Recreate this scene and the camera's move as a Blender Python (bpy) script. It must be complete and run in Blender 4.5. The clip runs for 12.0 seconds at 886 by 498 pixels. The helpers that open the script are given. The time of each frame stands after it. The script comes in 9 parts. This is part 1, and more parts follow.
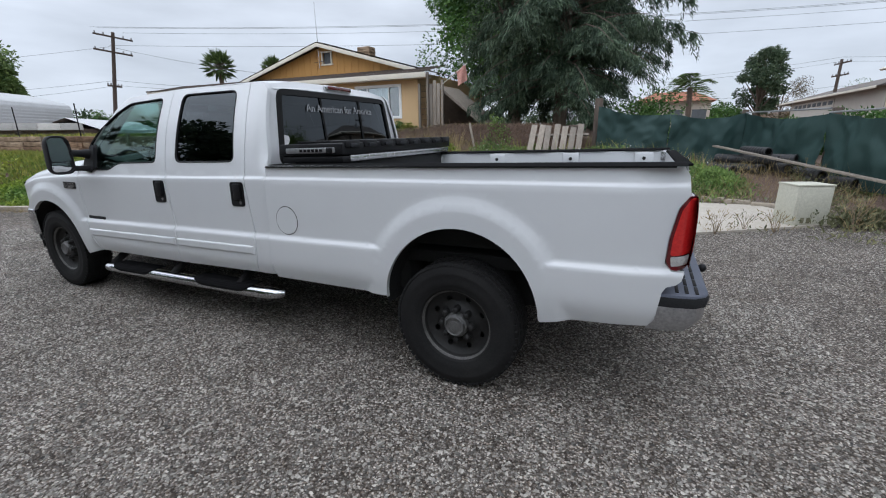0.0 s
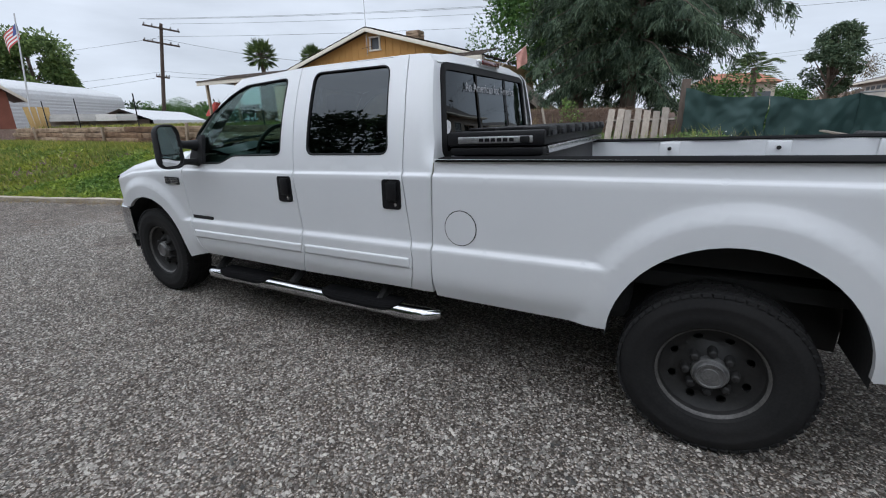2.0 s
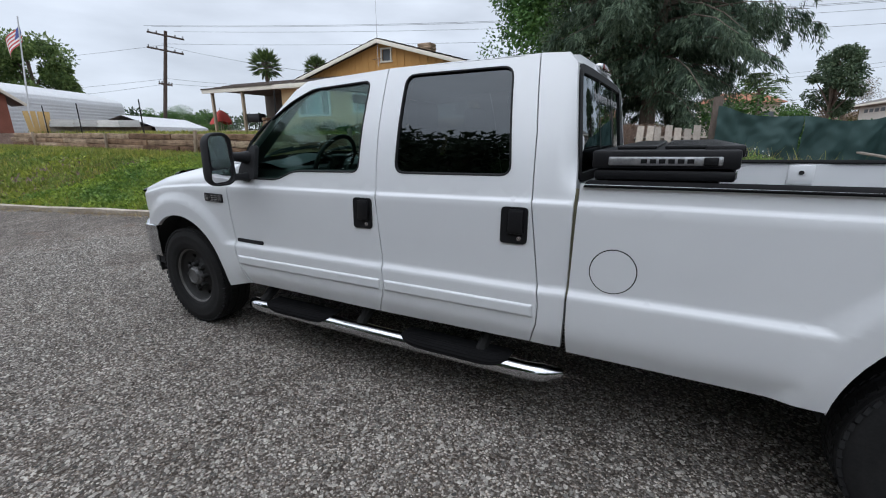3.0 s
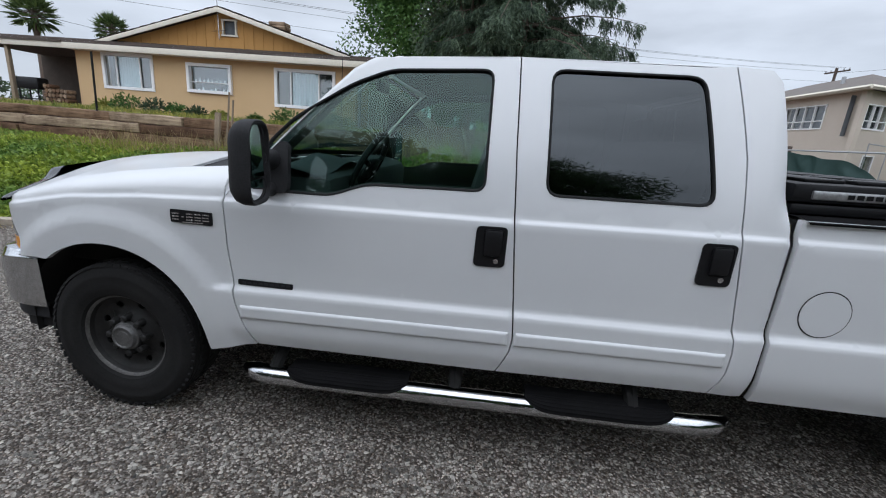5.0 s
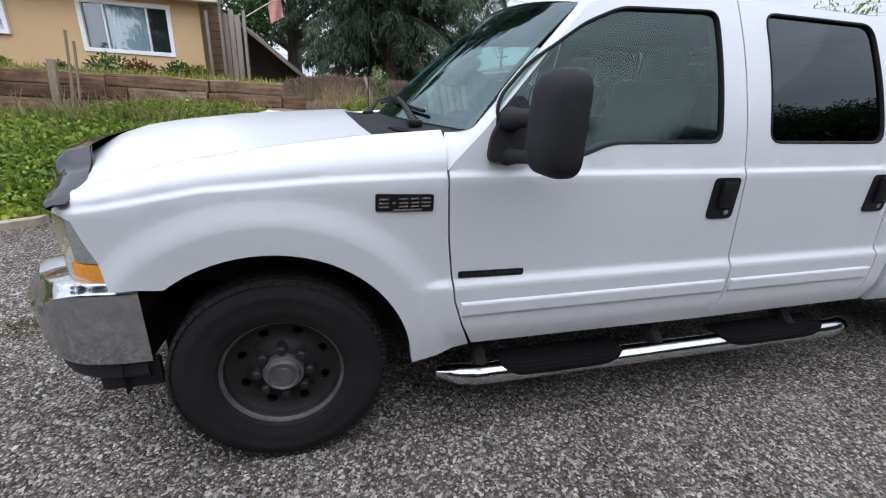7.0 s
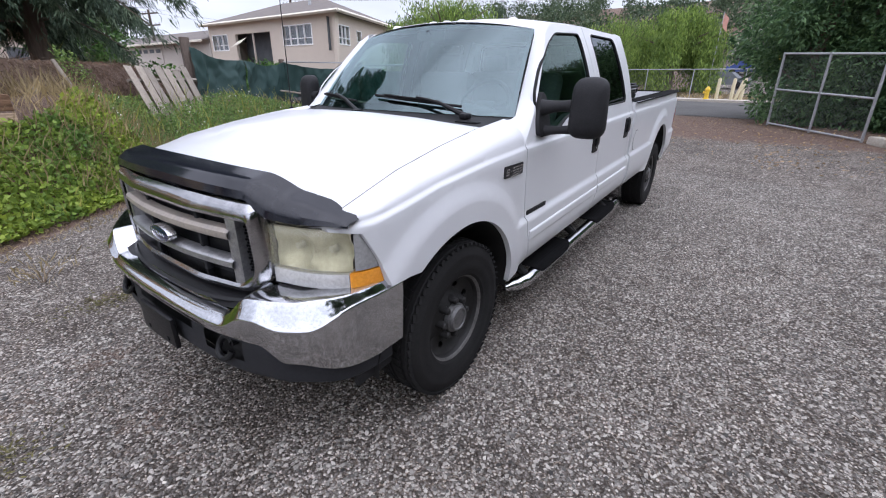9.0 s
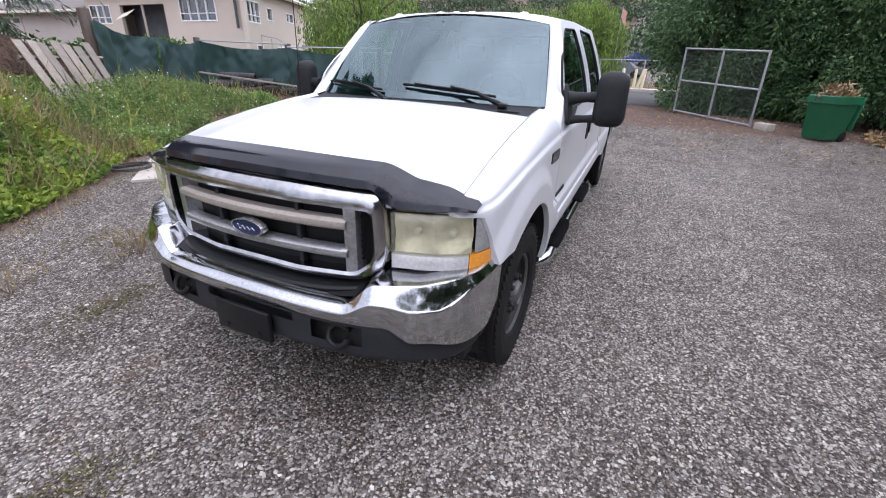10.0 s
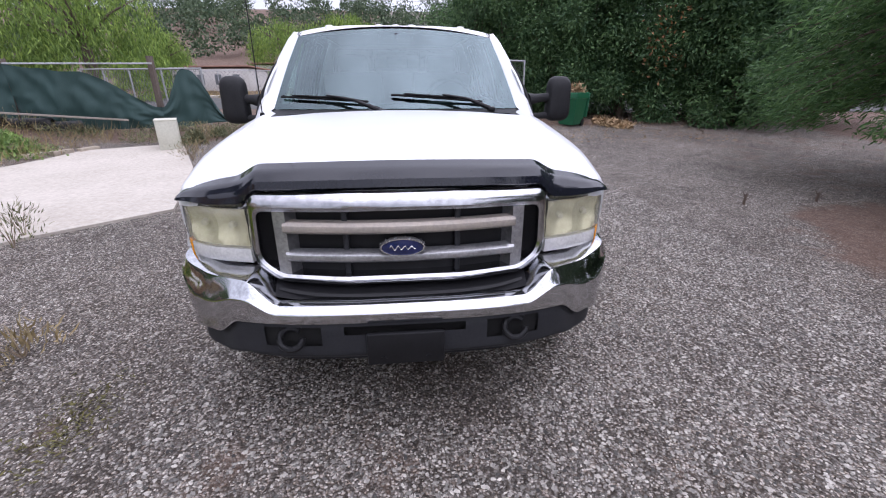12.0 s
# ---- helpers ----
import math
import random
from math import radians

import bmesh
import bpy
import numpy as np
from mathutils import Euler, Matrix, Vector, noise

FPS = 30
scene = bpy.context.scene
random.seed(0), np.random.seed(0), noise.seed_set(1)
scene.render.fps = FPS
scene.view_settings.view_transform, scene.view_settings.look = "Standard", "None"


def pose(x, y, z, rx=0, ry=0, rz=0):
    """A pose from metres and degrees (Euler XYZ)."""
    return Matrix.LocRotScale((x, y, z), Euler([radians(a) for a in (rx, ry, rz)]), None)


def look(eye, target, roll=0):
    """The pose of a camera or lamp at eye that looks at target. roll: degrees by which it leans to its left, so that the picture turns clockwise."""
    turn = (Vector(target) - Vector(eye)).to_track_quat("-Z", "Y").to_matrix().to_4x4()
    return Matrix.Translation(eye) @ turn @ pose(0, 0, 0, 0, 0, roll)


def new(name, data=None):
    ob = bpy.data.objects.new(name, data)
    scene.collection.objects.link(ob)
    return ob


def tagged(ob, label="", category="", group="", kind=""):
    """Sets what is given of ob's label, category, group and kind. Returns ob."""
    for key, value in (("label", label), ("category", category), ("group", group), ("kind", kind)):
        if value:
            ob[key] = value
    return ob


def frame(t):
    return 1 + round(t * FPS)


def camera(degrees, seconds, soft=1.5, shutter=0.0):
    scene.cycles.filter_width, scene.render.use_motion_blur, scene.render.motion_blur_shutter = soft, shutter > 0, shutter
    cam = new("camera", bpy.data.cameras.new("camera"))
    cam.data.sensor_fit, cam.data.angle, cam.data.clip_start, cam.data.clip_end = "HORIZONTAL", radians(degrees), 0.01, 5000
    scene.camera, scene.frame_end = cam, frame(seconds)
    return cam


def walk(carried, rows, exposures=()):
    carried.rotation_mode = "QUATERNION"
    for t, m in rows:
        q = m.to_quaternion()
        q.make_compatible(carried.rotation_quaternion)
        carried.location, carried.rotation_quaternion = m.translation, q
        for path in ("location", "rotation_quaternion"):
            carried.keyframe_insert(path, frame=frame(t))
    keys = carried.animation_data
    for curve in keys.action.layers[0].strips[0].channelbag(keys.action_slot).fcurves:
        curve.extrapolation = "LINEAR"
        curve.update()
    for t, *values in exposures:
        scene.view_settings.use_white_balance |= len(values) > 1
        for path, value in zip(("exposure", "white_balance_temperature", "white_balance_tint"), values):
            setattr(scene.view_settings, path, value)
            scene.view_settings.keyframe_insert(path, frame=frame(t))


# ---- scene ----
cam = camera(93.0, 12.0, 1.1)
PATH = [
    (0, (5.308, -3.078, 1.529), (4.484, -1.337, 0.991), -0.5),
    (0.5, (5.121, -3.104, 1.523), (4.24, -1.393, 0.979), -0.4),
    (1, (4.808, -3.059, 1.511), (3.911, -1.354, 0.974), -0.8),
    (1.5, (4.538, -2.957, 1.496), (3.618, -1.273, 0.93), -0.8),
    (2, (4.144, -2.961, 1.52), (3.205, -1.296, 0.931), -1.1),
    (2.5, (3.747, -2.839, 1.524), (2.818, -1.159, 0.964), -0.7),
    (3, (3.322, -2.825, 1.525), (2.397, -1.134, 0.991), 0.1),
    (3.2, (3.164, -2.799, 1.513), (2.32, -1.067, 0.976), 1.1),
    (4.8, (1.934, -2.715, 1.527), (1.626, -0.809, 1.005), 3.7),
    (5, (1.775, -2.711, 1.518), (1.578, -0.789, 1.001), 4.7),
    (5.5, (1.316, -2.697, 1.513), (1.18, -0.796, 0.906), 5.0),
    (6, (0.883, -2.688, 1.497), (0.959, -0.79, 0.87), 2.4),
    (6.5, (0.571, -2.598, 1.419), (0.852, -0.737, 0.744), 3.5),
    (6.7, (0.438, -2.501, 1.417), (0.767, -0.653, 0.727), 3.8),
    (8.3, (-1.063, -2.208, 1.518), (0.321, -0.93, 0.847), -0.3),
    (8.5, (-1.286, -2.166, 1.492), (0.12, -0.949, 0.757), 1.2),
    (9, (-1.52, -1.951, 1.51), (-0.014, -0.872, 0.757), 0.6),
    (9.5, (-1.847, -1.719, 1.525), (-0.238, -0.825, 0.744), 2.6),
    (10, (-2.0, -1.399, 1.531), (-0.328, -0.652, 0.726), 2.0),
    (10.5, (-2.301, -1.13, 1.52), (-0.527, -0.677, 0.716), 2.7),
    (11, (-2.421, -0.757, 1.535), (-0.611, -0.496, 0.726), -0.2),
    (11.5, (-2.388, -0.371, 1.518), (-0.539, -0.248, 0.764), -1.3),
    (12, (-2.384, -0.007, 1.489), (-0.536, -0.189, 0.747), -0.0),
]
walk(cam, [(t, look(eye, target, roll)) for t, eye, target, roll in PATH],
     [(0, -0.03, 6000, 10), (3, 0.02, 6000, 10), (5, -0.05, 5990, 10), (5.5, 0.10, 5980, 11), (6, 0.14, 5975, 12), (6.5, 0.27, 5970, 13), (8.5, 0.32, 5970, 17), (10.5, 0.57, 5980, 21), (11.5, 0.43, 5980, 22), (12, 0.43, 5980, 23)])

# ---- world and sun: an overcast morning ----
world = bpy.data.worlds.new("overcast_sky")
scene.world = world
world.use_nodes = True
wn, wl = world.node_tree.nodes, world.node_tree.links
wn.clear()
w_out = wn.new("ShaderNodeOutputWorld")
w_bg = wn.new("ShaderNodeBackground")
w_geo = wn.new("ShaderNodeTexCoord")
w_sep = wn.new("ShaderNodeSeparateXYZ")
wl.new(w_geo.outputs["Generated"], w_sep.inputs[0])
w_ramp = wn.new("ShaderNodeValToRGB")
w_ramp.color_ramp.elements[0].position, w_ramp.color_ramp.elements[0].color = 0.0, (0.64, 0.67, 0.72, 1)
w_ramp.color_ramp.elements[1].position, w_ramp.color_ramp.elements[1].color = 1.0, (1.30, 1.32, 1.36, 1)
mid = w_ramp.color_ramp.elements.new(0.30)
mid.color = (0.76, 0.785, 0.82, 1)
wl.new(w_sep.outputs["Z"], w_ramp.inputs[0])
w_map = wn.new("ShaderNodeMapping")
w_map.inputs["Scale"].default_value = (1.6, 1.6, 5.5)
wl.new(w_geo.outputs["Generated"], w_map.inputs[0])
w_noise = wn.new("ShaderNodeTexNoise")
w_noise.inputs["Scale"].default_value, w_noise.inputs["Detail"].default_value = 2.2, 6.0
wl.new(w_map.outputs[0], w_noise.inputs["Vector"])
w_nramp = wn.new("ShaderNodeMapRange")
w_nramp.inputs["From Min"].default_value, w_nramp.inputs["From Max"].default_value = 0.3, 0.7
w_nramp.inputs["To Min"].default_value, w_nramp.inputs["To Max"].default_value = 0.80, 1.12
wl.new(w_noise.outputs[0], w_nramp.inputs[0])
w_mul = wn.new("ShaderNodeVectorMath")
w_mul.operation = "SCALE"
wl.new(w_ramp.outputs[0], w_mul.inputs[0])
wl.new(w_nramp.outputs[0], w_mul.inputs["Scale"])
w_sky = wn.new("ShaderNodeTexSky")
w_sky.sky_type = "NISHITA"
w_sky.sun_disc, w_sky.sun_elevation, w_sky.sun_rotation = False, radians(53), radians(203)
w_sc = wn.new("ShaderNodeVectorMath")
w_sc.operation = "SCALE"
w_sc.inputs["Scale"].default_value = 0.012
wl.new(w_sky.outputs[0], w_sc.inputs[0])
w_add = wn.new("ShaderNodeVectorMath")
wl.new(w_mul.outputs[0], w_add.inputs[0])
wl.new(w_sc.outputs[0], w_add.inputs[1])
w_dot = wn.new("ShaderNodeVectorMath")
w_dot.operation = "DOT_PRODUCT"
w_dot.inputs[1].default_value = (-0.24, -0.56, 0.79)
wl.new(w_geo.outputs["Generated"], w_dot.inputs[0])
w_glow = wn.new("ShaderNodeMapRange")
w_glow.interpolation_type = "SMOOTHSTEP"
w_glow.inputs["From Min"].default_value, w_glow.inputs["From Max"].default_value = 0.05, 1.0
w_glow.inputs["To Min"].default_value, w_glow.inputs["To Max"].default_value = 1.0, 1.75
wl.new(w_dot.outputs["Value"], w_glow.inputs[0])
w_veil = wn.new("ShaderNodeVectorMath")
w_veil.operation = "SCALE"
wl.new(w_add.outputs[0], w_veil.inputs[0])
wl.new(w_glow.outputs[0], w_veil.inputs["Scale"])
wl.new(w_veil.outputs[0], w_bg.inputs[0])
w_bg.inputs[1].default_value = 1.0
wl.new(w_bg.outputs[0], w_out.inputs[0])

sun_data = bpy.data.lights.new("sun", "SUN")
sun_data.energy, sun_data.angle, sun_data.color = 0.6, radians(130), (1.0, 0.97, 0.93)
sun = new("sun", sun_data)
sun.matrix_world = look((0, 0, 20), (6, 14, 0))
scene.view_settings.exposure = 0.0

# ---- materials ----
def ramp(nt, fac, stops):
    n = nt.nodes.new("ShaderNodeValToRGB")
    n.color_ramp.elements[0].position, n.color_ramp.elements[0].color = stops[0][0], (*stops[0][1], 1)
    n.color_ramp.elements[1].position, n.color_ramp.elements[1].color = stops[-1][0], (*stops[-1][1], 1)
    for p, c in stops[1:-1]:
        n.color_ramp.elements.new(p).color = (*c, 1)
    nt.links.new(fac, n.inputs[0])
    return n.outputs[0]


def noise_tex(nt, vec, scale, detail=4.0, rough=0.6):
    n = nt.nodes.new("ShaderNodeTexNoise")
    n.inputs["Scale"].default_value, n.inputs["Detail"].default_value, n.inputs["Roughness"].default_value = scale, detail, rough
    nt.links.new(vec, n.inputs["Vector"])
    return n.outputs[0]


def mix_rgb(nt, fac, a, b, mode="MIX"):
    n = nt.nodes.new("ShaderNodeMix")
    n.data_type, n.blend_type = "RGBA", mode
    for sock, v in ((n.inputs[0], fac), (n.inputs[6], a), (n.inputs[7], b)):
        if isinstance(v, (int, float)):
            sock.default_value = v
        elif isinstance(v, tuple):
            sock.default_value = (*v, 1)
        else:
            nt.links.new(v, sock)
    return n.outputs[2]


def start(name):
    m = bpy.data.materials.new(name)
    m.use_nodes = True
    nt = m.node_tree
    return m, nt, nt.nodes["Principled BSDF"], nt.nodes.new("ShaderNodeTexCoord").outputs["Object"]


def pbr(name, c1, c2, scale=3.0, fine=40.0, rough=0.6, metal=0.0, bump=0.0, bscale=60.0, coat=0.0, rvar=0.1, stretch=None, rand=0.0, spec=0.5, fade=0.45):
    """A surface whose colour wanders between c1 and c2 at a coarse and a fine scale, with relief."""
    m, nt, p, vec = start(name)
    if stretch:
        mp = nt.nodes.new("ShaderNodeMapping")
        mp.inputs["Scale"].default_value = stretch
        nt.links.new(vec, mp.inputs[0])
        vec = mp.outputs[0]
    big, small = noise_tex(nt, vec, scale), noise_tex(nt, vec, fine, 6.0)
    a = ramp(nt, big, [(0.3, c1), (0.7, c2)])
    b = ramp(nt, small, [(0.3, tuple(x * 0.78 for x in c1)), (0.7, tuple(min(1.0, x * 1.15) for x in c2))])
    col = mix_rgb(nt, fade, a, b)
    if rand:
        info = nt.nodes.new("ShaderNodeObjectInfo")
        geo = nt.nodes.new("ShaderNodeNewGeometry")
        s = nt.nodes.new("ShaderNodeMath")
        nt.links.new(info.outputs["Random"], s.inputs[0])
        nt.links.new(geo.outputs["Random Per Island"], s.inputs[1])
        f = nt.nodes.new("ShaderNodeMath")
        f.operation = "FRACT"
        nt.links.new(s.outputs[0], f.inputs[0])
        k = ramp(nt, f.outputs[0], [(0.0, (1 - rand,) * 3), (1.0, (1 + rand * 0.6, 1 + rand * 0.55, 1 + rand * 0.45))])
        col = mix_rgb(nt, 1.0, col, k, "MULTIPLY")
    nt.links.new(col, p.inputs["Base Color"])
    r = nt.nodes.new("ShaderNodeMapRange")
    r.inputs["To Min"].default_value, r.inputs["To Max"].default_value = max(0.02, rough - rvar), min(1.0, rough + rvar)
    nt.links.new(small, r.inputs[0])
    nt.links.new(r.outputs[0], p.inputs["Roughness"])
    p.inputs["Metallic"].default_value = metal
    p.inputs["Coat Weight"].default_value = coat
    p.inputs["Coat Roughness"].default_value = 0.04
    p.inputs["Specular IOR Level"].default_value = spec
    if bump:
        bn = nt.nodes.new("ShaderNodeBump")
        bn.inputs["Strength"].default_value, bn.inputs["Distance"].default_value = 1.0, bump
        nt.links.new(noise_tex(nt, vec, bscale, 8.0, 0.65), bn.inputs["Height"])
        nt.links.new(bn.outputs[0], p.inputs["Normal"])
    return m


def glass(name, tint, ior=1.5, rough=0.0, keep=1.0, gain=1.2, film=0.0, dust=(0.62, 0.68, 0.70), sheen=(1.0, 1.0, 1.0)):
    """A pane: what lies behind shows through the tint, with the mirror image of a glass surface over it."""
    m = bpy.data.materials.new(name)
    m.use_nodes = True
    nt = m.node_tree
    nt.nodes.clear()
    out = nt.nodes.new("ShaderNodeOutputMaterial")
    t = nt.nodes.new("ShaderNodeBsdfTransparent")
    t.inputs[0].default_value = (*tint, 1)
    g = nt.nodes.new("ShaderNodeBsdfGlossy")
    g.inputs["Roughness"].default_value = rough
    g.inputs[0].default_value = (*(keep * k for k in sheen), 1)
    lw = nt.nodes.new("ShaderNodeLayerWeight")
    lw.inputs[0].default_value = 0.5
    pw = nt.nodes.new("ShaderNodeMath")
    pw.operation, pw.inputs[1].default_value = "POWER", 5.0
    nt.links.new(lw.outputs["Facing"], pw.inputs[0])
    f = nt.nodes.new("ShaderNodeMapRange")
    f0 = ((ior - 1) / (ior + 1)) ** 2 * gain
    f.inputs["To Min"].default_value, f.inputs["To Max"].default_value = f0, 1.0
    nt.links.new(pw.outputs[0], f.inputs[0])
    mx = nt.nodes.new("ShaderNodeMixShader")
    for a, b in ((f.outputs[0], mx.inputs[0]), (t.outputs[0], mx.inputs[1]), (g.outputs[0], mx.inputs[2]), (mx.outputs[0], out.inputs[0])):
        nt.links.new(a, b)
    if film:  # a thin film of dust
        df = nt.nodes.new("ShaderNodeBsdfDiffuse")
        df.inputs[0].default_value = (*dust, 1)
        mf = nt.nodes.new("ShaderNodeMixShader")
        mf.inputs[0].default_value = film
        nt.links.new(mx.outputs[0], mf.inputs[1])
        nt.links.new(df.outputs[0], mf.inputs[2])
        nt.links.new(mf.outputs[0], out.inputs[0])
    return m


def leaf_mat(name, dark, light, trans=0.25, lo=(0.7, 0.72, 0.7), hi=(1.25, 1.2, 1.1), patch=0.8):
    m, nt, p, vec = start(name)
    geo = nt.nodes.new("ShaderNodeNewGeometry")
    a = ramp(nt, geo.outputs["Random Per Island"], [(0.0, dark), (0.6, tuple((x + y) / 2 for x, y in zip(dark, light))), (1.0, light)])
    n = noise_tex(nt, vec, patch, 3.0)
    k = ramp(nt, n, [(0.34, lo), (0.66, hi)])
    col = mix_rgb(nt, 1.0, a, k, "MULTIPLY")
    nt.links.new(col, p.inputs["Base Color"])
    p.inputs["Roughness"].default_value = 0.6
    p.inputs["Specular IOR Level"].default_value = 0.3
    tr = nt.nodes.new("ShaderNodeBsdfTranslucent")
    nt.links.new(col, tr.inputs[0])
    mx = nt.nodes.new("ShaderNodeMixShader")
    mx.inputs[0].default_value = trans
    nt.links.new(p.outputs[0], mx.inputs[1])
    nt.links.new(tr.outputs[0], mx.inputs[2])
    nt.links.new(mx.outputs[0], nt.nodes["Material Output"].inputs[0])
    return m


def ground_mat():
    """Crushed grey gravel, thinning into brown soil towards the edges of the yard."""
    m, nt, p, vec = start("gravel_ground")
    vor = nt.nodes.new("ShaderNodeTexVoronoi")
    vor.inputs["Scale"].default_value = 92.0
    warp = nt.nodes.new("ShaderNodeVectorMath")
    warp.operation = "MULTIPLY_ADD"
    wn1 = nt.nodes.new("ShaderNodeTexNoise")
    wn1.inputs["Scale"].default_value = 30.0
    nt.links.new(vec, wn1.inputs["Vector"])
    nt.links.new(wn1.outputs["Color"], warp.inputs[0])
    warp.inputs[1].default_value = (0.02, 0.02, 0.02)
    nt.links.new(vec, warp.inputs[2])
    nt.links.new(warp.outputs[0], vor.inputs["Vector"])
    sep = nt.nodes.new("ShaderNodeSeparateColor")
    nt.links.new(vor.outputs["Color"], sep.inputs[0])
    stone = ramp(nt, sep.outputs[0], [(0.0, (0.070, 0.062, 0.055)), (0.45, (0.166, 0.155, 0.143)), (0.78, (0.312, 0.296, 0.276)), (1.0, (0.66, 0.63, 0.585))])
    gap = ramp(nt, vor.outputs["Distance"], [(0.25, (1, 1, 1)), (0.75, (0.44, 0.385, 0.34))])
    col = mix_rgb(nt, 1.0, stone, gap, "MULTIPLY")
    patch = noise_tex(nt, vec, 0.55, 5.0)
    shade = mix_rgb(nt, 1.0, ramp(nt, patch, [(0.3, (0.76, 0.75, 0.74)), (0.7, (1.20, 1.18, 1.16))]), ramp(nt, noise_tex(nt, vec, 3.4, 6.0, 0.7), [(0.32, (0.72, 0.69, 0.66)), (0.60, (1.10, 1.10, 1.10))]), "MULTIPLY")
    col = mix_rgb(nt, 1.0, col, shade, "MULTIPLY")
    soil_n = noise_tex(nt, vec, 9.0, 8.0, 0.7)
    soil = ramp(nt, soil_n, [(0.3, (0.090, 0.052, 0.037)), (0.7, (0.195, 0.122, 0.088))])
    at = nt.nodes.new("ShaderNodeAttribute")
    at.attribute_name = "soil"
    edge = nt.nodes.new("ShaderNodeMath")
    edge.operation = "ADD"
    nt.links.new(at.outputs["Fac"], edge.inputs[0])
    n2 = nt.nodes.new("ShaderNodeMapRange")
    n2.inputs["To Min"].default_value, n2.inputs["To Max"].default_value = -0.55, 0.55
    nt.links.new(noise_tex(nt, vec, 2.2, 7.0, 0.7), n2.inputs[0])
    nt.links.new(n2.outputs[0], edge.inputs[1])
    fac = ramp(nt, edge.outputs[0], [(0.42, (0, 0, 0)), (0.62, (1, 1, 1))])
    col = mix_rgb(nt, fac, col, mix_rgb(nt, 0.72, col, soil))
    nt.links.new(col, p.inputs["Base Color"])
    p.inputs["Roughness"].default_value = 0.92
    p.inputs["Specular IOR Level"].default_value = 0.25
    bn = nt.nodes.new("ShaderNodeBump")
    bn.inputs["Distance"].default_value = 0.017
    bn.inputs["Strength"].default_value = 0.9
    bn.invert = True
    nt.links.new(vor.outputs["Distance"], bn.inputs["Height"])
    nt.links.new(bn.outputs[0], p.inputs["Normal"])
    return m


M_PAINT = pbr("white_car_paint", (0.60, 0.61, 0.625), (0.63, 0.64, 0.65), 1.2, 3.0, 0.34, 0, 0, 1, 0.38, 0.03, fade=0.03)
M_CHROME = pbr("chrome", (0.48, 0.49, 0.51), (0.58, 0.59, 0.61), 6, 80, 0.10, 1.0, 0.0, 1, 0, 0.06)
M_CHROME_WORN = pbr("worn_grey_chrome", (0.27, 0.27, 0.28), (0.52, 0.52, 0.53), 9, 70, 0.38, 0.85, 0.0004, 90, 0, 0.12)
M_CHROME_DULL = pbr("dulled_chrome", (0.34, 0.34, 0.355), (0.50, 0.50, 0.51), 5, 26, 0.16, 1.0, 0, 90, 0, 0.10)
M_TANBAR = pbr("peeled_grille_bar", (0.30, 0.28, 0.26), (0.42, 0.36, 0.30), 7, 60, 0.5, 0.4, 0.0004, 90, 0, 0.12)
M_BLACK = pbr("black_plastic", (0.007, 0.007, 0.0078), (0.013, 0.013, 0.0145), 8, 120, 0.42, 0, 0.0006, 220, spec=0.22)
M_TRIM = pbr("textured_black_trim", (0.014, 0.014, 0.015), (0.028, 0.028, 0.030), 5, 150, 0.62, 0, 0.0008, 300, spec=0.18)
M_VALANCE = pbr("grey_plastic_valance", (0.013, 0.0135, 0.016), (0.026, 0.027, 0.031), 5, 90, 0.6, 0, 0.0006, 200, spec=0.3)
M_RUBBER = pbr("window_rubber", (0.012, 0.012, 0.013), (0.02, 0.02, 0.02), 8, 100, 0.6, spec=0.12)
M_TYRE = pbr("tyre_rubber", (0.010, 0.010, 0.0108), (0.021, 0.0205, 0.020), 5, 90, 0.80, 0, 0.0008, 130, spec=0.16)
M_RAIL = pbr("matt_black_rail_cap", (0.006, 0.006, 0.0065), (0.011, 0.011, 0.0115), 5, 120, 0.9, 0, 0.0006, 260, spec=0.04)
M_STEEL = pbr("dark_steel_wheel", (0.009, 0.009, 0.0095), (0.024, 0.023, 0.022), 9, 70, 0.55, 0.0, 0.0006, 120, spec=0.3)
M_HUB = pbr("dusty_grey_hub", (0.07, 0.07, 0.07), (0.17, 0.168, 0.165), 20, 120, 0.5, 0.5, 0.0008, 150)
M_UNDER = pbr("dark_underbody", (0.005, 0.005, 0.005), (0.012, 0.0115, 0.011), 4, 30, 0.9, 0, 0.003, 40)
M_SHIELD = pbr("smoked_acrylic", (0.007, 0.008, 0.013), (0.012, 0.013, 0.018), 4, 60, 0.11, 0, 0, 1, 0.0, 0.03, spec=0.42)
M_LENS = glass("yellowed_headlight_lens", (0.94, 0.93, 0.84), 1.5, 0.03, 1.0, 1.2, 0.16, (0.72, 0.70, 0.56))
M_REFLECT = pbr("silvered_reflector", (0.50, 0.48, 0.37), (0.62, 0.60, 0.48), 20, 60, 0.42, 0.35, 0.001, 60)
M_CREAMLENS = pbr("cream_cap", (0.50, 0.49, 0.42), (0.58, 0.57, 0.50), 8, 60, 0.4)
M_OLIVE = pbr("olive_foam", (0.13, 0.12, 0.07), (0.19, 0.18, 0.115), 8, 60, 0.95, 0, 0.002, 80)
M_CLEAR = pbr("clear_turn_lens", (0.42, 0.415, 0.40), (0.56, 0.55, 0.535), 10, 90, 0.18, 0, 0.0006, 120, 0.8)
M_CORNER = pbr("grey_corner_lens", (0.24, 0.24, 0.24), (0.34, 0.34, 0.335), 10, 90, 0.16, 0, 0.0006, 120, 0.8)
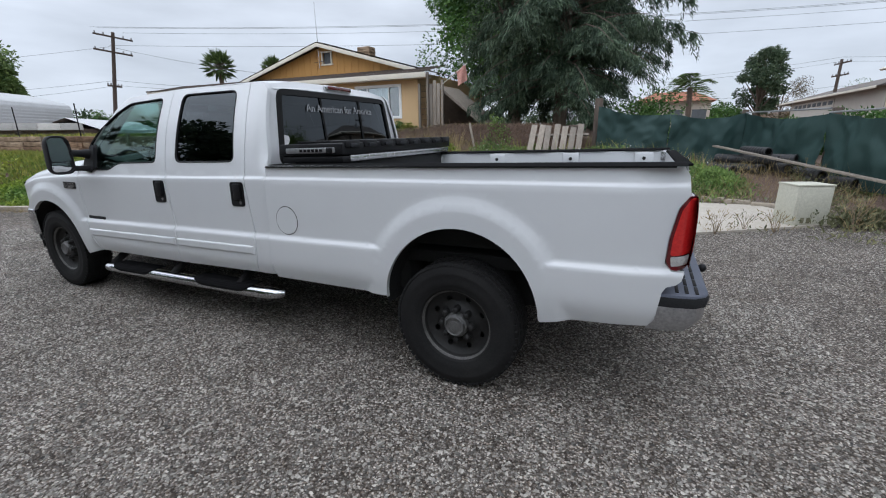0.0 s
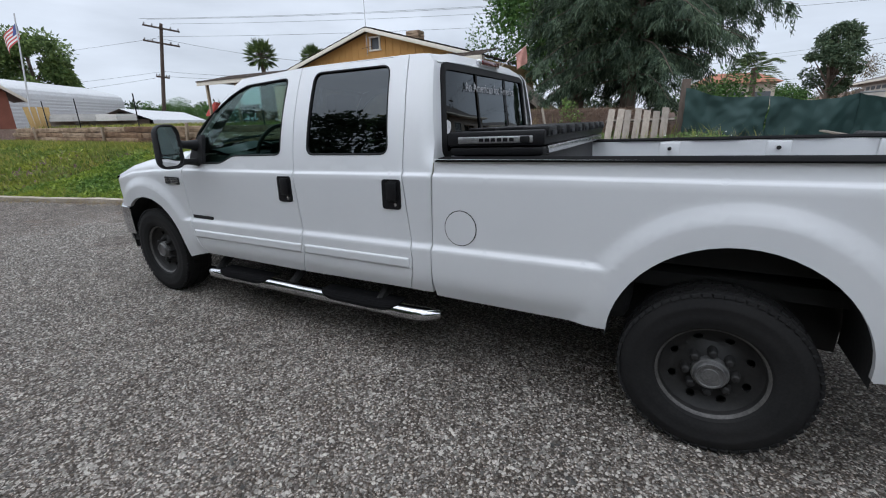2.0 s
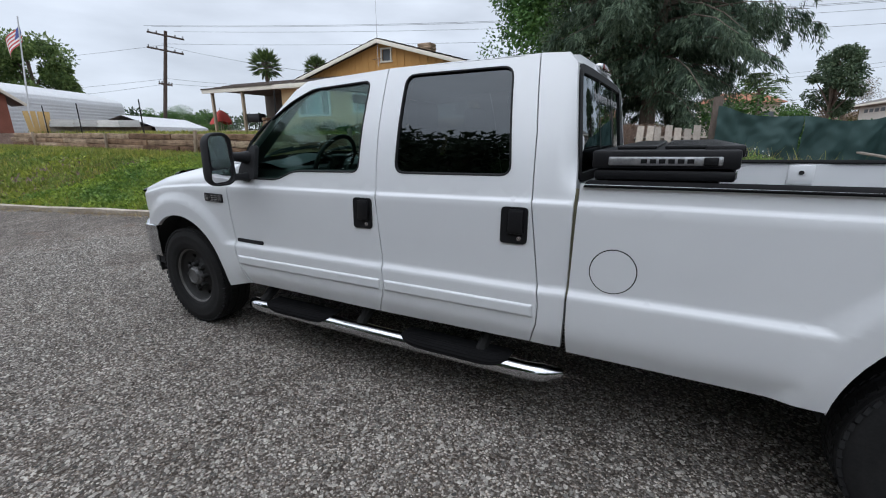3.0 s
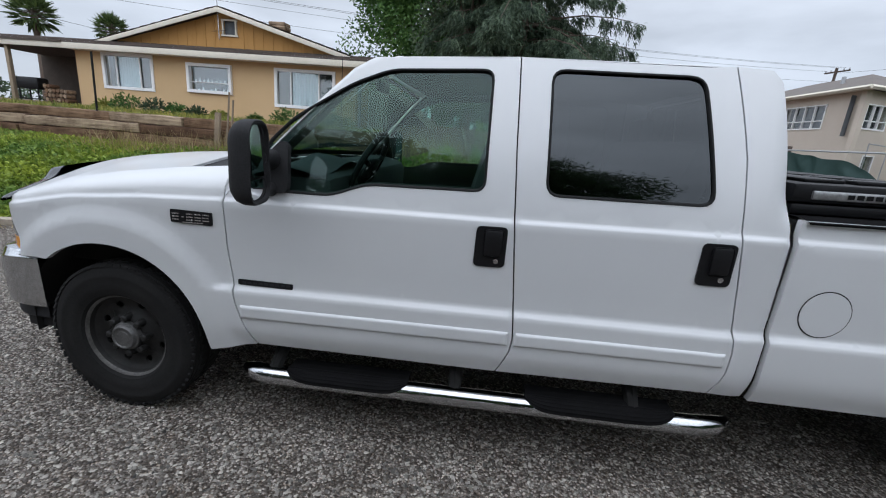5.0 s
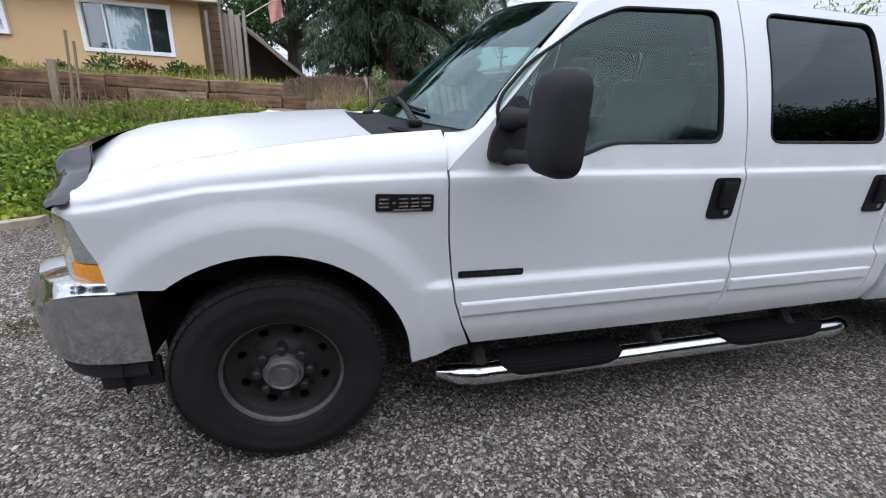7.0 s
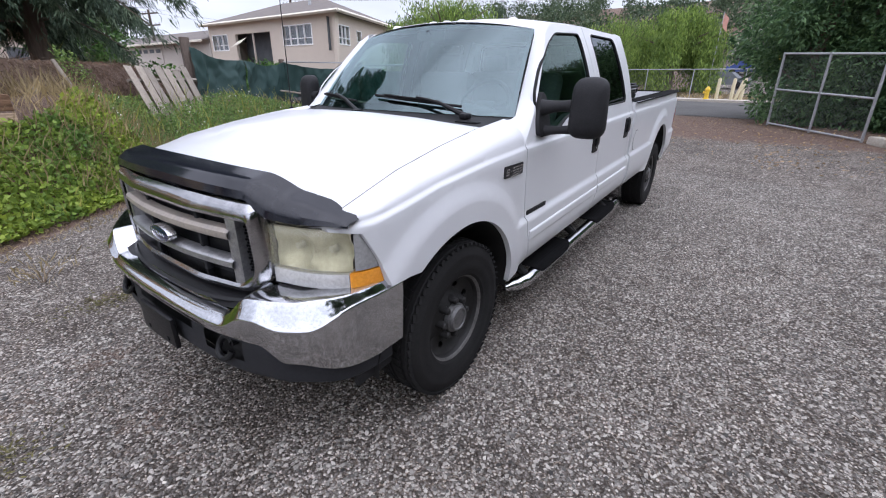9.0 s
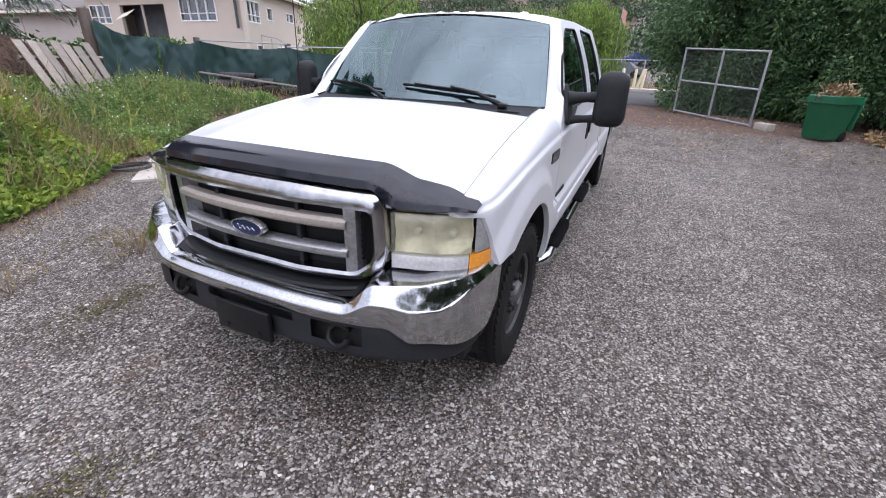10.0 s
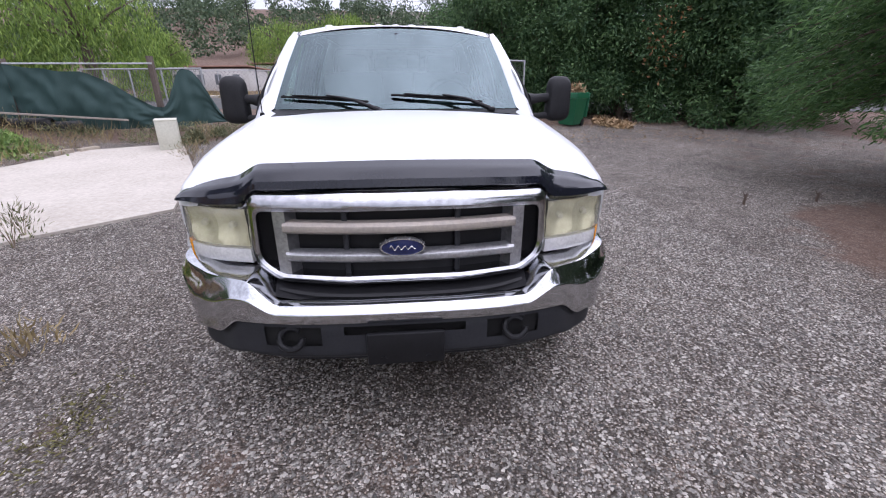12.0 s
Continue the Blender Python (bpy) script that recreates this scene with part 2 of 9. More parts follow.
M_LIP = pbr("scuffed_rim_edge", (0.03, 0.029, 0.028), (0.13, 0.124, 0.118), 14, 90, 0.5, 0.2, 0.0006, 120)
M_AMBER = pbr("amber_lens", (0.72, 0.24, 0.015), (0.85, 0.36, 0.03), 14, 90, 0.18, 0, 0.0006, 120, 0.8)
M_RED_DARK = pbr("dark_red_lens", (0.085, 0.006, 0.010), (0.12, 0.010, 0.012), 9, 90, 0.16, 0, 0.0004, 120, 0.9)
M_PAD = pbr("blue_grey_step_pad", (0.075, 0.085, 0.115), (0.12, 0.13, 0.165), 7, 120, 0.6, 0, 0.0008, 200, spec=0.3)
M_RED = pbr("red_lens", (0.48, 0.012, 0.014), (0.62, 0.026, 0.022), 9, 90, 0.14, 0, 0.0005, 120, 0.9)
M_SEAT = pbr("grey_cloth", (0.045, 0.047, 0.050), (0.075, 0.078, 0.082), 6, 160, 0.9, 0, 0.001, 300)
M_DASH = pbr("grey_dashboard", (0.020, 0.020, 0.022), (0.034, 0.034, 0.036), 5, 120, 0.7, 0, 0.0008, 240)
M_BEDLINER = pbr("bed_floor", (0.05, 0.05, 0.052), (0.09, 0.088, 0.085), 4, 60, 0.8, 0, 0.001, 120)
M_BLUE = pbr("blue_enamel", (0.008, 0.014, 0.060), (0.012, 0.018, 0.085), 8, 60, 0.2, 0.2, 0, 1, 0.6)
M_SILVER = pbr("silver_trim", (0.50, 0.50, 0.51), (0.62, 0.62, 0.63), 9, 60, 0.25, 0.9)
M_WHITE_DECAL = pbr("white_decal", (0.52, 0.52, 0.53), (0.62, 0.62, 0.62), 9, 60, 0.6)
M_LETTER = pbr("faded_white_lettering", (0.24, 0.24, 0.25), (0.40, 0.40, 0.41), 30, 90, 0.7)
M_MIRROR = pbr("mirror_glass", (0.85, 0.86, 0.88), (0.90, 0.90, 0.92), 3, 20, 0.04, 1.0, 0, 1, 0, 0.02)
M_GLASS = glass("green_tinted_glass", (0.56, 0.74, 0.68), 1.52, gain=1.12, sheen=(0.80, 1.0, 0.95))
M_GLASS_DARK = glass("privacy_glass", (0.045, 0.048, 0.048), 1.55, gain=1.3, sheen=(0.88, 0.95, 1.0))
M_GLASS_WS = glass("windshield_glass", (0.36, 0.50, 0.49), 1.62, 0.0, 1.0, 2.3, 0.0, sheen=(0.76, 0.95, 1.0))
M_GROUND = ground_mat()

# ---- mesh helpers ----
def finish(name, bm, mat, parent=None, label="", smooth=True, angle=35):
    me = bpy.data.meshes.new(name)
    bmesh.ops.remove_doubles(bm, verts=bm.verts, dist=1e-5)
    bm.to_mesh(me)
    bm.free()
    me.materials.append(mat)
    if smooth:
        me.shade_smooth()
        me.set_sharp_from_angle(angle=radians(angle))
    ob = new(name, me)
    if parent:
        ob.parent = parent
    if label:
        ob["label"] = label
    return ob


def part(name, bm, mat, parent, label="", smooth=True, angle=35):
    """One mesh object under a thing or a part."""
    return finish(name, bm, mat, parent, label, smooth, angle)


def add_mesh(bm, verts, faces):
    vs = [bm.verts.new(v) for v in verts]
    for f in faces:
        if len(set(f)) > 2:
            try:
                bm.faces.new([vs[i] for i in f])
            except ValueError:
                pass
    return vs


def box(bm, c, s, bevel=0.0, m=None, seg=2):
    """A box of size s about c, its edges rounded by bevel, laid by m."""
    t = bmesh.new()
    bmesh.ops.create_cube(t, size=1.0, matrix=Matrix.Translation(c) @ Matrix.Diagonal((*s, 1)))
    if bevel:
        bmesh.ops.bevel(t, geom=t.edges[:], offset=bevel, segments=seg, profile=0.5, affect="EDGES")
    t.verts.index_update()
    vs = [(m @ v.co if m else v.co.copy()) for v in t.verts]
    fs = [[v.index for v in f.verts] for f in t.faces]
    t.free()
    add_mesh(bm, vs, fs)


def rings(bm, loops, closed=True, cap=True):
    """Skin a row of loops of points; closed: each loop runs round."""
    rows = [[bm.verts.new(p) for p in lp] for lp in loops]
    n = len(rows[0])
    for a, b in zip(rows, rows[1:]):
        for i in range(n if closed else n - 1):
            j = (i + 1) % n
            f = [a[i], a[j], b[j], b[i]]
            if len(set(f)) == 4:
                bm.faces.new(f)
    if cap and closed:
        for r in (rows[0], rows[-1]):
            try:
                bm.faces.new(r)
            except ValueError:
                pass
    return rows


def tube(bm, pts, r, seg=10, cap=True, flat=1.0):
    """A round bar along pts; r: one radius or one for each point."""
    pts = [Vector(p) for p in pts]
    rs = r if isinstance(r, (list, tuple)) else [r] * len(pts)
    loops = []
    for i, p in enumerate(pts):
        d = (pts[min(i + 1, len(pts) - 1)] - pts[max(i - 1, 0)]).normalized()
        up = Vector((0, 0, 1)) if abs(d.z) < 0.9 else Vector((1, 0, 0))
        a = d.cross(up).normalized()
        b = a.cross(d)
        loops.append([p + (a * math.cos(k * 2 * math.pi / seg) + b * flat * math.sin(k * 2 * math.pi / seg)) * rs[i] for k in range(seg)])
    rings(bm, loops, True, cap)


def lathe(bm, prof, seg, m):
    """Turn (radius, height) pairs about z, laid by m."""
    loops = [[m @ Vector((max(r, 1e-4) * math.cos(k * 2 * math.pi / seg), max(r, 1e-4) * math.sin(k * 2 * math.pi / seg), h)) for k in range(seg)] for r, h in prof]
    rings(bm, loops, True, False)


def grid(bm, nu, nv, f, skip=None):
    """A sheet of nu by nv cells; f(u, v) with u, v from 0 to 1."""
    vs = [[bm.verts.new(f(i / nu, j / nv)) for j in range(nv + 1)] for i in range(nu + 1)]
    for i in range(nu):
        for j in range(nv):
            if skip and skip((i + 0.5) / nu, (j + 0.5) / nv):
                continue
            bm.faces.new([vs[i][j], vs[i + 1][j], vs[i + 1][j + 1], vs[i][j + 1]])


def dense(poly, step):
    out = []
    for (x0, y0), (x1, y1) in zip(poly, poly[1:] + poly[:1]):
        n = max(1, int(math.hypot(x1 - x0, y1 - y0) / step))
        out += [(x0 + (x1 - x0) * k / n, y0 + (y1 - y0) * k / n) for k in range(n)]
    return out


def rounded(poly, r, seg=4):
    """The outline with its corners rounded."""
    out, n = [], len(poly)
    for i in range(n):
        a, b, c = Vector(poly[i - 1]), Vector(poly[i]), Vector(poly[(i + 1) % n])
        k = min(r, (a - b).length * 0.45, (c - b).length * 0.45)
        p, q = b + (a - b).normalized() * k, b + (c - b).normalized() * k
        for s in range(seg + 1):
            t = s / seg
            out.append(tuple((p * (1 - t) + b * t) * (1 - t) + (b * (1 - t) + q * t) * t))
    return out


def inset(poly, d):
    """The outline drawn in by d (out, if negative)."""
    n = len(poly)
    area = sum(poly[i - 1][0] * poly[i][1] - poly[i][0] * poly[i - 1][1] for i in range(n))
    sg = 1 if area > 0 else -1
    out = []
    for i in range(n):
        a, b = Vector(poly[i - 1]), Vector(poly[(i + 1) % n])
        t = (b - a).normalized()
        out.append((poly[i][0] - sg * t.y * d, poly[i][1] + sg * t.x * d))
    return out


def inside(p, poly):
    x, y = p
    hit = False
    for (x0, y0), (x1, y1) in zip(poly, poly[1:] + poly[:1]):
        if (y0 > y) != (y1 > y) and x < (x1 - x0) * (y - y0) / (y1 - y0) + x0:
            hit = not hit
    return hit


def panel(bm, outline, holes, place, step=0.035, flange=None, edge=0.02, lines=()):
    """Fill an outline with holes by an even mesh, and bend it by place(u, v); flange(u, v): the place of its turned-in edge."""
    from mathutils.geometry import delaunay_2d_cdt
    loops = [dense(outline, edge)] + [dense(h, edge) for h in holes]
    pts, edges = [], []
    for lp in loops:
        k = len(pts)
        pts += lp
        edges += [(k + i, k + (i + 1) % len(lp)) for i in range(len(lp))]
    us, vs = [p[0] for p in loops[0]], [p[1] for p in loops[0]]
    bd = np.array(pts)
    extra = []
    for fn in lines:  # rows of points along a pressed line
        u = min(us) + 0.008
        while u < max(us):
            q = (u, fn(u))
            if np.min((bd[:, 0] - q[0]) ** 2 + (bd[:, 1] - q[1]) ** 2) > 0.006 ** 2 and inside(q, loops[0]) and not any(inside(q, w) for w in loops[1:]):
                extra.append(q)
            u += 0.03
    if extra:
        pts += extra
        bd = np.array(pts)
    u = min(us) + step / 2
    while u < max(us):
        v = min(vs) + step / 2
        while v < max(vs):
            if np.min((bd[:, 0] - u) ** 2 + (bd[:, 1] - v) ** 2) > (step * 0.45) ** 2 and inside((u, v), loops[0]) and not any(inside((u, v), h) for h in loops[1:]):
                pts.append((u, v))
            v += step
        u += step
    co, _, faces, _, _, _ = delaunay_2d_cdt([Vector(p) for p in pts], edges, [], 0, 1e-6)
    keep = []
    for f in faces:
        c = (sum(co[i].x for i in f) / len(f), sum(co[i].y for i in f) / len(f))
        o = [co[i] - co[f[0]] for i in f[1:3]]
        if abs(o[0].x * o[1].y - o[0].y * o[1].x) < 6e-6:  # a sliver along a straight edge
            continue
        if inside(c, loops[0]) and not any(inside(c, h) for h in loops[1:]):
            keep.append(f)
    verts = [bm.verts.new(place(c.x, c.y)) for c in co]
    for f in keep:
        bm.faces.new([verts[i] for i in f])
    if flange:
        for lp in loops:
            a = [bm.verts.new(place(*p)) for p in lp]
            b = [bm.verts.new(flange(*p)) for p in lp]
            for i in range(len(lp)):
                j = (i + 1) % len(lp)
                bm.faces.new([a[i], a[j], b[j], b[i]])
    for v in [v for v in bm.verts if not v.link_faces]:
        bm.verts.remove(v)


def smooth(a, b, x):
    t = min(1.0, max(0.0, (x - a) / (b - a)))
    return t * t * (3 - 2 * t)


def lerp_at(x, xs, ys):
    return float(np.interp(x, xs, ys))


def empty(name, m, label, category, group="", kind=""):
    ob = new(name)
    ob.matrix_world = m
    ob.empty_display_size = 0.1
    return tagged(ob, label, category, group, kind)

# ---- the pickup truck: x runs from the front axle to the tail, y across, z up ----
RAKE = math.atan(0.027)
truck = empty("pickup_truck", Matrix.Translation((1.9, 0, 0)) @ Matrix.Rotation(-RAKE, 4, "Y") @ Matrix.Translation((-1.9, 0, 0)),
              "white crew-cab long-bed pickup truck parked on grey gravel", "pickup truck")
ARCHES = ((-0.02, 0.505, 0.46, 0.497), (4.40, 0.478, 0.455, 0.490))  # middle, half width, foot, height
CREASE = ((-0.62, -0.47, -0.19, 0.2, 0.59, 1.9, 2.8, 5.5), (1.098, 1.119, 1.17, 1.195, 1.206, 1.201, 1.205, 1.195))
SHUT_X = (-0.66, -0.62, -0.3, 0.0, 0.3, 0.6)
SHUT_Y, SHUT_Z = (0.815, 0.845, 0.85, 0.842, 0.835, 0.83), (1.118, 1.142, 1.235, 1.285, 1.322, 1.345)


def crease(x):
    return lerp_at(x, *CREASE)


def side_y(x, z):
    """Half the truck's width at a place of its side."""
    b = lerp_at(z, (0.45, 0.50, 0.53, 0.56, 0.60, 0.64, 0.72, 1.0, 1.17), (0.950, 0.960, 0.9655, 0.970, 0.9745, 0.978, 0.980, 0.984, 0.984))
    out = 0.024 * (1 - smooth(0.777, 0.813, z)) * smooth(0.46, 0.60, z)
    for cx, hw, foot, h in ARCHES:
        r = math.hypot((x - cx) / hw, max(0.0, z - foot) / h)
        out = max(out, 0.027 * min(1.0, max(0.0, (1.365 - r) / 0.16)))
    b += out
    c = crease(x)
    b -= 0.018 * smooth(c - 0.012, c + 0.012, z)
    if x < 2.956:
        u = max(0.0, z - 1.22)
        b -= 0.150 * u + 0.285 * u * u
        if x > 2.85:
            b -= (0.016 + 0.060 * smooth(1.22, 1.40, z)) * ((x - 2.85) / 0.10) ** 2
    if x < -0.05:
        b -= 0.035 * ((-0.05 - x) / 0.5) ** 2
        if x < -0.52:
            b -= 0.085 * ((-0.52 - x) / 0.14) ** 1.5
    if x > 5.2:
        b -= 0.045 * ((x - 5.2) / 0.3) ** 2
    return b


def on_side(s, dy=0.0):
    return lambda x, z: Vector((x, s * (side_y(x, z) - dy), z))


def arch(k, a0, a1, n=26, grow=1.0):
    cx, hw, foot, h = ARCHES[k]
    return [(cx + grow * hw * math.cos(a), foot + grow * h * math.sin(a)) for a in [a0 + (a1 - a0) * i / n for i in range(n + 1)]]


DOOR_FRONT = [(0.735, 0.507), (0.68, 0.62), (0.645, 0.724), (0.612, 0.969), (0.598, 1.212)]
DOOR_MID = [(1.880, 0.498), (1.928, 0.62), (1.936, 0.687), (1.920, 0.86), (1.885, 1.2), (1.862, 1.5), (1.842, 1.868)]
DOOR_REAR = [(2.795, 0.508), (2.828, 0.62), (2.832, 0.72), (2.815, 0.84), (2.768, 1.2), (2.752, 1.5), (2.705, 1.858)]
WS_SIDE = [(0.62, 1.245), (0.735, 1.360), (0.85, 1.487), (1.0, 1.65), (1.14, 1.79), (1.27, 1.850)]
WIN_F = rounded([(0.765, 1.265), (0.82, 1.252), (1.09, 1.250), (1.24, 1.306), (1.752, 1.310), (1.738, 1.815), (1.29, 1.800), (1.13, 1.735), (0.89, 1.58), (0.775, 1.46)], 0.05)
WIN_R = rounded([(1.997, 1.310), (2.657, 1.310), (2.588, 1.815), (1.975, 1.825)], 0.06)


PRESSED = tuple((lambda x, o=o: crease(x) + o) for o in (-0.013, -0.006, 0.0, 0.006, 0.013)) + tuple((lambda x, z=z: z) for z in (0.53, 0.56, 0.60, 0.765, 0.779, 0.790, 0.801, 0.813, 0.825))



def flare_line(k, r):
    """The line on the side along which the flare of an arch starts or ends."""
    cx, hw, foot, h = ARCHES[k]
    return lambda x: foot + h * math.sqrt(max(0.0, r * r - ((x - cx) / hw) ** 2))


PRESSED += tuple(flare_line(k, r) for k in (0, 1) for r in (1.18, 1.205, 1.35, 1.375))


def shift(pts, dx):
    return [(x + dx, z) for x, z in pts]


def fender_place(s, dy=0.0):
    def f(x, v):
        c = crease(x)
        if v <= c + 0.014:
            return Vector((x, s * (side_y(x, v) - dy), v))
        t = min(1.0, (v - c - 0.014) / 0.20) * radians(60)
        y0, sy, sz = side_y(x, c + 0.014), lerp_at(x, SHUT_X, SHUT_Y), lerp_at(x, SHUT_X, SHUT_Z)
        k = (math.cos(t) - math.cos(radians(60))) / (1 - math.cos(radians(60)))
        return Vector((x, s * (sy + (y0 - sy) * k - dy), c + 0.014 + (sz - c - 0.014) * math.sin(t) / math.sin(radians(60)) - dy * 0.6))
    return f


body = []
for s in (-1, 1):
    bm = bmesh.new()
    ol = list(reversed(shift(DOOR_FRONT, -0.004)))[:-1] + [(0.725, 0.503), (0.60, 0.478), (0.492, 0.452)] + arch(0, 0.05, 2.235) + [(-0.40, 0.856), (-0.487, 0.850), (-0.515, 0.95), (-0.572, 1.072), (-0.655, 1.088)]
    ol += [(x, crease(x) + 0.213) for x in np.linspace(-0.66, 0.595, 18)]
    panel(bm, ol, [], fender_place(s), 0.034, lambda x, v, s=s: fender_place(s, 0.03)(x, v), 0.02, PRESSED)
    part("front_fender", bm, M_PAINT, truck)
    # doors, their glass and trims
    for name, lo, hi, win in (("front_door", shift(DOOR_FRONT, 0.003), shift(DOOR_MID, -0.003), WIN_F), ("rear_door", shift(DOOR_MID, 0.003), shift(DOOR_REAR, -0.003), WIN_R)):
        bm = bmesh.new()
        top = WS_SIDE if name == "front_door" else []
        ol = hi + [(x, 1.866 - 0.02 * abs(x - 1.9)) for x in ((1.7, 1.5, 1.35) if top else (2.6, 2.3, 2.0))] + list(reversed(top)) + list(reversed(lo))
        panel(bm, ol, [win], on_side(s), 0.034, on_side(s, 0.028), 0.02, PRESSED)
        door = part(name, bm, M_PAINT, truck)
        bm = bmesh.new()
        panel(bm, ol, [inset(win, 0.012)], on_side(s, 0.05), 0.06)
        part("door_lining", bm, M_DASH, door, "dark grey inner door lining")
        bm = bmesh.new()
        wd = dense(win, 0.04)
        rings(bm, [[on_side(s, d)(x, z) for x, z in inset(wd, o)] for o, d in ((-0.001, 0.012), (-0.001, -0.001), (0.002, -0.004), (0.007, -0.003), (0.010, 0.003), (0.010, 0.020))], True, False)
        part("window_seal", bm, M_RUBBER, door, "black rubber window seal")
        bm = bmesh.new()
        panel(bm, inset(win, 0.009), [], on_side(s, 0.010), 0.08)
        gl = part("window_pane", bm, M_GLASS if name == "front_door" else M_GLASS_DARK, door, "green-tinted glass" if name == "front_door" else "dark privacy glass")
        # pull handle in a black cup
        hx = (1.795, 1.088) if name == "front_door" else (2.690, 1.087)
        bm = bmesh.new()
        panel(bm, rounded([(hx[0] - 0.064, hx[1] - 0.087), (hx[0] + 0.068, hx[1] - 0.087), (hx[0] + 0.068, hx[1] + 0.087), (hx[0] - 0.062, hx[1] + 0.087)], 0.022), [], on_side(s, -0.006), 0.03, on_side(s, 0.01))
        hb = part("door_handle", bm, M_BLACK, door, "black plastic pull handle")
        bm = bmesh.new()
        y = side_y(hx[0], hx[1])
        box(bm, (hx[0] + 0.012, s * (y + 0.014), hx[1] + 0.018), (0.078, 0.016, 0.116), 0.012)
        part("grip", bm, M_BLACK, hb)
        bm = bmesh.new()
        lathe(bm, [(0.0, 0.009), (0.011, 0.009), (0.012, 0.0)], 14, Matrix.Translation((hx[0] + 0.03, s * y, hx[1] - 0.06)) @ Matrix.Rotation(-s * math.pi / 2, 4, "X"))
        part("lock", bm, M_SILVER, hb)
        # body-side moulding
        x0, x1 = (0.668, 1.915) if name == "front_door" else (1.945, 2.808)
        bm = bmesh.new()
        def strip(u, v):
            e, f = 0.5 - 0.5 * math.cos(math.pi * u), 0.5 - 0.5 * math.cos(math.pi * v)
            x, z = x0 + (x1 - x0) * e, 0.652 + 0.064 * f
            return Vector((x, s * (side_y(x, z) + 0.011 * min(1, 9 * f, 9 * (1 - f), 150 * e, 150 * (1 - e)) ** 0.6), z))
        grid(bm, 30, 12, strip)
        part("side_moulding", bm, M_PAINT, door, "white body-side moulding")
    # cab corner
    bm = bmesh.new()
    ol = list(reversed(shift(DOOR_REAR, 0.003))) + [(2.940, 0.502), (2.949, 0.62), (2.950, 0.80), (2.950, 1.25), (2.930, 1.40), (2.880, 1.80), (2.84, 1.848)]
    panel(bm, ol, [], on_side(s), 0.03, on_side(s, 0.03), 0.02, PRESSED)
    part("cab_corner", bm, M_PAINT, truck)
    # bed side
    bm = bmesh.new()
    ol = [(2.972, 0.488), (2.964, 0.65), (2.963, 0.80), (2.972, 1.285), (5.47, 1.280), (5.500, 1.235), (5.512, 1.150), (5.470, 1.092), (5.447, 0.95), (5.444, 0.835), (5.475, 0.797), (5.530, 0.792), (5.522, 0.752), (5.500, 0.733), (5.462, 0.722), (5.447, 0.695), (5.438, 0.62), (5.428, 0.508), (5.05, 0.487)]
    ol += [(4.888, 0.452)] + arch(1, 0.02, math.pi - 0.02) + [(3.92, 0.476)]
    panel(bm, ol, [], on_side(s), 0.034, on_side(s, 0.03), 0.02, PRESSED)
    side = part("bed_side", bm, M_PAINT, truck)
    # inner wall of the bed with its stake pockets
    bm = bmesh.new()
    grid(bm, 40, 4, lambda u, v: Vector((3.0 + 2.45 * u, s * (0.80 - 0.012 * (math.sin(u * 2 * math.pi * 5) > 0.7)), 0.80 + 0.475 * v)))
    grid(bm, 30, 1, lambda u, v: Vector((3.0 + 2.47 * u, s * (0.80 + 0.175 * v), 1.275)))
    part("bed_wall", bm, M_PAINT, side)
    bm = bmesh.new()
    grid(bm, 40, 5, lambda u, v: Vector((2.988 + 2.495 * u, s * (0.785 + 0.195 * v - (0.02 * ((u - 0.92) / 0.08) ** 2 * v if u > 0.92 else 0)), 1.279 + 0.013 * math.sin(math.pi * v) ** 0.4)))
    for v0 in (0.786, 0.980):
        grid(bm, 30, 1, lambda u, v: Vector((2.988 + 2.45 * u, s * v0, 1.281 - 0.008 * v)))
    part("rail_cap", bm, M_RAIL, side, "black plastic bed rail cap")
    # wheel-well liners
    for k in (0, 1):
        bm = bmesh.new()
        pts = arch(k, -0.08, math.pi + 0.08, 20, 1.015)
        grid(bm, 20, 4, lambda u, v: Vector((pts[round(u * 20)][0], s * (side_y(pts[round(u * 20)][0], max(0.52, pts[round(u * 20)][1])) - 0.028 - 0.40 * v), pts[round(u * 20)][1])))
        add_mesh(bm, [Vector((x, s * 0.55, z)) for x, z in pts] + [Vector((pts[-1][0], s * 0.55, 0.36)), Vector((pts[0][0], s * 0.55, 0.36))], [tuple(range(len(pts) + 2))])
        hi = [(x, z) for x, z in pts if z > 0.775]
        add_mesh(bm, [Vector((x, s * 0.815, z)) for x, z in hi], [tuple(range(len(hi)))])
        part("wheel_well", bm, M_UNDER, truck, "dark wheel-well liner")
    # chrome step bar with two black treads
    bm = bmesh.new()
    xs = np.linspace(0, 1, 30)
    tube(bm, [(0.625 + 2.320 * t, s * (0.960 - 0.07 * (1 - smooth(0, 0.055, t)) - 0.07 * smooth(0.95, 1, t)), 0.338 - 0.012 * (1 - smooth(0, 0.05, t)) - 0.010 * smooth(0.95, 1.0, t)) for t in xs],
         [0.046 * (0.55 + 0.45 * smooth(0, 0.02, t) * smooth(0, 0.02, 1 - t)) for t in xs], 16)
    step = part("step_bar", bm, M_CHROME, truck, "polished chrome side step bar")
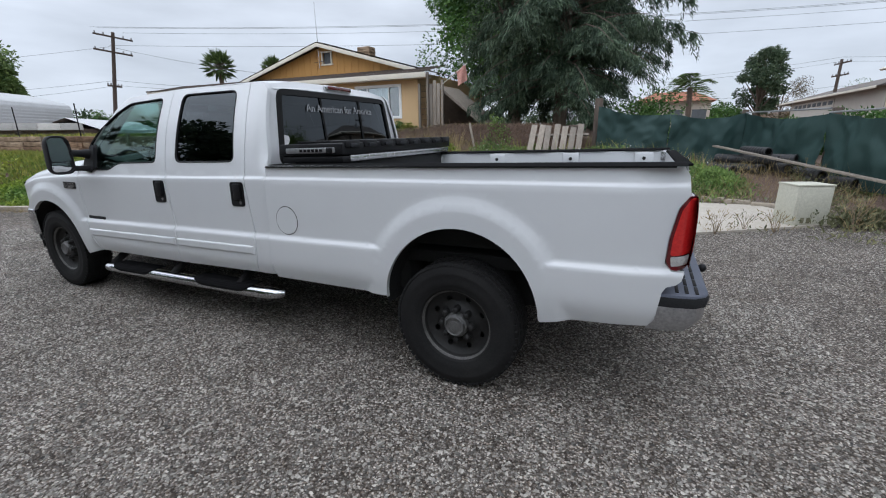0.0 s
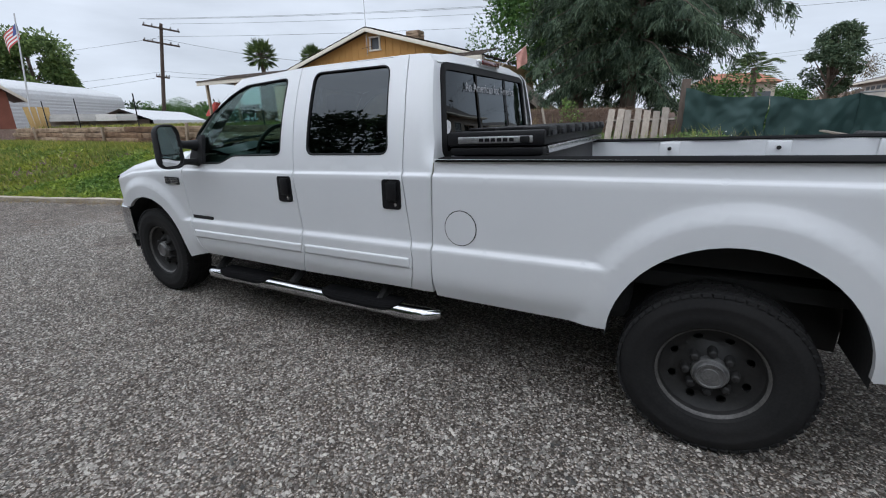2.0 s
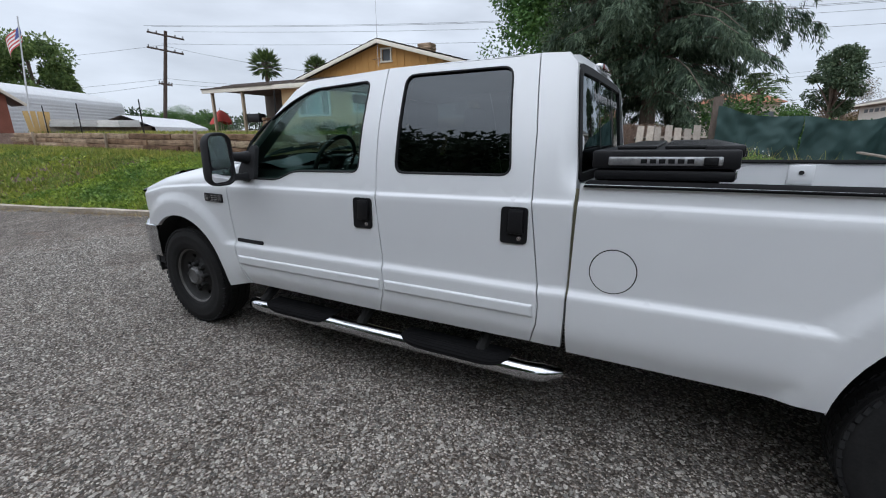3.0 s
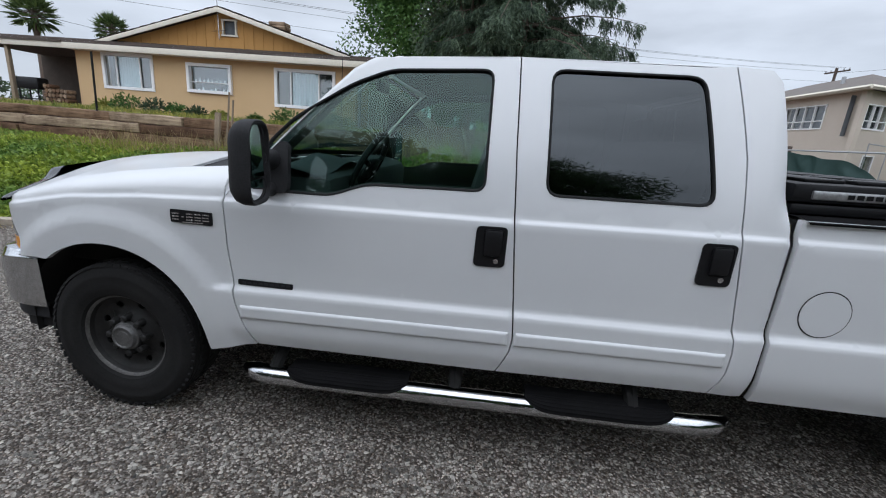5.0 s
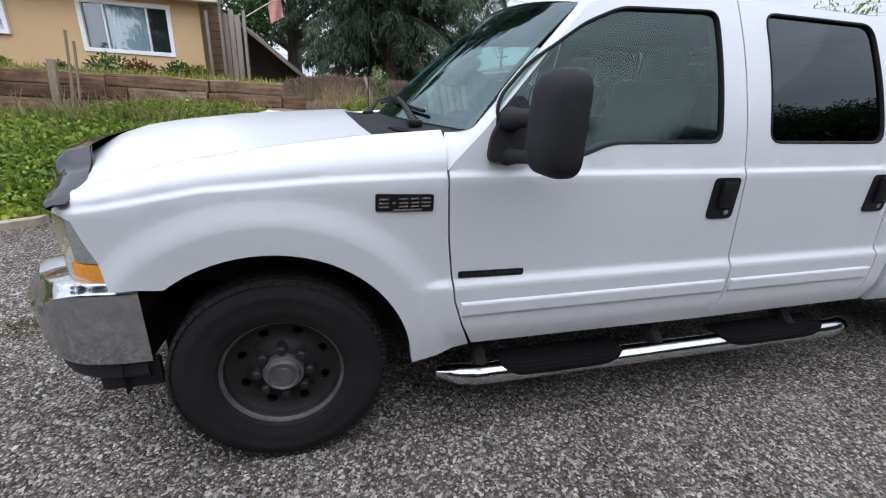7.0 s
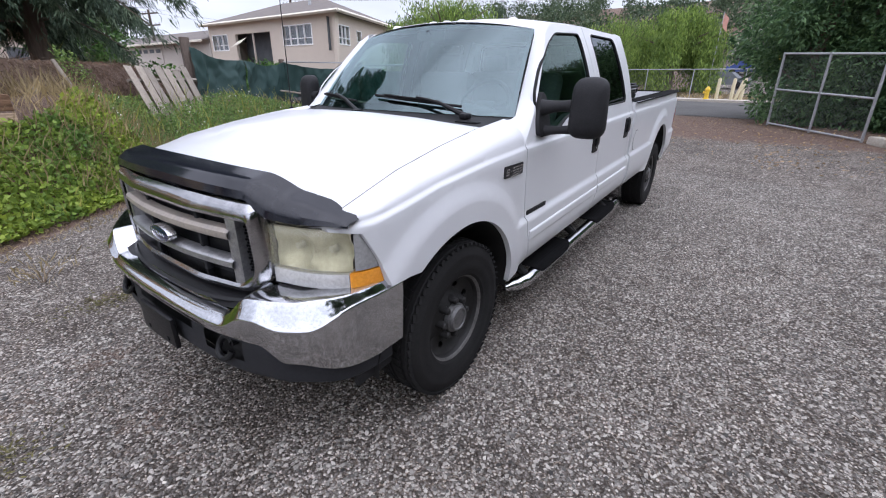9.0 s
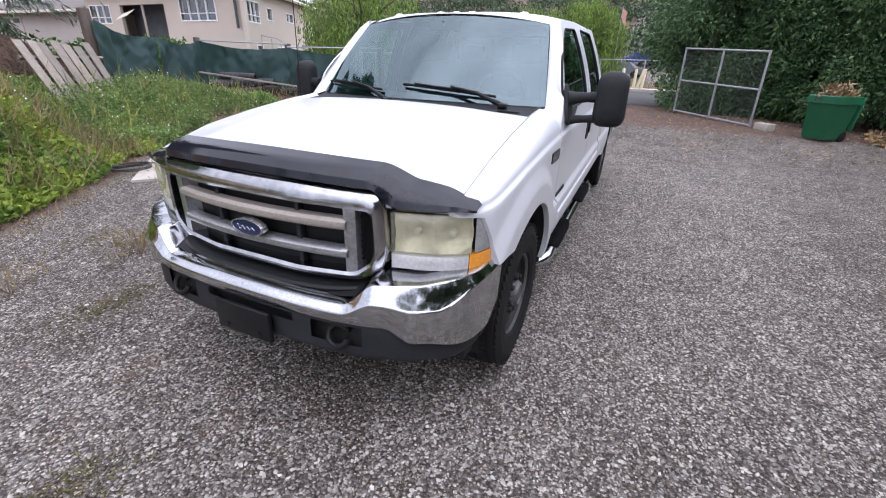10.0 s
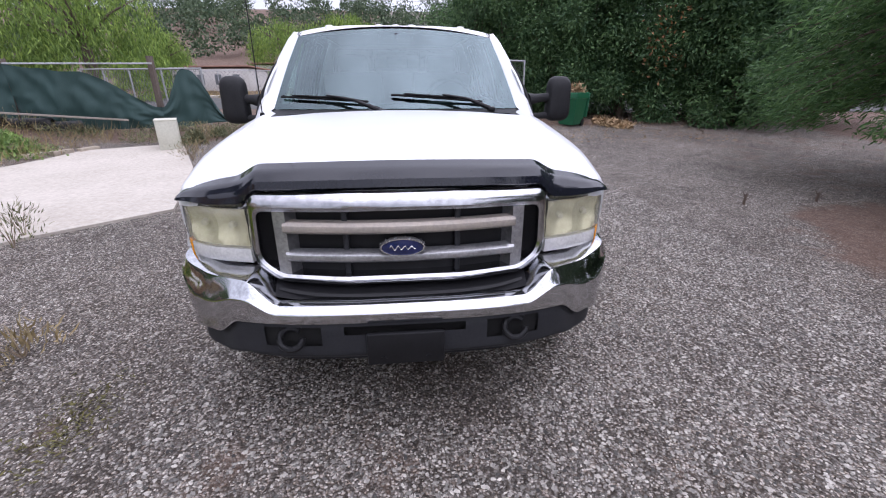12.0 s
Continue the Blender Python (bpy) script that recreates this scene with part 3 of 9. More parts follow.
    for x0, x1 in ((0.88, 1.48), (2.03, 2.69)):
        bm = bmesh.new()

        def tread_at(u, v):
            """A pad with rounded ends, laid round the outer top of the bar and on inwards."""
            e = 0.5 - 0.5 * math.cos(math.pi * u)
            low = radians(-4) + radians(74) * abs(2 * e - 1) ** 7
            k = low + (radians(100) - low) * min(1.0, v / 0.7)
            r = 0.0465 + 0.005 * min(1.0, 7 * v, 30 * u, 30 * (1 - u)) + 0.0022 * (round(v * 24) % 3 == 1) * (0.04 < u < 0.96)
            return Vector((x0 + (x1 - x0) * e, s * (0.960 + r * math.cos(k) - 0.085 * max(0.0, v - 0.7) / 0.3), 0.338 + r * math.sin(k)))
        grid(bm, 28, 24, tread_at)
        part("tread", bm, M_RAIL, step, "black ribbed step tread")
    for x in (0.80, 1.70, 2.52):
        bm = bmesh.new()
        tube(bm, [(x, s * 0.95, 0.36), (x, s * 0.86, 0.42), (x, s * 0.70, 0.52)], [0.03, 0.035, 0.04], 8)
        part("bracket", bm, M_UNDER, step)
    # A pillar, joining the side to the windshield
    bm = bmesh.new()
    path = [(0.598, 1.215)] + WS_SIDE
    wsp = [(0.61, 0.835, 1.335), (0.66, 0.845, 1.338), (0.715, 0.838, 1.348), (0.83, 0.806, 1.47), (0.98, 0.765, 1.632), (1.115, 0.726, 1.775), (1.15, 0.71, 1.818)]
    lo = [Vector((x, s * side_y(x, z), z)) for x, z in path]
    hi = [Vector((x, s * y, z)) for x, y, z in wsp]
    rows = []
    for a, b in zip(lo, hi):
        nrm = Vector((-0.55, s * 0.6, 0.55))
        rows.append([a.lerp(b, t) + nrm * 0.022 * math.sin(math.pi * t) for t in (0, 0.2, 0.4, 0.6, 0.8, 1.0)])
    rings(bm, rows, False, False)
    pillar = part("a_pillar", bm, M_PAINT, truck)
    bm = bmesh.new()
    rings(bm, [[q + Vector((0.020, -s * 0.030, -0.018)) for q in row] for row in rows], False, False)
    part("pillar_lining", bm, M_DASH, pillar, "dark inner pillar lining")

# hood
HOOD_ZX = (-0.80, -0.775, -0.745, -0.70, -0.62, -0.5, -0.24, 0.05, 0.22, 0.42)
HOOD_Z = (1.150, 1.192, 1.234, 1.266, 1.291, 1.310, 1.339, 1.357, 1.366, 1.372)


def hood_front(y):
    return -0.795 + 0.15 * abs(y / 0.868) ** 2.6


def hood_rear(y):
    return 0.27 + 0.07 * (y / 0.83) ** 2


def hood_at(u, w):
    y1 = 0.86
    x = hood_front(w * y1) + (hood_rear(w * y1) - hood_front(w * y1)) * u
    sy, sz = lerp_at(x, SHUT_X, SHUT_Y) - 0.004, lerp_at(x, SHUT_X, SHUT_Z)
    xx = -0.795 + (0.30 + 0.795) * u
    zc = lerp_at(xx, HOOD_ZX, HOOD_Z)
    a = abs(w)
    bow = 1 - a ** 2.05
    z = sz + (zc - sz) * bow + 0.004 * (smooth(0.80, 0.55, a) - bow * 0.6) * smooth(0.0, 0.25, u)
    return Vector((x, w * sy, z))


bm = bmesh.new()
grid(bm, 44, 48, lambda u, v: hood_at(u, 2 * v - 1))
for u0 in (0.0, 1.0):
    grid(bm, 48, 1, lambda u, v: hood_at(u0, 2 * u - 1) - Vector((0, 0, 0.03 * v)))
hood = part("hood", bm, M_PAINT, truck)
# cowl and its vents
WSB = lambda y: Vector((0.46 + 0.25 * (y / 0.84) ** 2, y, 1.362 - 0.020 * (y / 0.84) ** 2))
WST = lambda y: Vector((1.06 + 0.09 * (y / 0.715) ** 2, y, 1.868 - 0.055 * (y / 0.715) ** 2))
bm = bmesh.new()


def cowl_at(u, v):
    y = (2 * u - 1) * 0.835
    a = Vector((hood_rear(y) - 0.01, y * 0.985, hood_at(1, 2 * u - 1).z - 0.012))
    b = WSB(y * 1.005) + Vector((0.01, 0, -0.004))
    return a.lerp(b, v) - Vector((0, 0, 0.010 * math.sin(math.pi * v)))


grid(bm, 40, 6, cowl_at)
cowl = part("cowl", bm, M_TRIM, truck, "black plastic cowl")
for i in range(16):
    bm = bmesh.new()
    p = cowl_at(0.06 + 0.009 * i if i < 8 else 0.86 + 0.009 * (i - 8), 0.5)
    box(bm, p + Vector((0, 0, 0.004)), (0.055, 0.006, 0.008), 0.002)
    part("vent_slat", bm, M_BLACK, cowl)
# windshield
def ws_at(u, v):
    a = 2 * u - 1
    p = WSB(a * 0.838).lerp(WST(a * 0.712), v)
    return p + Vector((-0.7, 0, 0.7)) * 0.018 * math.sin(math.pi * v)


bm = bmesh.new()
grid(bm, 32, 14, ws_at)
shield = part("windshield", bm, M_GLASS_WS, truck, "tinted windshield glass")
bm = bmesh.new()
off = Vector((0.003, 0, -0.003))
grid(bm, 60, 30, lambda u, v: ws_at(u, v) + off, lambda u, v: 0.0165 < u < 0.9835 and 0.066 < v < 0.967)
part("windshield_border", bm, M_RUBBER, shield, "black ceramic border")
bm = bmesh.new()
box(bm, ws_at(0.5, 0.86) + Vector((0.07, 0, 0.0)), (0.03, 0.24, 0.07), 0.014)
tube(bm, [ws_at(0.5, 0.9), ws_at(0.5, 0.86) + Vector((0.06, 0, 0))], 0.012, 8)
part("rear_view_mirror", bm, M_BLACK, shield)
for y0, y1 in ((-0.62, -0.06), (0.10, 0.66)):
    bm = bmesh.new()
    a = cowl_at((y1 / 0.835 + 1) / 2 if y1 < 0.3 else 0.62, 0.55)
    pv = WSB(y0 + 0.60 if y0 < 0 else y0 + 0.02) + Vector((-0.05, 0, 0.005))
    piv = Vector((WSB(y0).x - 0.06, y0, 1.352))
    mid = ws_at(((y0 + 0.34) / 0.8 + 1) / 2, 0.10) + Vector((-0.03, 0, 0.03))
    tube(bm, [piv, piv.lerp(mid, 0.5) + Vector((-0.01, 0, 0.02)), mid], [0.016, 0.010, 0.007], 8)
    box(bm, piv, (0.06, 0.05, 0.03), 0.01)
    wiper = part("wiper", bm, M_BLACK, truck, "black wiper resting on the glass")
    bm = bmesh.new()
    bl = [ws_at(((y0 + 0.08 + 0.58 * k) / 0.8 + 1) / 2, 0.055 + 0.07 * k) + Vector((-0.014, 0, 0.014)) for k in np.linspace(0, 1, 8)]
    tube(bm, bl, 0.008, 6)
    tube(bm, [p + Vector((-0.008, 0, 0.012)) for p in bl[2:7]], 0.006, 6)
    part("blade", bm, M_RUBBER, wiper)

# roof
def roof_at(u, v):
    a = 2 * v - 1
    xs = 1.06 + 0.09 * a * a
    x = xs + (2.868 + 0.012 * (1 - a * a) - xs) * u
    ze = lerp_at(x, (1.05, 1.15, 1.25, 1.83, 2.70, 2.79, 2.84, 2.868, 2.88), (1.80, 1.818, 1.852, 1.868, 1.856, 1.848, 1.832, 1.806, 1.79))
    y = a * lerp_at(x, (1.06, 1.15, 1.3, 2.6, 2.78, 2.85), (0.70, 0.712, 0.742, 0.744, 0.738, 0.705))
    crown = 0.050 * (1 - abs(a) ** 3.8) * smooth(-0.05, 0.12, u) * (0.55 + 0.45 * smooth(1.0, 0.85, u))
    if u < 0.12:
        ze = WST(a * 0.712).z + (ze - WST(a * 0.712).z) * smooth(0, 0.12, u)
    return Vector((x, y, ze + crown))


bm = bmesh.new()
grid(bm, 40, 32, roof_at)
roof = part("roof", bm, M_PAINT, truck)
for a in (-0.68, -0.17, 0.0, 0.17, 0.68):
    bm = bmesh.new()
    p = roof_at(0.085, (a + 1) / 2) - Vector((0, 0, 0.004))
    rings(bm, [[p + Vector((0.040 * k * math.cos(t) + (0.01 if k < 1 else 0), 0.036 * k * math.sin(t), hgt)) for t in np.linspace(0, 2 * math.pi, 15)[:-1]] for k, hgt in ((1.0, -0.012), (0.95, 0.006), (0.75, 0.014), (0.4, 0.018), (0.02, 0.019))], True, True)
    part("roof_marker_light", bm, M_PAINT, roof, "small white clearance light on the roof")

# back wall of the cab, with its three-pane window
def back_at(y, z):
    return Vector((lerp_at(z, (0.45, 1.25, 1.40, 1.80, 1.88), (2.945, 2.945, 2.932, 2.885, 2.83)) - 0.05 * abs(y / 0.93) ** 4, y, z))


bm = bmesh.new()
WIN_B = rounded([(-0.765, 1.28), (0.765, 1.28), (0.685, 1.80), (-0.685, 1.80)], 0.06)
ol = [(-0.90, 0.55), (0.90, 0.55), (0.90, 1.25), (0.875, 1.40), (0.735, 1.84), (0.5, 1.875), (0, 1.885), (-0.5, 1.875), (-0.735, 1.84), (-0.875, 1.40), (-0.90, 1.25)]
panel(bm, ol, [WIN_B], back_at, 0.05)
cab_back = part("cab_back", bm, M_PAINT, truck)
bm = bmesh.new()
panel(bm, inset(WIN_B, -0.012), [inset(WIN_B, 0.03)], lambda y, z: back_at(y, z) + Vector((0.008, 0, 0.001)), 0.05, lambda y, z: back_at(y, z) - Vector((0.02, 0, 0)))
for yy in (-0.255, 0.255):
    panel(bm, [(yy - 0.011, 1.29), (yy + 0.011, 1.29), (yy + 0.011, 1.79), (yy - 0.011, 1.79)], [], lambda y, z: back_at(y, z) + Vector((0.002, 0, 0)), 0.05)
part("window_seal", bm, M_RUBBER, cab_back, "black rubber seal and pillars")
for y0, y1 in ((-0.74, -0.262), (-0.248, 0.248), (0.262, 0.74)):
    bm = bmesh.new()
    w = [(max(y0, -0.735), 1.295), (min(y1, 0.735), 1.295), (min(y1, 0.665), 1.785), (max(y0, -0.665), 1.785)]
    panel(bm, w, [], lambda y, z: back_at(y, z) - Vector((0.006, 0, 0)), 0.08)
    part("window_pane", bm, M_GLASS_DARK, cab_back, "dark privacy glass")
tc = bpy.data.curves.new("window_lettering", "FONT")
tc.body, tc.size, tc.align_x, tc.extrude = "An American for America", 0.083, "CENTER", 0.0005
t_ob = new("window_lettering", tc)
t_me = bpy.data.meshes.new_from_object(t_ob.evaluated_get(bpy.context.evaluated_depsgraph_get()))
bpy.data.objects.remove(t_ob)
t_me.materials.append(M_LETTER)
lettering = new("window_lettering", t_me)
lettering.parent = cab_back
p0, p1 = back_at(0, 1.66), back_at(0, 1.74)
tilt = math.atan2(p0.x - p1.x, p1.z - p0.z)
LETTERS = Matrix.Translation(p0 + Vector((0.004, 0.0, 0))) @ Matrix.Rotation(math.pi / 2, 4, "Z") @ Matrix.Rotation(math.pi / 2 - tilt, 4, "X")
lettering.matrix_local = Matrix.Translation((0.027 * 1.66, 0, 0)) @ LETTERS
tagged(lettering, "white lettering on the rear window", kind="stuff")
bm = bmesh.new()
st = rounded([(-0.738, 1.452), (-0.720, 1.420), (-0.690, 1.405), (-0.655, 1.440), (-0.652, 1.478), (-0.700, 1.492), (-0.735, 1.484)], 0.014)
panel(bm, st, [], lambda y, z: back_at(y, z) + Vector((0.001, 0, 0)), 0.05)
part("sticker", bm, M_WHITE_DECAL, cab_back, "white shield-shaped window sticker")
bm = bmesh.new()
box(bm, Vector((2.866, 0, 1.856)), (0.04, 0.34, 0.042), 0.012)
chmsl = part("brake_light", bm, M_SILVER, cab_back, "high brake light above the rear window")
bm = bmesh.new()
box(bm, Vector((2.879, 0.0, 1.856)), (0.03, 0.29, 0.032), 0.008)
part("lens", bm, M_RED_DARK, chmsl, "dark red lens")

# bed: floor, front wall, tailgate
bm = bmesh.new()
grid(bm, 8, 60, lambda u, v: Vector((3.0 + 2.46 * u, -0.80 + 1.60 * v, 0.80 + (0.012 if (v * 30) % 2 > 1 else 0))))
part("bed_floor", bm, M_BEDLINER, truck, "ribbed grey bed floor")
bm = bmesh.new()
box(bm, (2.998, 0, 0.98), (0.025, 1.62, 0.62), 0.008)
part("bed_front_wall", bm, M_PAINT, truck)
for s in (-1, 1):
    bm = bmesh.new()
    tube(bm, [(2.948 - 0.075 * max(0, 0.80 - z) ** 1.2 / 0.25, s * (side_y(2.99, z) - 0.045), z) for z in np.linspace(0.49, 1.26, 14)], 0.014, 6)
    part("gap_trim", bm, M_OLIVE, truck, "olive foam strip between cab and bed")
    for x in (3.42, 4.05, 4.72, 5.30):
        bm = bmesh.new()
        box(bm, (x, s * 0.792, 1.20), (0.14, 0.022, 0.13), 0.008)
        pocket = part("stake_pocket", bm, M_PAINT, truck)
        bm = bmesh.new()
        lathe(bm, [(0.0, 0.0125), (0.014, 0.0125), (0.014, 0.0)], 12, Matrix.Translation((x, s * 0.782, 1.215)) @ Matrix.Rotation(s * math.pi / 2, 4, "X"))
        part("pocket_hole", bm, M_UNDER, pocket)
bm = bmesh.new()


def gate_at(u, v):
    y = (2 * u - 1) * 0.80
    return Vector((5.515 + 0.014 * math.sin(math.pi * v) - 0.02 * abs(y / 0.8) ** 6, y, 0.735 + 0.53 * v))


grid(bm, 30, 12, gate_at)
grid(bm, 30, 1, lambda u, v: gate_at(u, 1).lerp(Vector((5.455, (2 * u - 1) * 0.80, 1.265)), v))
grid(bm, 30, 1, lambda u, v: Vector((5.455, (2 * u - 1) * 0.80, 0.735 + 0.53 * v)))
tailgate = part("tailgate", bm, M_PAINT, truck)
bm = bmesh.new()
box(bm, (5.487, 0, 1.270), (0.066, 1.50, 0.012), 0.004)
part("tailgate_cap", bm, M_RAIL, tailgate, "black tailgate top cap")
bm = bmesh.new()
box(bm, (5.53, 0, 1.12), (0.02, 0.26, 0.11), 0.01)
part("tailgate_latch", bm, M_BLACK, tailgate)
for s in (-1, 1):
    bm = bmesh.new()
    box(bm, (5.455, s * 0.80, 1.235), (0.07, 0.035, 0.08), 0.008)
    part("tailgate_hinge", bm, M_SILVER, tailgate)
    # tail light
    bm = bmesh.new()
    tl = rounded([(5.512, 1.148), (5.472, 1.092), (5.449, 0.95), (5.447, 0.835), (5.477, 0.800), (5.545, 0.806), (5.556, 1.0), (5.545, 1.140)], 0.02)

    def tail_place(d):
        def f(x, z):
            return Vector((x, s * (side_y(min(x, 5.5), z) + 0.010 - 0.55 * max(0, x - 5.49) ** 1.5 * 10 - d), z))
        return f
    panel(bm, tl, [], tail_place(0), 0.016, tail_place(0.115))
    grid(bm, 10, 2, lambda u, v: Vector((5.552 - 0.01 * abs(2 * u - 1) ** 3, s * (0.93 - 0.12 * v), 0.81 + 0.33 * u)))
    light = part("tail_light", bm, M_RED_DARK, truck, "red tail light with a dark edge")
    bm = bmesh.new()
    panel(bm, rounded([(5.520, 1.136), (5.486, 1.088), (5.464, 0.96), (5.460, 0.874), (5.548, 0.874), (5.553, 1.0), (5.543, 1.134)], 0.012), [], tail_place(-0.003), 0.012, tail_place(0.02))
    part("lens", bm, M_RED, light, "bright red lens")
    bm = bmesh.new()
    panel(bm, rounded([(5.462, 0.868), (5.470, 0.822), (5.540, 0.822), (5.546, 0.868)], 0.008), [], tail_place(-0.003), 0.012, tail_place(0.02))
    for q in range(8):
        x = 5.478 + 0.0085 * q
        box(bm, tail_place(-0.004)(x, 0.848), (0.004, 0.006, 0.030), 0.001)
    part("reverse_lens", bm, M_CLEAR, light, "clear ribbed reversing lens")
    # fuel filler door, on the driver's side only
    if s < 0:
        bm = bmesh.new()
        c = (3.140, 0.918)
        circ = [(c[0] + 0.092 * math.cos(t), c[1] + 0.095 * math.sin(t)) for t in np.linspace(0, 2 * math.pi, 37)[:-1]]
        panel(bm, circ, [], on_side(s, -0.004), 0.03, on_side(s, 0.004))
        fuel = part("fuel_door", bm, M_PAINT, truck)
        bm = bmesh.new()
        panel(bm, inset(circ, -0.005), [inset(circ, 0.0)], on_side(s, -0.0015), 0.03)
        part("gap_ring", bm, M_UNDER, fuel)
    # nameplates on fender and door: dark plates with plain raised bars
    bm = bmesh.new()
    panel(bm, rounded([(0.344, 1.086), (0.546, 1.080), (0.546, 1.140), (0.344, 1.146)], 0.008), [], on_side(s, -0.006), 0.03, on_side(s, 0.004))
    plate = part("fender_badge", bm, M_BLACK, truck, "black fender badge with silver bars")
    bars = [((a + b) / 2, z, b - a) for i, (a, b) in enumerate(((0.355, 0.388), (0.402, 0.412), (0.424, 0.456), (0.464, 0.494), (0.502, 0.534))) for z in (1.128, 1.114, 1.101) if i != 1 or z == 1.114]
    for x, z, wd in bars + [(0.455, 1.089, 0.10)]:
        bm = bmesh.new()
        box(bm, (x, s * (side_y(0.45, z) + 0.0075), z), (wd, 0.003, 0.006), 0.0)
        part("badge_bar", bm, M_SILVER, plate)
    bm = bmesh.new()
    panel(bm, rounded([(0.656, 0.812), (0.922, 0.808), (0.922, 0.834), (0.656, 0.838)], 0.006), [], on_side(s, -0.005), 0.03, on_side(s, 0.004))
    plate = part("door_badge", bm, M_BLACK, truck, "black door badge with raised grey bars")
    for i in range(9):
        bm = bmesh.new()
        box(bm, (0.685 + 0.027 * i, s * (side_y(0.75, 0.82) + 0.006), 0.823), (0.017, 0.003, 0.010), 0.0)
        part("badge_bar", bm, M_VALANCE, plate)

# front bumper
def bumper_x(y):
    """The bumper's plan is a squared-off oval."""
    return -0.945 + 0.53 * (1 - (1 - min(1.0, abs(y) / 0.968) ** 3) ** (1 / 3))


def bumper_line(t):
    """A place along the bumper and its outward direction, t from -1 to 1."""
    a = abs(t) * math.pi / 2
    cx, cy = max(0.0, math.cos(a)) ** (2 / 3), math.sin(a) ** (2 / 3)
    return Vector((-0.945 + 0.53 * (1 - cx), math.copysign(0.968 * cy, t), 0)), Vector((-cx * cx / 0.53, math.copysign(cy * cy / 0.968, t), 0)).normalized()


def chrome_top(t):
    y = abs(bumper_line(t)[0].y)
    return 0.752 + 0.096 * smooth(0.49, 0.63, y) + 0.020 * smooth(0.78, 0.965, y)


def chrome_low(t):
    y = abs(bumper_line(t)[0].y)
    return 0.675 - 0.066 * smooth(0.66, 0.77, y) - 0.042 * smooth(0.80, 0.95, y)


bm = bmesh.new()
def chrome_at(u, v):
    """The chrome face: a ledge on top, a bevel that faces the sky, a crisp bend, and a flat face below it."""
    t = 2 * u - 1
    p, n = bumper_line(t)
    wide, end = smooth(0.5, 0.75, abs(p.y)), smooth(0.84, 0.965, abs(p.y))
    ht = chrome_top(t) - chrome_low(t)
    bend = (0.36 + 0.02 * wide - 0.27 * end) * ht
    back = 0.024 + 0.018 * wide - 0.026 * end
    prof = ((-0.16, 0.008), (-0.085, 0.006), (-back - 0.016, 0.003), (-back - 0.004, 0.0), (-back, -0.006), (-0.006, 0.008 - bend), (0.0, -bend), (0.0005, -bend - 0.007), (-0.008, 0.012 - ht), (-0.011, 0.005 - ht), (-0.030, -ht))
    k = v * (len(prof) - 1)
    i = min(int(k), len(prof) - 2)
    o, z = (prof[i][m] + (prof[i + 1][m] - prof[i][m]) * (k - i) for m in (0, 1))
    return p + n * o + Vector((0, 0, chrome_top(t) + z))


grid(bm, 180, 20, chrome_at)
bumper = part("front_bumper", bm, M_CHROME, truck, "chrome front bumper")
bm = bmesh.new()


def valance_at(u, v):
    t = (2 * u - 1) * 0.99
    p, n = bumper_line(t)
    top, ay = chrome_low(t) + 0.014, abs(p.y)
    z = top + (0.424 + 0.022 * smooth(0.50, 0.86, ay) - top) * v
    bulge = 0.012 * smooth(0.05, 0.2, v) - 0.11 * smooth(0.60, 1.0, v) - 0.038 - 0.014 * smooth(0.68, 0.80, ay)
    return p + n * bulge + Vector((0, 0, z))


def valance_gap(u, v):
    q = valance_at(u, v)
    return (0.325 < abs(q.y) < 0.565 and 0.572 < q.z < 0.648) or (abs(q.y) < 0.262 and 0.612 < q.z < 0.650)


grid(bm, 120, 22, valance_at, valance_gap)
part("valance", bm, M_VALANCE, bumper, "grey plastic lower valance")
bm = bmesh.new()
box(bm, (-0.80, 0, 0.585), (0.12, 1.18, 0.15), 0.01)
part("valance_backing", bm, M_UNDER, bumper)
for s in (-1, 1):
    bm = bmesh.new()
    c = Vector((-0.885, s * 0.460, 0.600))
    tube(bm, [c + Vector((0.035 * math.sin(t) * 0.6 - 0.01, 0.045 * math.cos(t), 0.038 * math.sin(t))) for t in np.linspace(-math.pi, math.pi * 0.75, 20)], 0.013, 8)
    tube(bm, [c + Vector((0.0, 0.03 * s, 0.03)), c + Vector((0.12, 0.03 * s, 0.035))], 0.016, 8)
    part("tow_hook", bm, M_BLACK, bumper, "black steel tow hook")
    bm = bmesh.new()
    box(bm, (-0.52, s * 0.885, 0.49), (0.20, 0.03, 0.12), 0.012)
    part("valance_end", bm, M_TRIM, bumper)
bm = bmesh.new()
box(bm, (-0.950, 0.0, 0.570), (0.022, 0.310, 0.142), 0.006)
for y in (-0.09, 0.09):
    lathe(bm, [(0.011, 0.0), (0.011, 0.004), (0.0, 0.005)], 10, Matrix.Translation((-0.961, y, 0.53)) @ Matrix.Rotation(-math.pi / 2, 4, "Y"))
part("plate_bracket", bm, M_BLACK, bumper, "empty black number plate bracket")
bm = bmesh.new()
grid(bm, 40, 3, lambda u, v: Vector((bumper_x((2 * u - 1) * 0.56) + 0.07 + 0.11 * v, (2 * u - 1) * 0.56, 0.752 + 0.035 * v + 0.03 * abs(2 * u - 1) ** 6)))
part("bumper_pad", bm, M_BLACK, bumper, "black strip between bumper and grille")
bm = bmesh.new()
grid(bm, 36, 2, lambda u, v: Vector((-0.885 + 0.07 * abs(2 * u - 1) ** 3 + 0.012 * v, (2 * u - 1) * 0.50, 0.768 + 0.008 * v + 0.012 * abs(2 * u - 1) ** 5)))
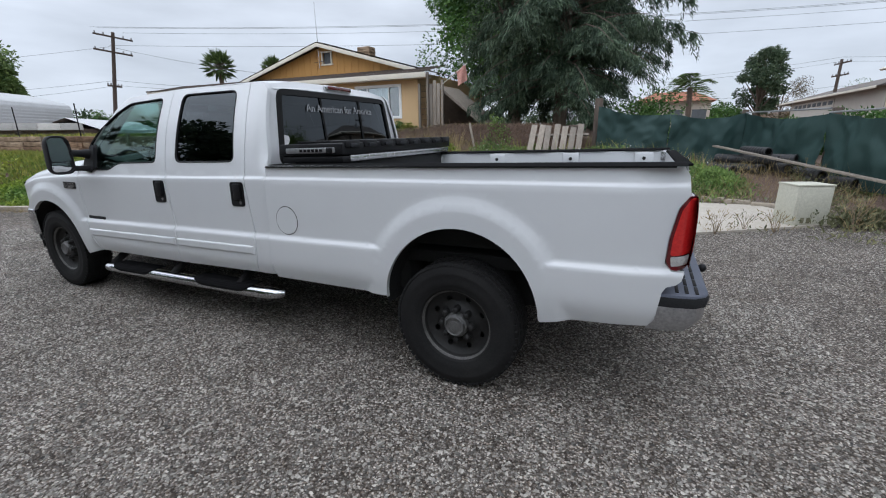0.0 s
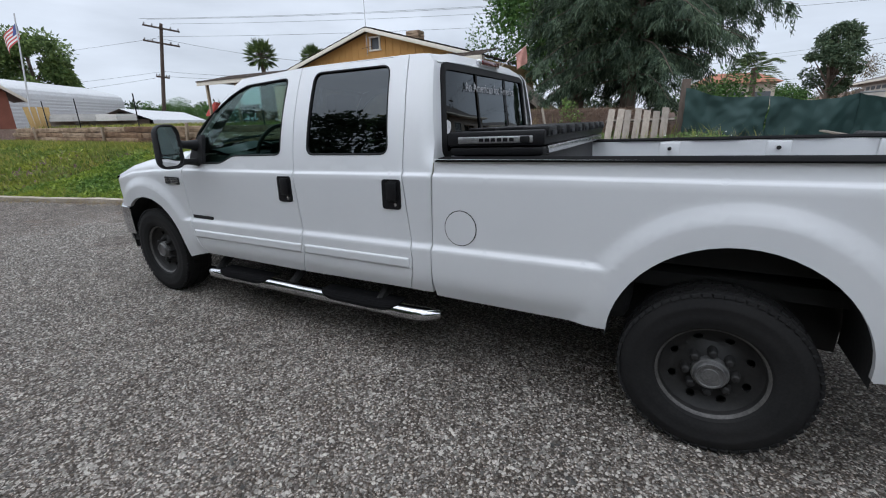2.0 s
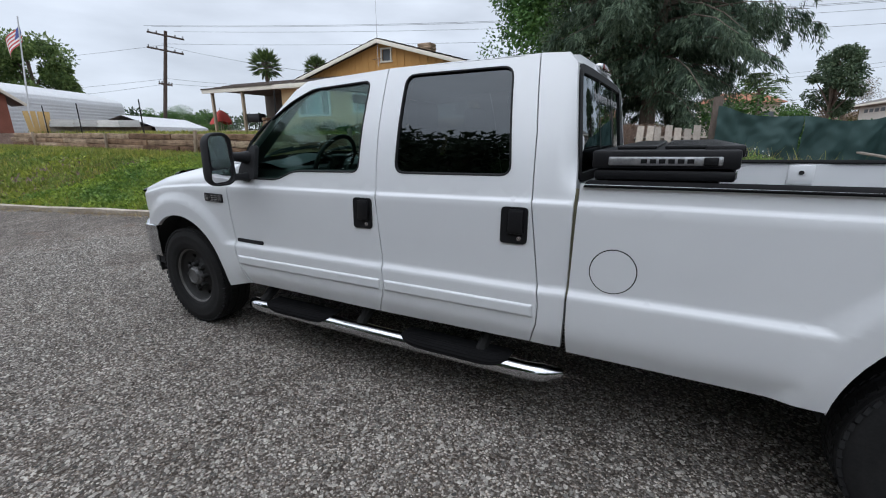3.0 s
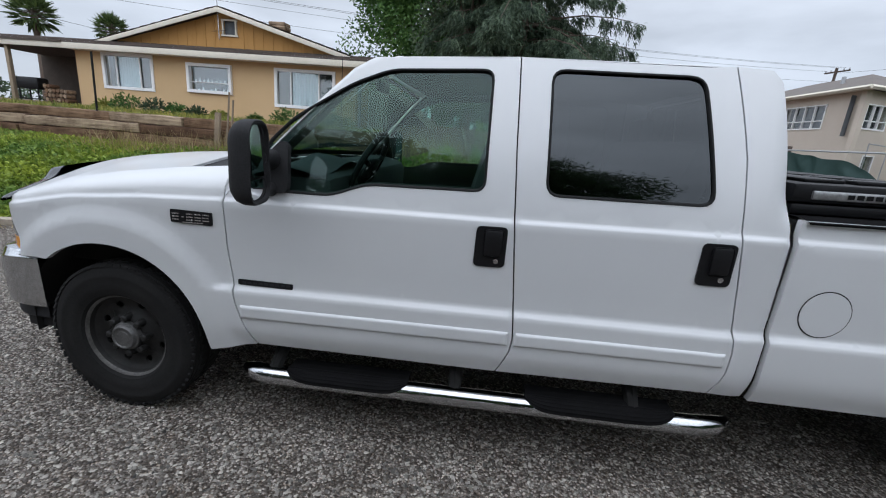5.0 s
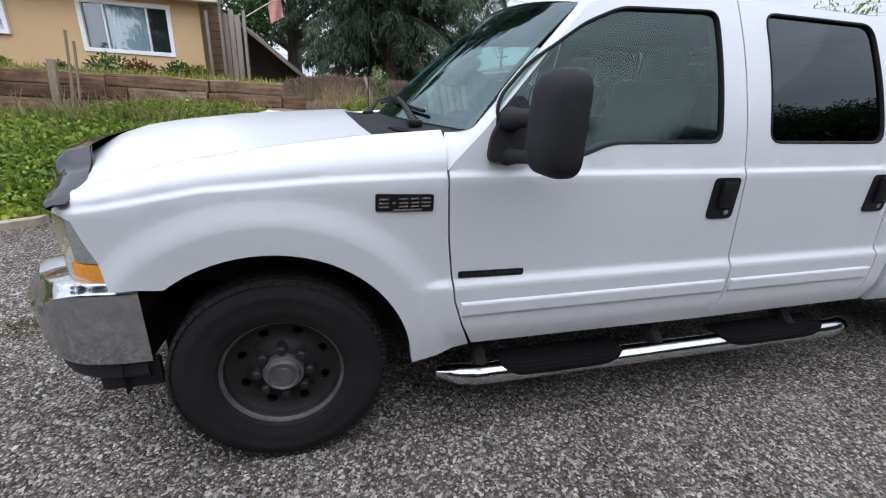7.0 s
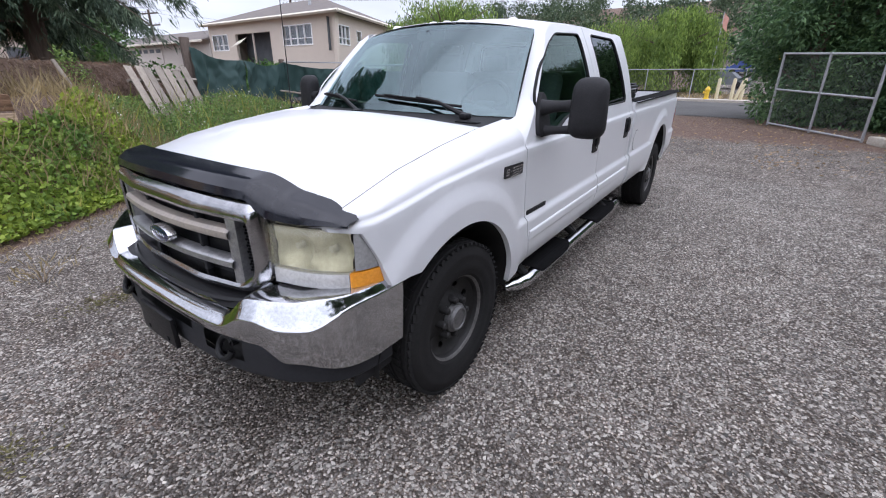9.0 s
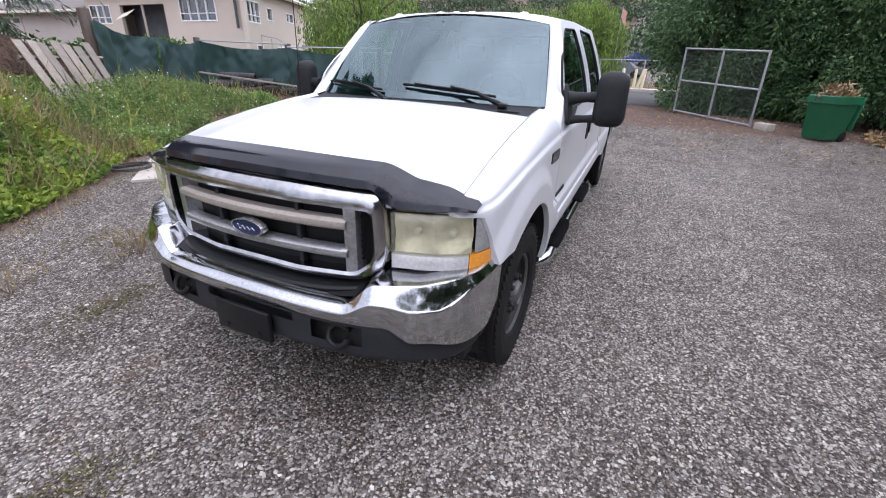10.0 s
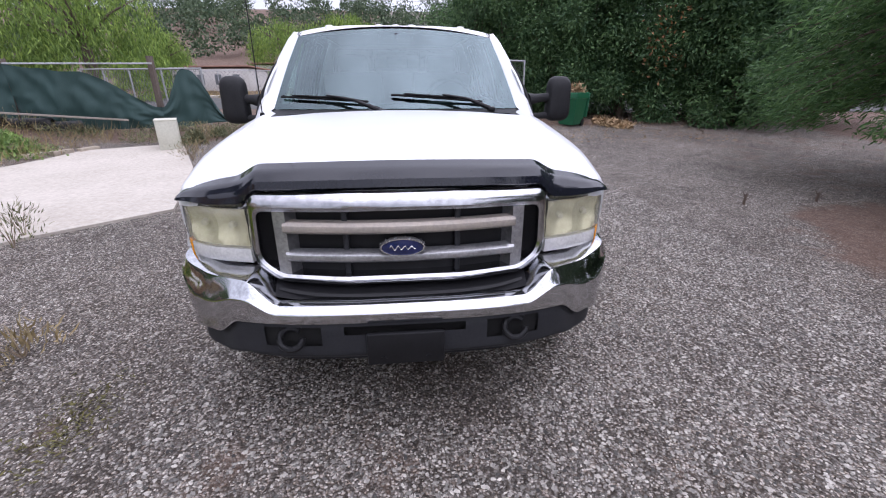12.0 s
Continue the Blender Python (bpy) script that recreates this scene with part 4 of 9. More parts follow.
part("bumper_strip", bm, M_BLACK, bumper)

# grille
def grille_x(y):
    return -0.835 + 0.075 * (y / 0.6) ** 2


def ring_part(bm, outer, inner, x_off, depth, n=1):
    """A frame between two outlines with as many points, standing depth proud."""
    cnt = len(outer)
    loops = []
    mid_line = [((a + c) / 2, (b + e) / 2) for (a, b), (c, e) in zip(outer, inner)]
    q1 = [((a * 3 + c) / 4, (b * 3 + e) / 4) for (a, b), (c, e) in zip(outer, inner)]
    q3 = [((a + c * 3) / 4, (b + e * 3) / 4) for (a, b), (c, e) in zip(outer, inner)]
    for poly, d in ((outer, depth), (outer, 0.014), (q1, -0.006), (mid_line, -0.014), (q3, -0.017), (inner, -0.008), (inner, depth)):
        loops.append([Vector((grille_x(y) + x_off + d, y, z)) for y, z in poly])
    rings(bm, loops, True, False)


OUT_G = rounded([(-0.25, 1.172), (-0.592, 1.166), (-0.607, 0.93), (-0.592, 0.865), (-0.515, 0.797), (-0.25, 0.786), (0.25, 0.786), (0.515, 0.797), (0.592, 0.865), (0.607, 0.93), (0.592, 1.166), (0.25, 1.172)], 0.045, 6)
IN_G = rounded([(-0.25, 1.104), (-0.558, 1.098), (-0.564, 0.93), (-0.548, 0.888), (-0.482, 0.840), (-0.25, 0.834), (0.25, 0.834), (0.482, 0.840), (0.548, 0.888), (0.564, 0.93), (0.558, 1.098), (0.25, 1.104)], 0.03, 6)
bm = bmesh.new()
ring_part(bm, OUT_G, IN_G, 0.0, 0.06)
grille = part("grille", bm, M_CHROME_DULL, truck, "chrome front grille with worn horizontal bars")
bm = bmesh.new()
grid(bm, 30, 4, lambda u, v: Vector((grille_x((2 * u - 1) * 0.575) + 0.055, (2 * u - 1) * 0.575, 0.82 + 0.29 * v)))
part("grille_backing", bm, M_BLACK, grille)
for s in (-1, 1):
    bm = bmesh.new()
    rings(bm, [[Vector((grille_x(s * y) + d, s * y, z)) for y, z in ((0.446 - 0.030 * (d > 0.03), 1.098), (0.494, 1.098), (0.494, 0.846), (0.446 - 0.030 * (d > 0.03), 0.836))] for d in (0.055, 0.004, -0.004)], True, True)
    part("upright_bar", bm, M_CHROME_WORN, grille)
    bm = bmesh.new()
    for i in range(5):
        for j in range(17):
            y, z = 0.503 + 0.0125 * i + (0.006 if j % 2 else 0), 0.892 + 0.0125 * j
            t = [Vector((grille_x(y) + 0.022, s * (y + 0.0062 * math.cos(a)), z + 0.0066 * math.sin(a))) for a in np.linspace(0, 2 * math.pi, 7)[:-1]]
            t2 = [Vector((grille_x(y) + 0.022, s * (y + 0.0044 * math.cos(a)), z + 0.0046 * math.sin(a))) for a in np.linspace(0, 2 * math.pi, 7)[:-1]]
            rings(bm, [t, t2, [p + Vector((0.006, 0, 0)) for p in t2]], True, False)
    part("mesh_vent", bm, M_BLACK, grille, "black honeycomb side vent")
for zc, hgt, mat in ((1.034, 0.048, M_TANBAR), (0.915, 0.046, M_CHROME_WORN)):
    bm = bmesh.new()
    prof = [(0.035, hgt / 2), (0.0, hgt / 2 * 0.95), (-0.014, hgt / 2 * 0.5), (-0.017, 0), (-0.014, -hgt / 2 * 0.5), (0.0, -hgt / 2 * 0.95), (0.035, -hgt / 2)]
    grid(bm, 30, 6, lambda u, v: Vector((grille_x((2 * u - 1) * 0.458) + prof[round(v * 6)][0], (2 * u - 1) * 0.458, zc + prof[round(v * 6)][1])))
    part("cross_bar", bm, mat, grille, "worn grey cross bar with peeling chrome")
for y in (-0.222, 0.222):
    bm = bmesh.new()
    box(bm, (grille_x(y) + 0.038, y, 0.965), (0.03, 0.022, 0.27), 0.004)
    part("support", bm, M_VALANCE, grille)
bm = bmesh.new()
ov = lambda k, d: [Vector((-0.862 + d, 0.090 * k * math.cos(t), 0.964 + 0.036 * k * math.sin(t))) for t in np.linspace(0, 2 * math.pi, 41)[:-1]]
rings(bm, [ov(1.0, 0.03), ov(1.0, 0.004), ov(0.97, -0.002), ov(0.9, -0.002), ov(0.89, 0.002)], True, False)
oval = part("oval_emblem", bm, M_SILVER, grille, "blue oval emblem with a silver rim")
bm = bmesh.new()
rings(bm, [ov(0.90, 0.002), ov(0.5, -0.003), ov(0.02, -0.004)], True, True)
part("emblem_face", bm, M_BLUE, oval, "blue enamel face")
bm = bmesh.new()
tube(bm, [(-0.8655, 0.050 - 0.100 * t, 0.964 + 0.010 * math.sin(t * 24.0) * (1.0 - 0.55 * t)) for t in np.linspace(0, 1, 70)], 0.0020, 5)
part("emblem_flourish", bm, M_SILVER, oval, "thin silver flourish")

# headlights
def lamp_x(y):
    return lerp_at(y, (0.58, 0.635, 0.72, 0.80, 0.86, 0.90, 0.925, 0.948), (-0.74, -0.725, -0.705, -0.675, -0.642, -0.605, -0.562, -0.492))


def lamp_sheet(y0, y1, z0, z1, s, d, ny=14, nz=6, bow=0.010):
    """A bowed lens between y0 and y1 (which may depend on the height), with turned-back edges."""
    b = bmesh.new()

    def f(u, v, o):
        yb = y0 + (y1(v) - y0) * u
        za, zb = z0(yb), z1(yb)
        return Vector((lamp_x(yb) + d + o - bow * min(1, 8 * u, 8 * (1 - u), 8 * v, 8 * (1 - v)), s * (yb - o * 0.3), za + (zb - za) * v))
    grid(b, ny, nz, lambda u, v: f(u, v, 0))
    for v0 in (0.0, 1.0):
        grid(b, ny, 1, lambda u, v: f(u, v0, 0.05 * v))
    for u0 in (0.0, 1.0):
        grid(b, nz, 1, lambda u, v: f(u0, u, 0.05 * v))
    return b


LAMP_END = lambda v: 0.946 - 0.030 * v ** 1.4
for s in (-1, 1):
    b = lamp_sheet(0.600, lambda v: LAMP_END(v) - 0.004, lambda y: 0.856, lambda y: 1.088, s, 0.075, 14, 3, 0.0)
    lamp = part("headlight", b, M_UNDER, truck, "clouded yellowed headlight")
    b = lamp_sheet(0.614, lambda v: 0.900 - 0.010 * v, lambda y: 0.930, lambda y: 1.090, s, 0.0, 20, 12, 0.012)
    part("headlight_lens", b, M_LENS, lamp, "yellowed clouded lens")
    # reflector with two bowls behind the lens
    b = bmesh.new()
    def refl(u, v):
        y, z = 0.620 + 0.272 * u, 0.930 + 0.158 * v
        dd = min(1.0, min(math.hypot((y - yc) / 0.080, (z - 1.008) / 0.080) for yc in (0.695, 0.822)))
        return Vector((lamp_x(y) + 0.018 + 0.055 * (1 - dd ** 2), s * y, z))
    grid(b, 28, 18, refl)
    rf = part("reflector", b, M_REFLECT, lamp, "silvered reflector")
    for yc in (0.695, 0.822):
        b = bmesh.new()
        lathe(b, [(0.0, 0.03), (0.012, 0.028), (0.014, 0.0)], 10, Matrix.Translation((lamp_x(yc) + 0.062, s * yc, 1.008)) @ Matrix.Rotation(-math.pi / 2, 4, "Y"))
        part("bulb_cap", b, M_CREAMLENS, rf)
    b = lamp_sheet(0.614, lambda v: 0.890, lambda y: 0.866, lambda y: 0.924, s, 0.0, 14, 4, 0.008)
    part("turn_lens", b, M_CLEAR, lamp, "clear turn-signal lens")
    b = lamp_sheet(0.893, lambda v: 0.946 - 0.004 * v, lambda y: 0.866, lambda y: 0.928, s, -0.002, 10, 6, 0.004)
    part("amber_lens", b, M_AMBER, lamp, "amber side marker")
    b = lamp_sheet(0.906, lambda v: 0.940 - 0.026 * v ** 1.6, lambda y: 0.934, lambda y: 1.074, s, -0.002, 10, 6, 0.004)
    part("corner_lens", b, M_CORNER, lamp, "grey clear corner lens")
    bm = bmesh.new()
    box(bm, (-0.655, s * 0.72, 0.832), (0.10, 0.26, 0.02), 0.006)
    part("filler_panel", bm, M_UNDER, lamp)

# smoked hood deflector
bm = bmesh.new()
DEF = ((-0.026, 0.0), (-0.048, 0.16), (-0.040, 0.48), (-0.002, 0.82), (0.075, 1.0))


def deflector_at(u, v):
    y = (2 * u - 1) * 0.914
    a = abs(y)
    zb = 1.178 - 0.008 * (a / 0.5) ** 2 - 0.066 * smooth(0.55, 0.63, a) + 0.020 * smooth(0.72, 0.90, a)
    zt = 1.269 - 0.012 * (a / 0.5) ** 2 - 0.050 * smooth(0.54, 0.68, a) - 0.026 * smooth(0.64, 0.87, a)
    end = math.sqrt(1 - max(0.0, (a - 0.800) / 0.116) ** 2)  # the outer corner is rounded off
    zt = zb + (zt - zb) * (0.25 + 0.75 * end)
    k = v * 4
    i = min(int(k), 3)
    f = k - i
    o = DEF[i][0] + (DEF[i + 1][0] - DEF[i][0]) * f
    g = DEF[i][1] + (DEF[i + 1][1] - DEF[i][1]) * f
    o = o * (0.3 + 0.7 * end) + 0.012 * (1 - end)
    lobe = -0.014 * (1 - smooth(0.54, 0.64, a)) - 0.008 * smooth(0.74, 0.88, a)
    return Vector((hood_front(min(a, 0.86)) + 0.036 + o + lobe, y, zb + (zt - zb) * g))


grid(bm, 120, 12, deflector_at)
grid(bm, 120, 6, lambda u, v: deflector_at(u, v) + Vector((0.006, 0, -0.002)))
part("hood_deflector", bm, M_SHIELD, truck, "smoked black hood deflector")

# rear bumper
bm = bmesh.new()


def rear_bumper_at(u, v):
    t = 2 * u - 1
    y = lerp_at(abs(t), (0, 0.8, 0.92, 1.0), (0, 0.86, 0.955, 0.965))
    x = lerp_at(abs(t), (0, 0.8, 0.92, 1.0), (5.645, 5.640, 5.59, 5.43))
    o, z = [(0, 0.628), (0.004, 0.60), (0.0, 0.55), (-0.035, 0.495)][round(v * 3)]
    return Vector((x + o, math.copysign(y + o * 0.5, t), z))


grid(bm, 40, 3, rear_bumper_at)
rear_bumper = part("rear_bumper", bm, M_CHROME_WORN, truck, "dull chrome rear step bumper")
bm = bmesh.new()
tops = [(-0.962, 5.42), (-0.960, 5.50), (-0.945, 5.58), (-0.905, 5.625), (-0.86, 5.640), (0.86, 5.640), (0.905, 5.625), (0.945, 5.58), (0.960, 5.50), (0.962, 5.42)]
rings(bm, [[Vector((x + d, y * (1 + d * 0.3), z)) for y, x in tops] for d, z in ((0.008, 0.668), (0.010, 0.676), (0.004, 0.684))], True, True)
pad = part("step_pad", bm, M_PAD, rear_bumper, "blue-grey ribbed bumper step pad")
bm = bmesh.new()
rings(bm, [[Vector((x + d, y * (1 + d * 0.3), z)) for y, x in tops] for d, z in ((-0.01, 0.618), (0.012, 0.624), (0.016, 0.660), (0.010, 0.672))], True, False)
part("pad_edge", bm, M_TRIM, pad, "black rubber edge")
for s in (-1, 1):
    for i in range(5):
        for j in range(3):
            bm = bmesh.new()
            box(bm, (5.515 + 0.042 * j, s * (0.375 + 0.122 * i), 0.6845), (0.015, 0.105, 0.005), 0.001)
            part("slot", bm, M_UNDER, pad)
bm = bmesh.new()
tube(bm, [(5.58, 0, 0.50), (5.68, 0, 0.50), (5.72, 0, 0.52)], [0.03, 0.03, 0.02], 10)
bmesh.ops.create_icosphere(bm, subdivisions=2, radius=0.028, matrix=Matrix.Translation((5.72, 0, 0.555)))
part("tow_ball", bm, M_BLACK, rear_bumper)

# tow mirrors
for s in (-1, 1):
    bm = bmesh.new()
    panel(bm, rounded([(0.735, 1.245), (0.90, 1.252), (0.895, 1.34), (0.885, 1.455), (0.850, 1.475), (0.80, 1.42), (0.745, 1.33)], 0.03), [], on_side(s, -0.022), 0.03, on_side(s, 0.01))
    mirror = part("door_mirror", bm, M_TRIM, truck, "large black tow mirror")
    for z, r in ((1.402, 0.034), (1.275, 0.026)):
        bm = bmesh.new()
        tube(bm, [(0.815, s * 0.95, z - 0.012), (0.828, s * 1.01, z - 0.004), (0.842, s * 1.06, z), (0.856, s * 1.13, z + 0.004)], [r * 1.35, r * 0.95, r * 0.85, r], 12)
        part("mirror_arm", bm, M_TRIM, mirror)
    MY, MZ = (1.193 if s < 0 else 1.135), 1.392  # the passenger's mirror is pushed further in
    bm = bmesh.new()
    loops = []
    for dx, sc in ((-0.066, 0.30), (-0.064, 0.58), (-0.055, 0.80), (-0.036, 0.94), (-0.010, 1.0), (0.028, 1.0), (0.036, 0.975), (0.036, 0.92), (0.022, 0.89)):
        lp = rounded([(-0.094 * sc, -0.158 * sc), (0.098 * sc, -0.158 * sc), (0.088 * sc, 0.158 * sc), (-0.084 * sc, 0.158 * sc)], 0.072 * sc, 6)
        loops.append([Vector((0.868 + dx + 0.12 * a, s * (MY + a), MZ + b)) for a, b in lp])
    rings(bm, loops, True, True)
    head = part("mirror_housing", bm, M_TRIM, mirror)
    bm = bmesh.new()
    panel(bm, rounded([(-0.078, -0.052), (0.078, -0.052), (0.074, 0.138), (-0.072, 0.138)], 0.03), [], lambda a, b: Vector((0.8975 + 0.20 * a - 0.03 * b, s * (MY + a), MZ + b)), 0.06)
    part("mirror_glass", bm, M_MIRROR, head, "flat mirror glass")
    bm = bmesh.new()
    panel(bm, rounded([(-0.076, -0.136), (0.078, -0.136), (0.078, -0.060), (-0.078, -0.060)], 0.02), [], lambda a, b: Vector((0.9005 + 0.18 * a - 0.004 * ((a / 0.06) ** 2 + ((b + 0.09) / 0.035) ** 2), s * (MY + a), MZ + b)), 0.012)
    part("spot_mirror", bm, M_MIRROR, head, "small convex mirror")
# aerial on the passenger's fender
bm = bmesh.new()
tube(bm, [(0.46, 0.845, 1.30), (0.46, 0.845, 1.345)], [0.022, 0.012], 10)
tube(bm, [(0.46, 0.845, 1.345), (0.468, 0.845, 2.10)], [0.0035, 0.0028], 6)
part("aerial", bm, M_BLACK, truck, "thin black aerial")

# underbody, axles
bm = bmesh.new()
box(bm, (1.75, 0, 0.54), (2.2, 1.70, 0.08), 0.02)
for y in (-0.42, 0.42):
    box(bm, (2.4, y, 0.50), (6.1, 0.08, 0.16), 0.01)
box(bm, (4.2, 0, 0.70), (2.5, 1.56, 0.08), 0.01)
box(bm, (0.0, 0, 0.80), (1.3, 1.10, 0.50), 0.05)
tube(bm, [(4.379, -0.75, 0.333), (4.379, 0.75, 0.333)], 0.055, 10)
bmesh.ops.create_icosphere(bm, subdivisions=2, radius=0.15, matrix=Matrix.Translation((4.379, 0, 0.333)))
tube(bm, [(0, -0.75, 0.45), (0, 0.75, 0.45)], 0.05, 10)
box(bm, (3.55, -0.62, 0.56), (0.9, 0.36, 0.22), 0.05)
part("underbody", bm, M_UNDER, truck)

# cabin
bm = bmesh.new()
box(bm, (0.83, 0, 1.12), (0.42, 1.62, 0.40), 0.06)
rows = []
for t in np.linspace(0, 1, 7):
    rows.append([Vector((0.58 + 0.40 * t, y, 1.315 + 0.035 * math.sin(math.pi * t) + (0.05 * math.exp(-((y + 0.40) / 0.22) ** 2) if t > 0.4 else 0))) for y in np.linspace(-0.82, 0.82, 25)])
rings(bm, rows, False, False)
part("dashboard", bm, M_DASH, truck, "grey dashboard")
bm = bmesh.new()
lathe(bm, [(0.19 + 0.017 * math.cos(t), 0.017 * math.sin(t)) for t in np.linspace(0, 2 * math.pi, 11)], 32, Matrix.Translation((1.09, -0.41, 1.345)) @ Matrix.Rotation(radians(-64), 4, "Y"))
m0 = Matrix.Translation((1.09, -0.41, 1.345)) @ Matrix.Rotation(radians(-64), 4, "Y")
for a in (0.3, math.pi - 0.3, -math.pi / 2):
    tube(bm, [m0 @ Vector((0, 0, -0.02)), m0 @ Vector((0.19 * math.sin(a), 0.19 * math.cos(a), 0))], 0.014, 8)
box(bm, (0, 0, -0.015), (0.11, 0.14, 0.04), 0.015, m0)
tube(bm, [m0 @ Vector((0, 0, -0.02)), (0.90, -0.40, 1.17)], 0.04, 10)
part("steering_wheel", bm, M_BLACK, truck, "black steering wheel")


def seat(x, y, w):
    e = bmesh.new()
    box(e, (x, y, 0.90), (0.54, w, 0.18), 0.06)
    box(e, (0, 0, 0.32), (0.15, w, 0.66), 0.06, Matrix.Translation((x + 0.24, y, 0.93)) @ Matrix.Rotation(radians(14), 4, "Y"))
    st = part("cabin_seat", e, M_SEAT, truck, "grey cloth seat")
    for yy in ((0.0,) if w < 0.8 else (-0.45, 0.45)):
        e = bmesh.new()
        box(e, (0, 0, 0), (0.10, 0.27, 0.17), 0.04, Matrix.Translation((x + 0.43, y + yy, 1.63)))
        tube(e, [(x + 0.42, y + yy, 1.5), (x + 0.43, y + yy, 1.6)], 0.012, 6)
        part("headrest", e, M_SEAT, st)


seat(1.42, -0.40, 0.54)
seat(1.42, 0.40, 0.54)
seat(2.32, 0.0, 1.40)
bm = bmesh.new()
box(bm, (1.85, 0, 0.60), (2.1, 1.80, 0.04), 0.0)
grid(bm, 6, 6, lambda u, v: roof_at(0.06 + 0.9 * u, 0.08 + 0.84 * v) - Vector((0, 0, 0.045)))
part("cabin_lining", bm, M_DASH, truck, "grey cabin floor and roof lining")

# wheels
def wheel(x, s, z, out):
    c = Matrix.Translation((x, s * 0.852, z)) @ Matrix.Rotation(-s * math.pi / 2, 4, "X")  # z of the wheel points outwards
    b = bmesh.new()
    hw = 0.118
    R = 0.400
    prof = [(0.218, -hw * 0.80), (0.235, -hw * 0.96), (0.29, -hw * 1.04), (0.345, -hw * 1.02), (0.378, -hw * 0.92), (0.391, -hw * 0.80)]
    prof += [(0.391, -hw * 0.62), (0.384, -hw * 0.60), (0.384, -hw * 0.54), (0.392, -hw * 0.52), (0.393, -hw * 0.08), (0.384, -hw * 0.06), (0.384, hw * 0.06), (0.393, hw * 0.08), (0.392, hw * 0.52), (0.384, hw * 0.54), (0.384, hw * 0.60), (0.391, hw * 0.62)]
    prof += [(0.391, hw * 0.80), (0.378, hw * 0.92), (0.362, hw * 0.99), (0.345, hw * 1.02), (0.338, hw * 1.05), (0.325, hw * 1.05), (0.318, hw * 1.03), (0.29, hw * 1.04), (0.262, hw * 1.03), (0.256, hw * 1.0), (0.235, hw * 0.96), (0.218, hw * 0.80)]
    lathe(b, prof, 72, c)
    tb = bmesh.new()
    for k in range(60):
        for j, (h0, wd, ph) in enumerate(((-0.86, 0.24, 0), (-0.34, 0.36, 0.5), (0.34, 0.36, 0), (0.86, 0.24, 0.5))):
            a = (k + ph) * 2 * math.pi / 60
            mm = c @ Matrix.Rotation(a, 4, "Z") @ Matrix.Translation((0.3905 - (0.0105 if abs(h0) > 0.8 else 0), 0, hw * h0)) @ Matrix.Rotation((0.3 if j % 2 else -0.3), 4, "X") @ Matrix.Rotation(0.35 * (1 if h0 > 0.8 else -1 if h0 < -0.8 else 0), 4, "Y")
            box(tb, (0, 0, 0), (0.014, 0.031, hw * wd), 0.0, mm)
    wh = part("wheel", b, M_TYRE, truck, "black steel wheel with a worn road tyre")
    tagged(part("tread", tb, M_TYRE, wh), "worn rubber tread blocks", kind="stuff")
    b = bmesh.new()
    lathe(b, [(0.205, -0.09), (0.200, 0.02), (0.207, 0.068), (0.214, 0.082), (0.222, 0.097), (0.229, 0.099), (0.232, 0.092), (0.224, 0.08)], 56, c)
    lip = bmesh.new()
    lathe(lip, [(0.212, 0.088), (0.221, 0.100), (0.230, 0.103), (0.234, 0.096), (0.230, 0.088)], 56, c)
    dish = lambda r: lerp_at(r, (0.05, 0.085, 0.11, 0.14, 0.185, 0.208), (0.070, 0.066, 0.050, 0.030, 0.046, 0.066) if out else (0.078, 0.074, 0.058, 0.036, 0.046, 0.066))
    holes = []
    for k in range(8):
        a = (k + 0.5) * math.pi / 4
        holes.append([(0.161 * math.cos(a) + 0.0165 * math.cos(t) * math.cos(a) - 0.021 * math.sin(t) * math.sin(a), 0.161 * math.sin(a) + 0.0165 * math.cos(t) * math.sin(a) + 0.021 * math.sin(t) * math.cos(a)) for t in np.linspace(0, 2 * math.pi, 13)[:-1]])
    circ = lambda r, n: [(r * math.cos(t), r * math.sin(t)) for t in np.linspace(0, 2 * math.pi, n + 1)[:-1]]
    panel(b, circ(0.207, 48), holes, lambda u, v: c @ Vector((u, v, dish(math.hypot(u, v)))), 0.022, lambda u, v: c @ Vector((u, v, dish(math.hypot(u, v)) - 0.012)), 0.012)
    rim = part("rim", b, M_STEEL, wh, "black steel rim with eight holes")
    part("rim_lip", lip, M_LIP, rim, "scuffed grey rim edge")
    b = bmesh.new()
    lathe(b, [(0.078, 0.03), (0.076, 0.090), (0.073, 0.098), (0.066, 0.101), (0.063, 0.112), (0.059, 0.118), (0.053, 0.118), (0.050, 0.113), (0.034, 0.112), (0.032, 0.114), (0.0, 0.114)], 32, c)
    part("hub_cap", b, M_HUB, rim, "dusty grey hub centre")
    for k in range(8):
        a = k * math.pi / 4
        b = bmesh.new()
        lathe(b, [(0.023, 0.04), (0.022, 0.072), (0.0185, 0.080), (0.0185, 0.094), (0.013, 0.101), (0.0, 0.103)], 10, c @ Matrix.Translation((0.096 * math.cos(a), 0.096 * math.sin(a), 0)))
        part("lug_nut", b, M_STEEL, rim)
    b = bmesh.new()
    lathe(b, [(0.0, -0.02), (0.20, -0.02), (0.20, -0.03)], 24, c)
    part("brake_drum", b, M_UNDER, wh)


# the body leans forward with its springs, but its upright lines stay plumb
for o in truck.children_recursive:
    if o.type == "MESH" and o != lettering:
        for v in o.data.vertices:
            v.co.x += 0.027 * v.co.z
for s in (-1, 1):
    wheel(0.027 * 0.451, s, 0.451, False)
    wheel(4.379 + 0.027 * 0.333, s, 0.333, True)

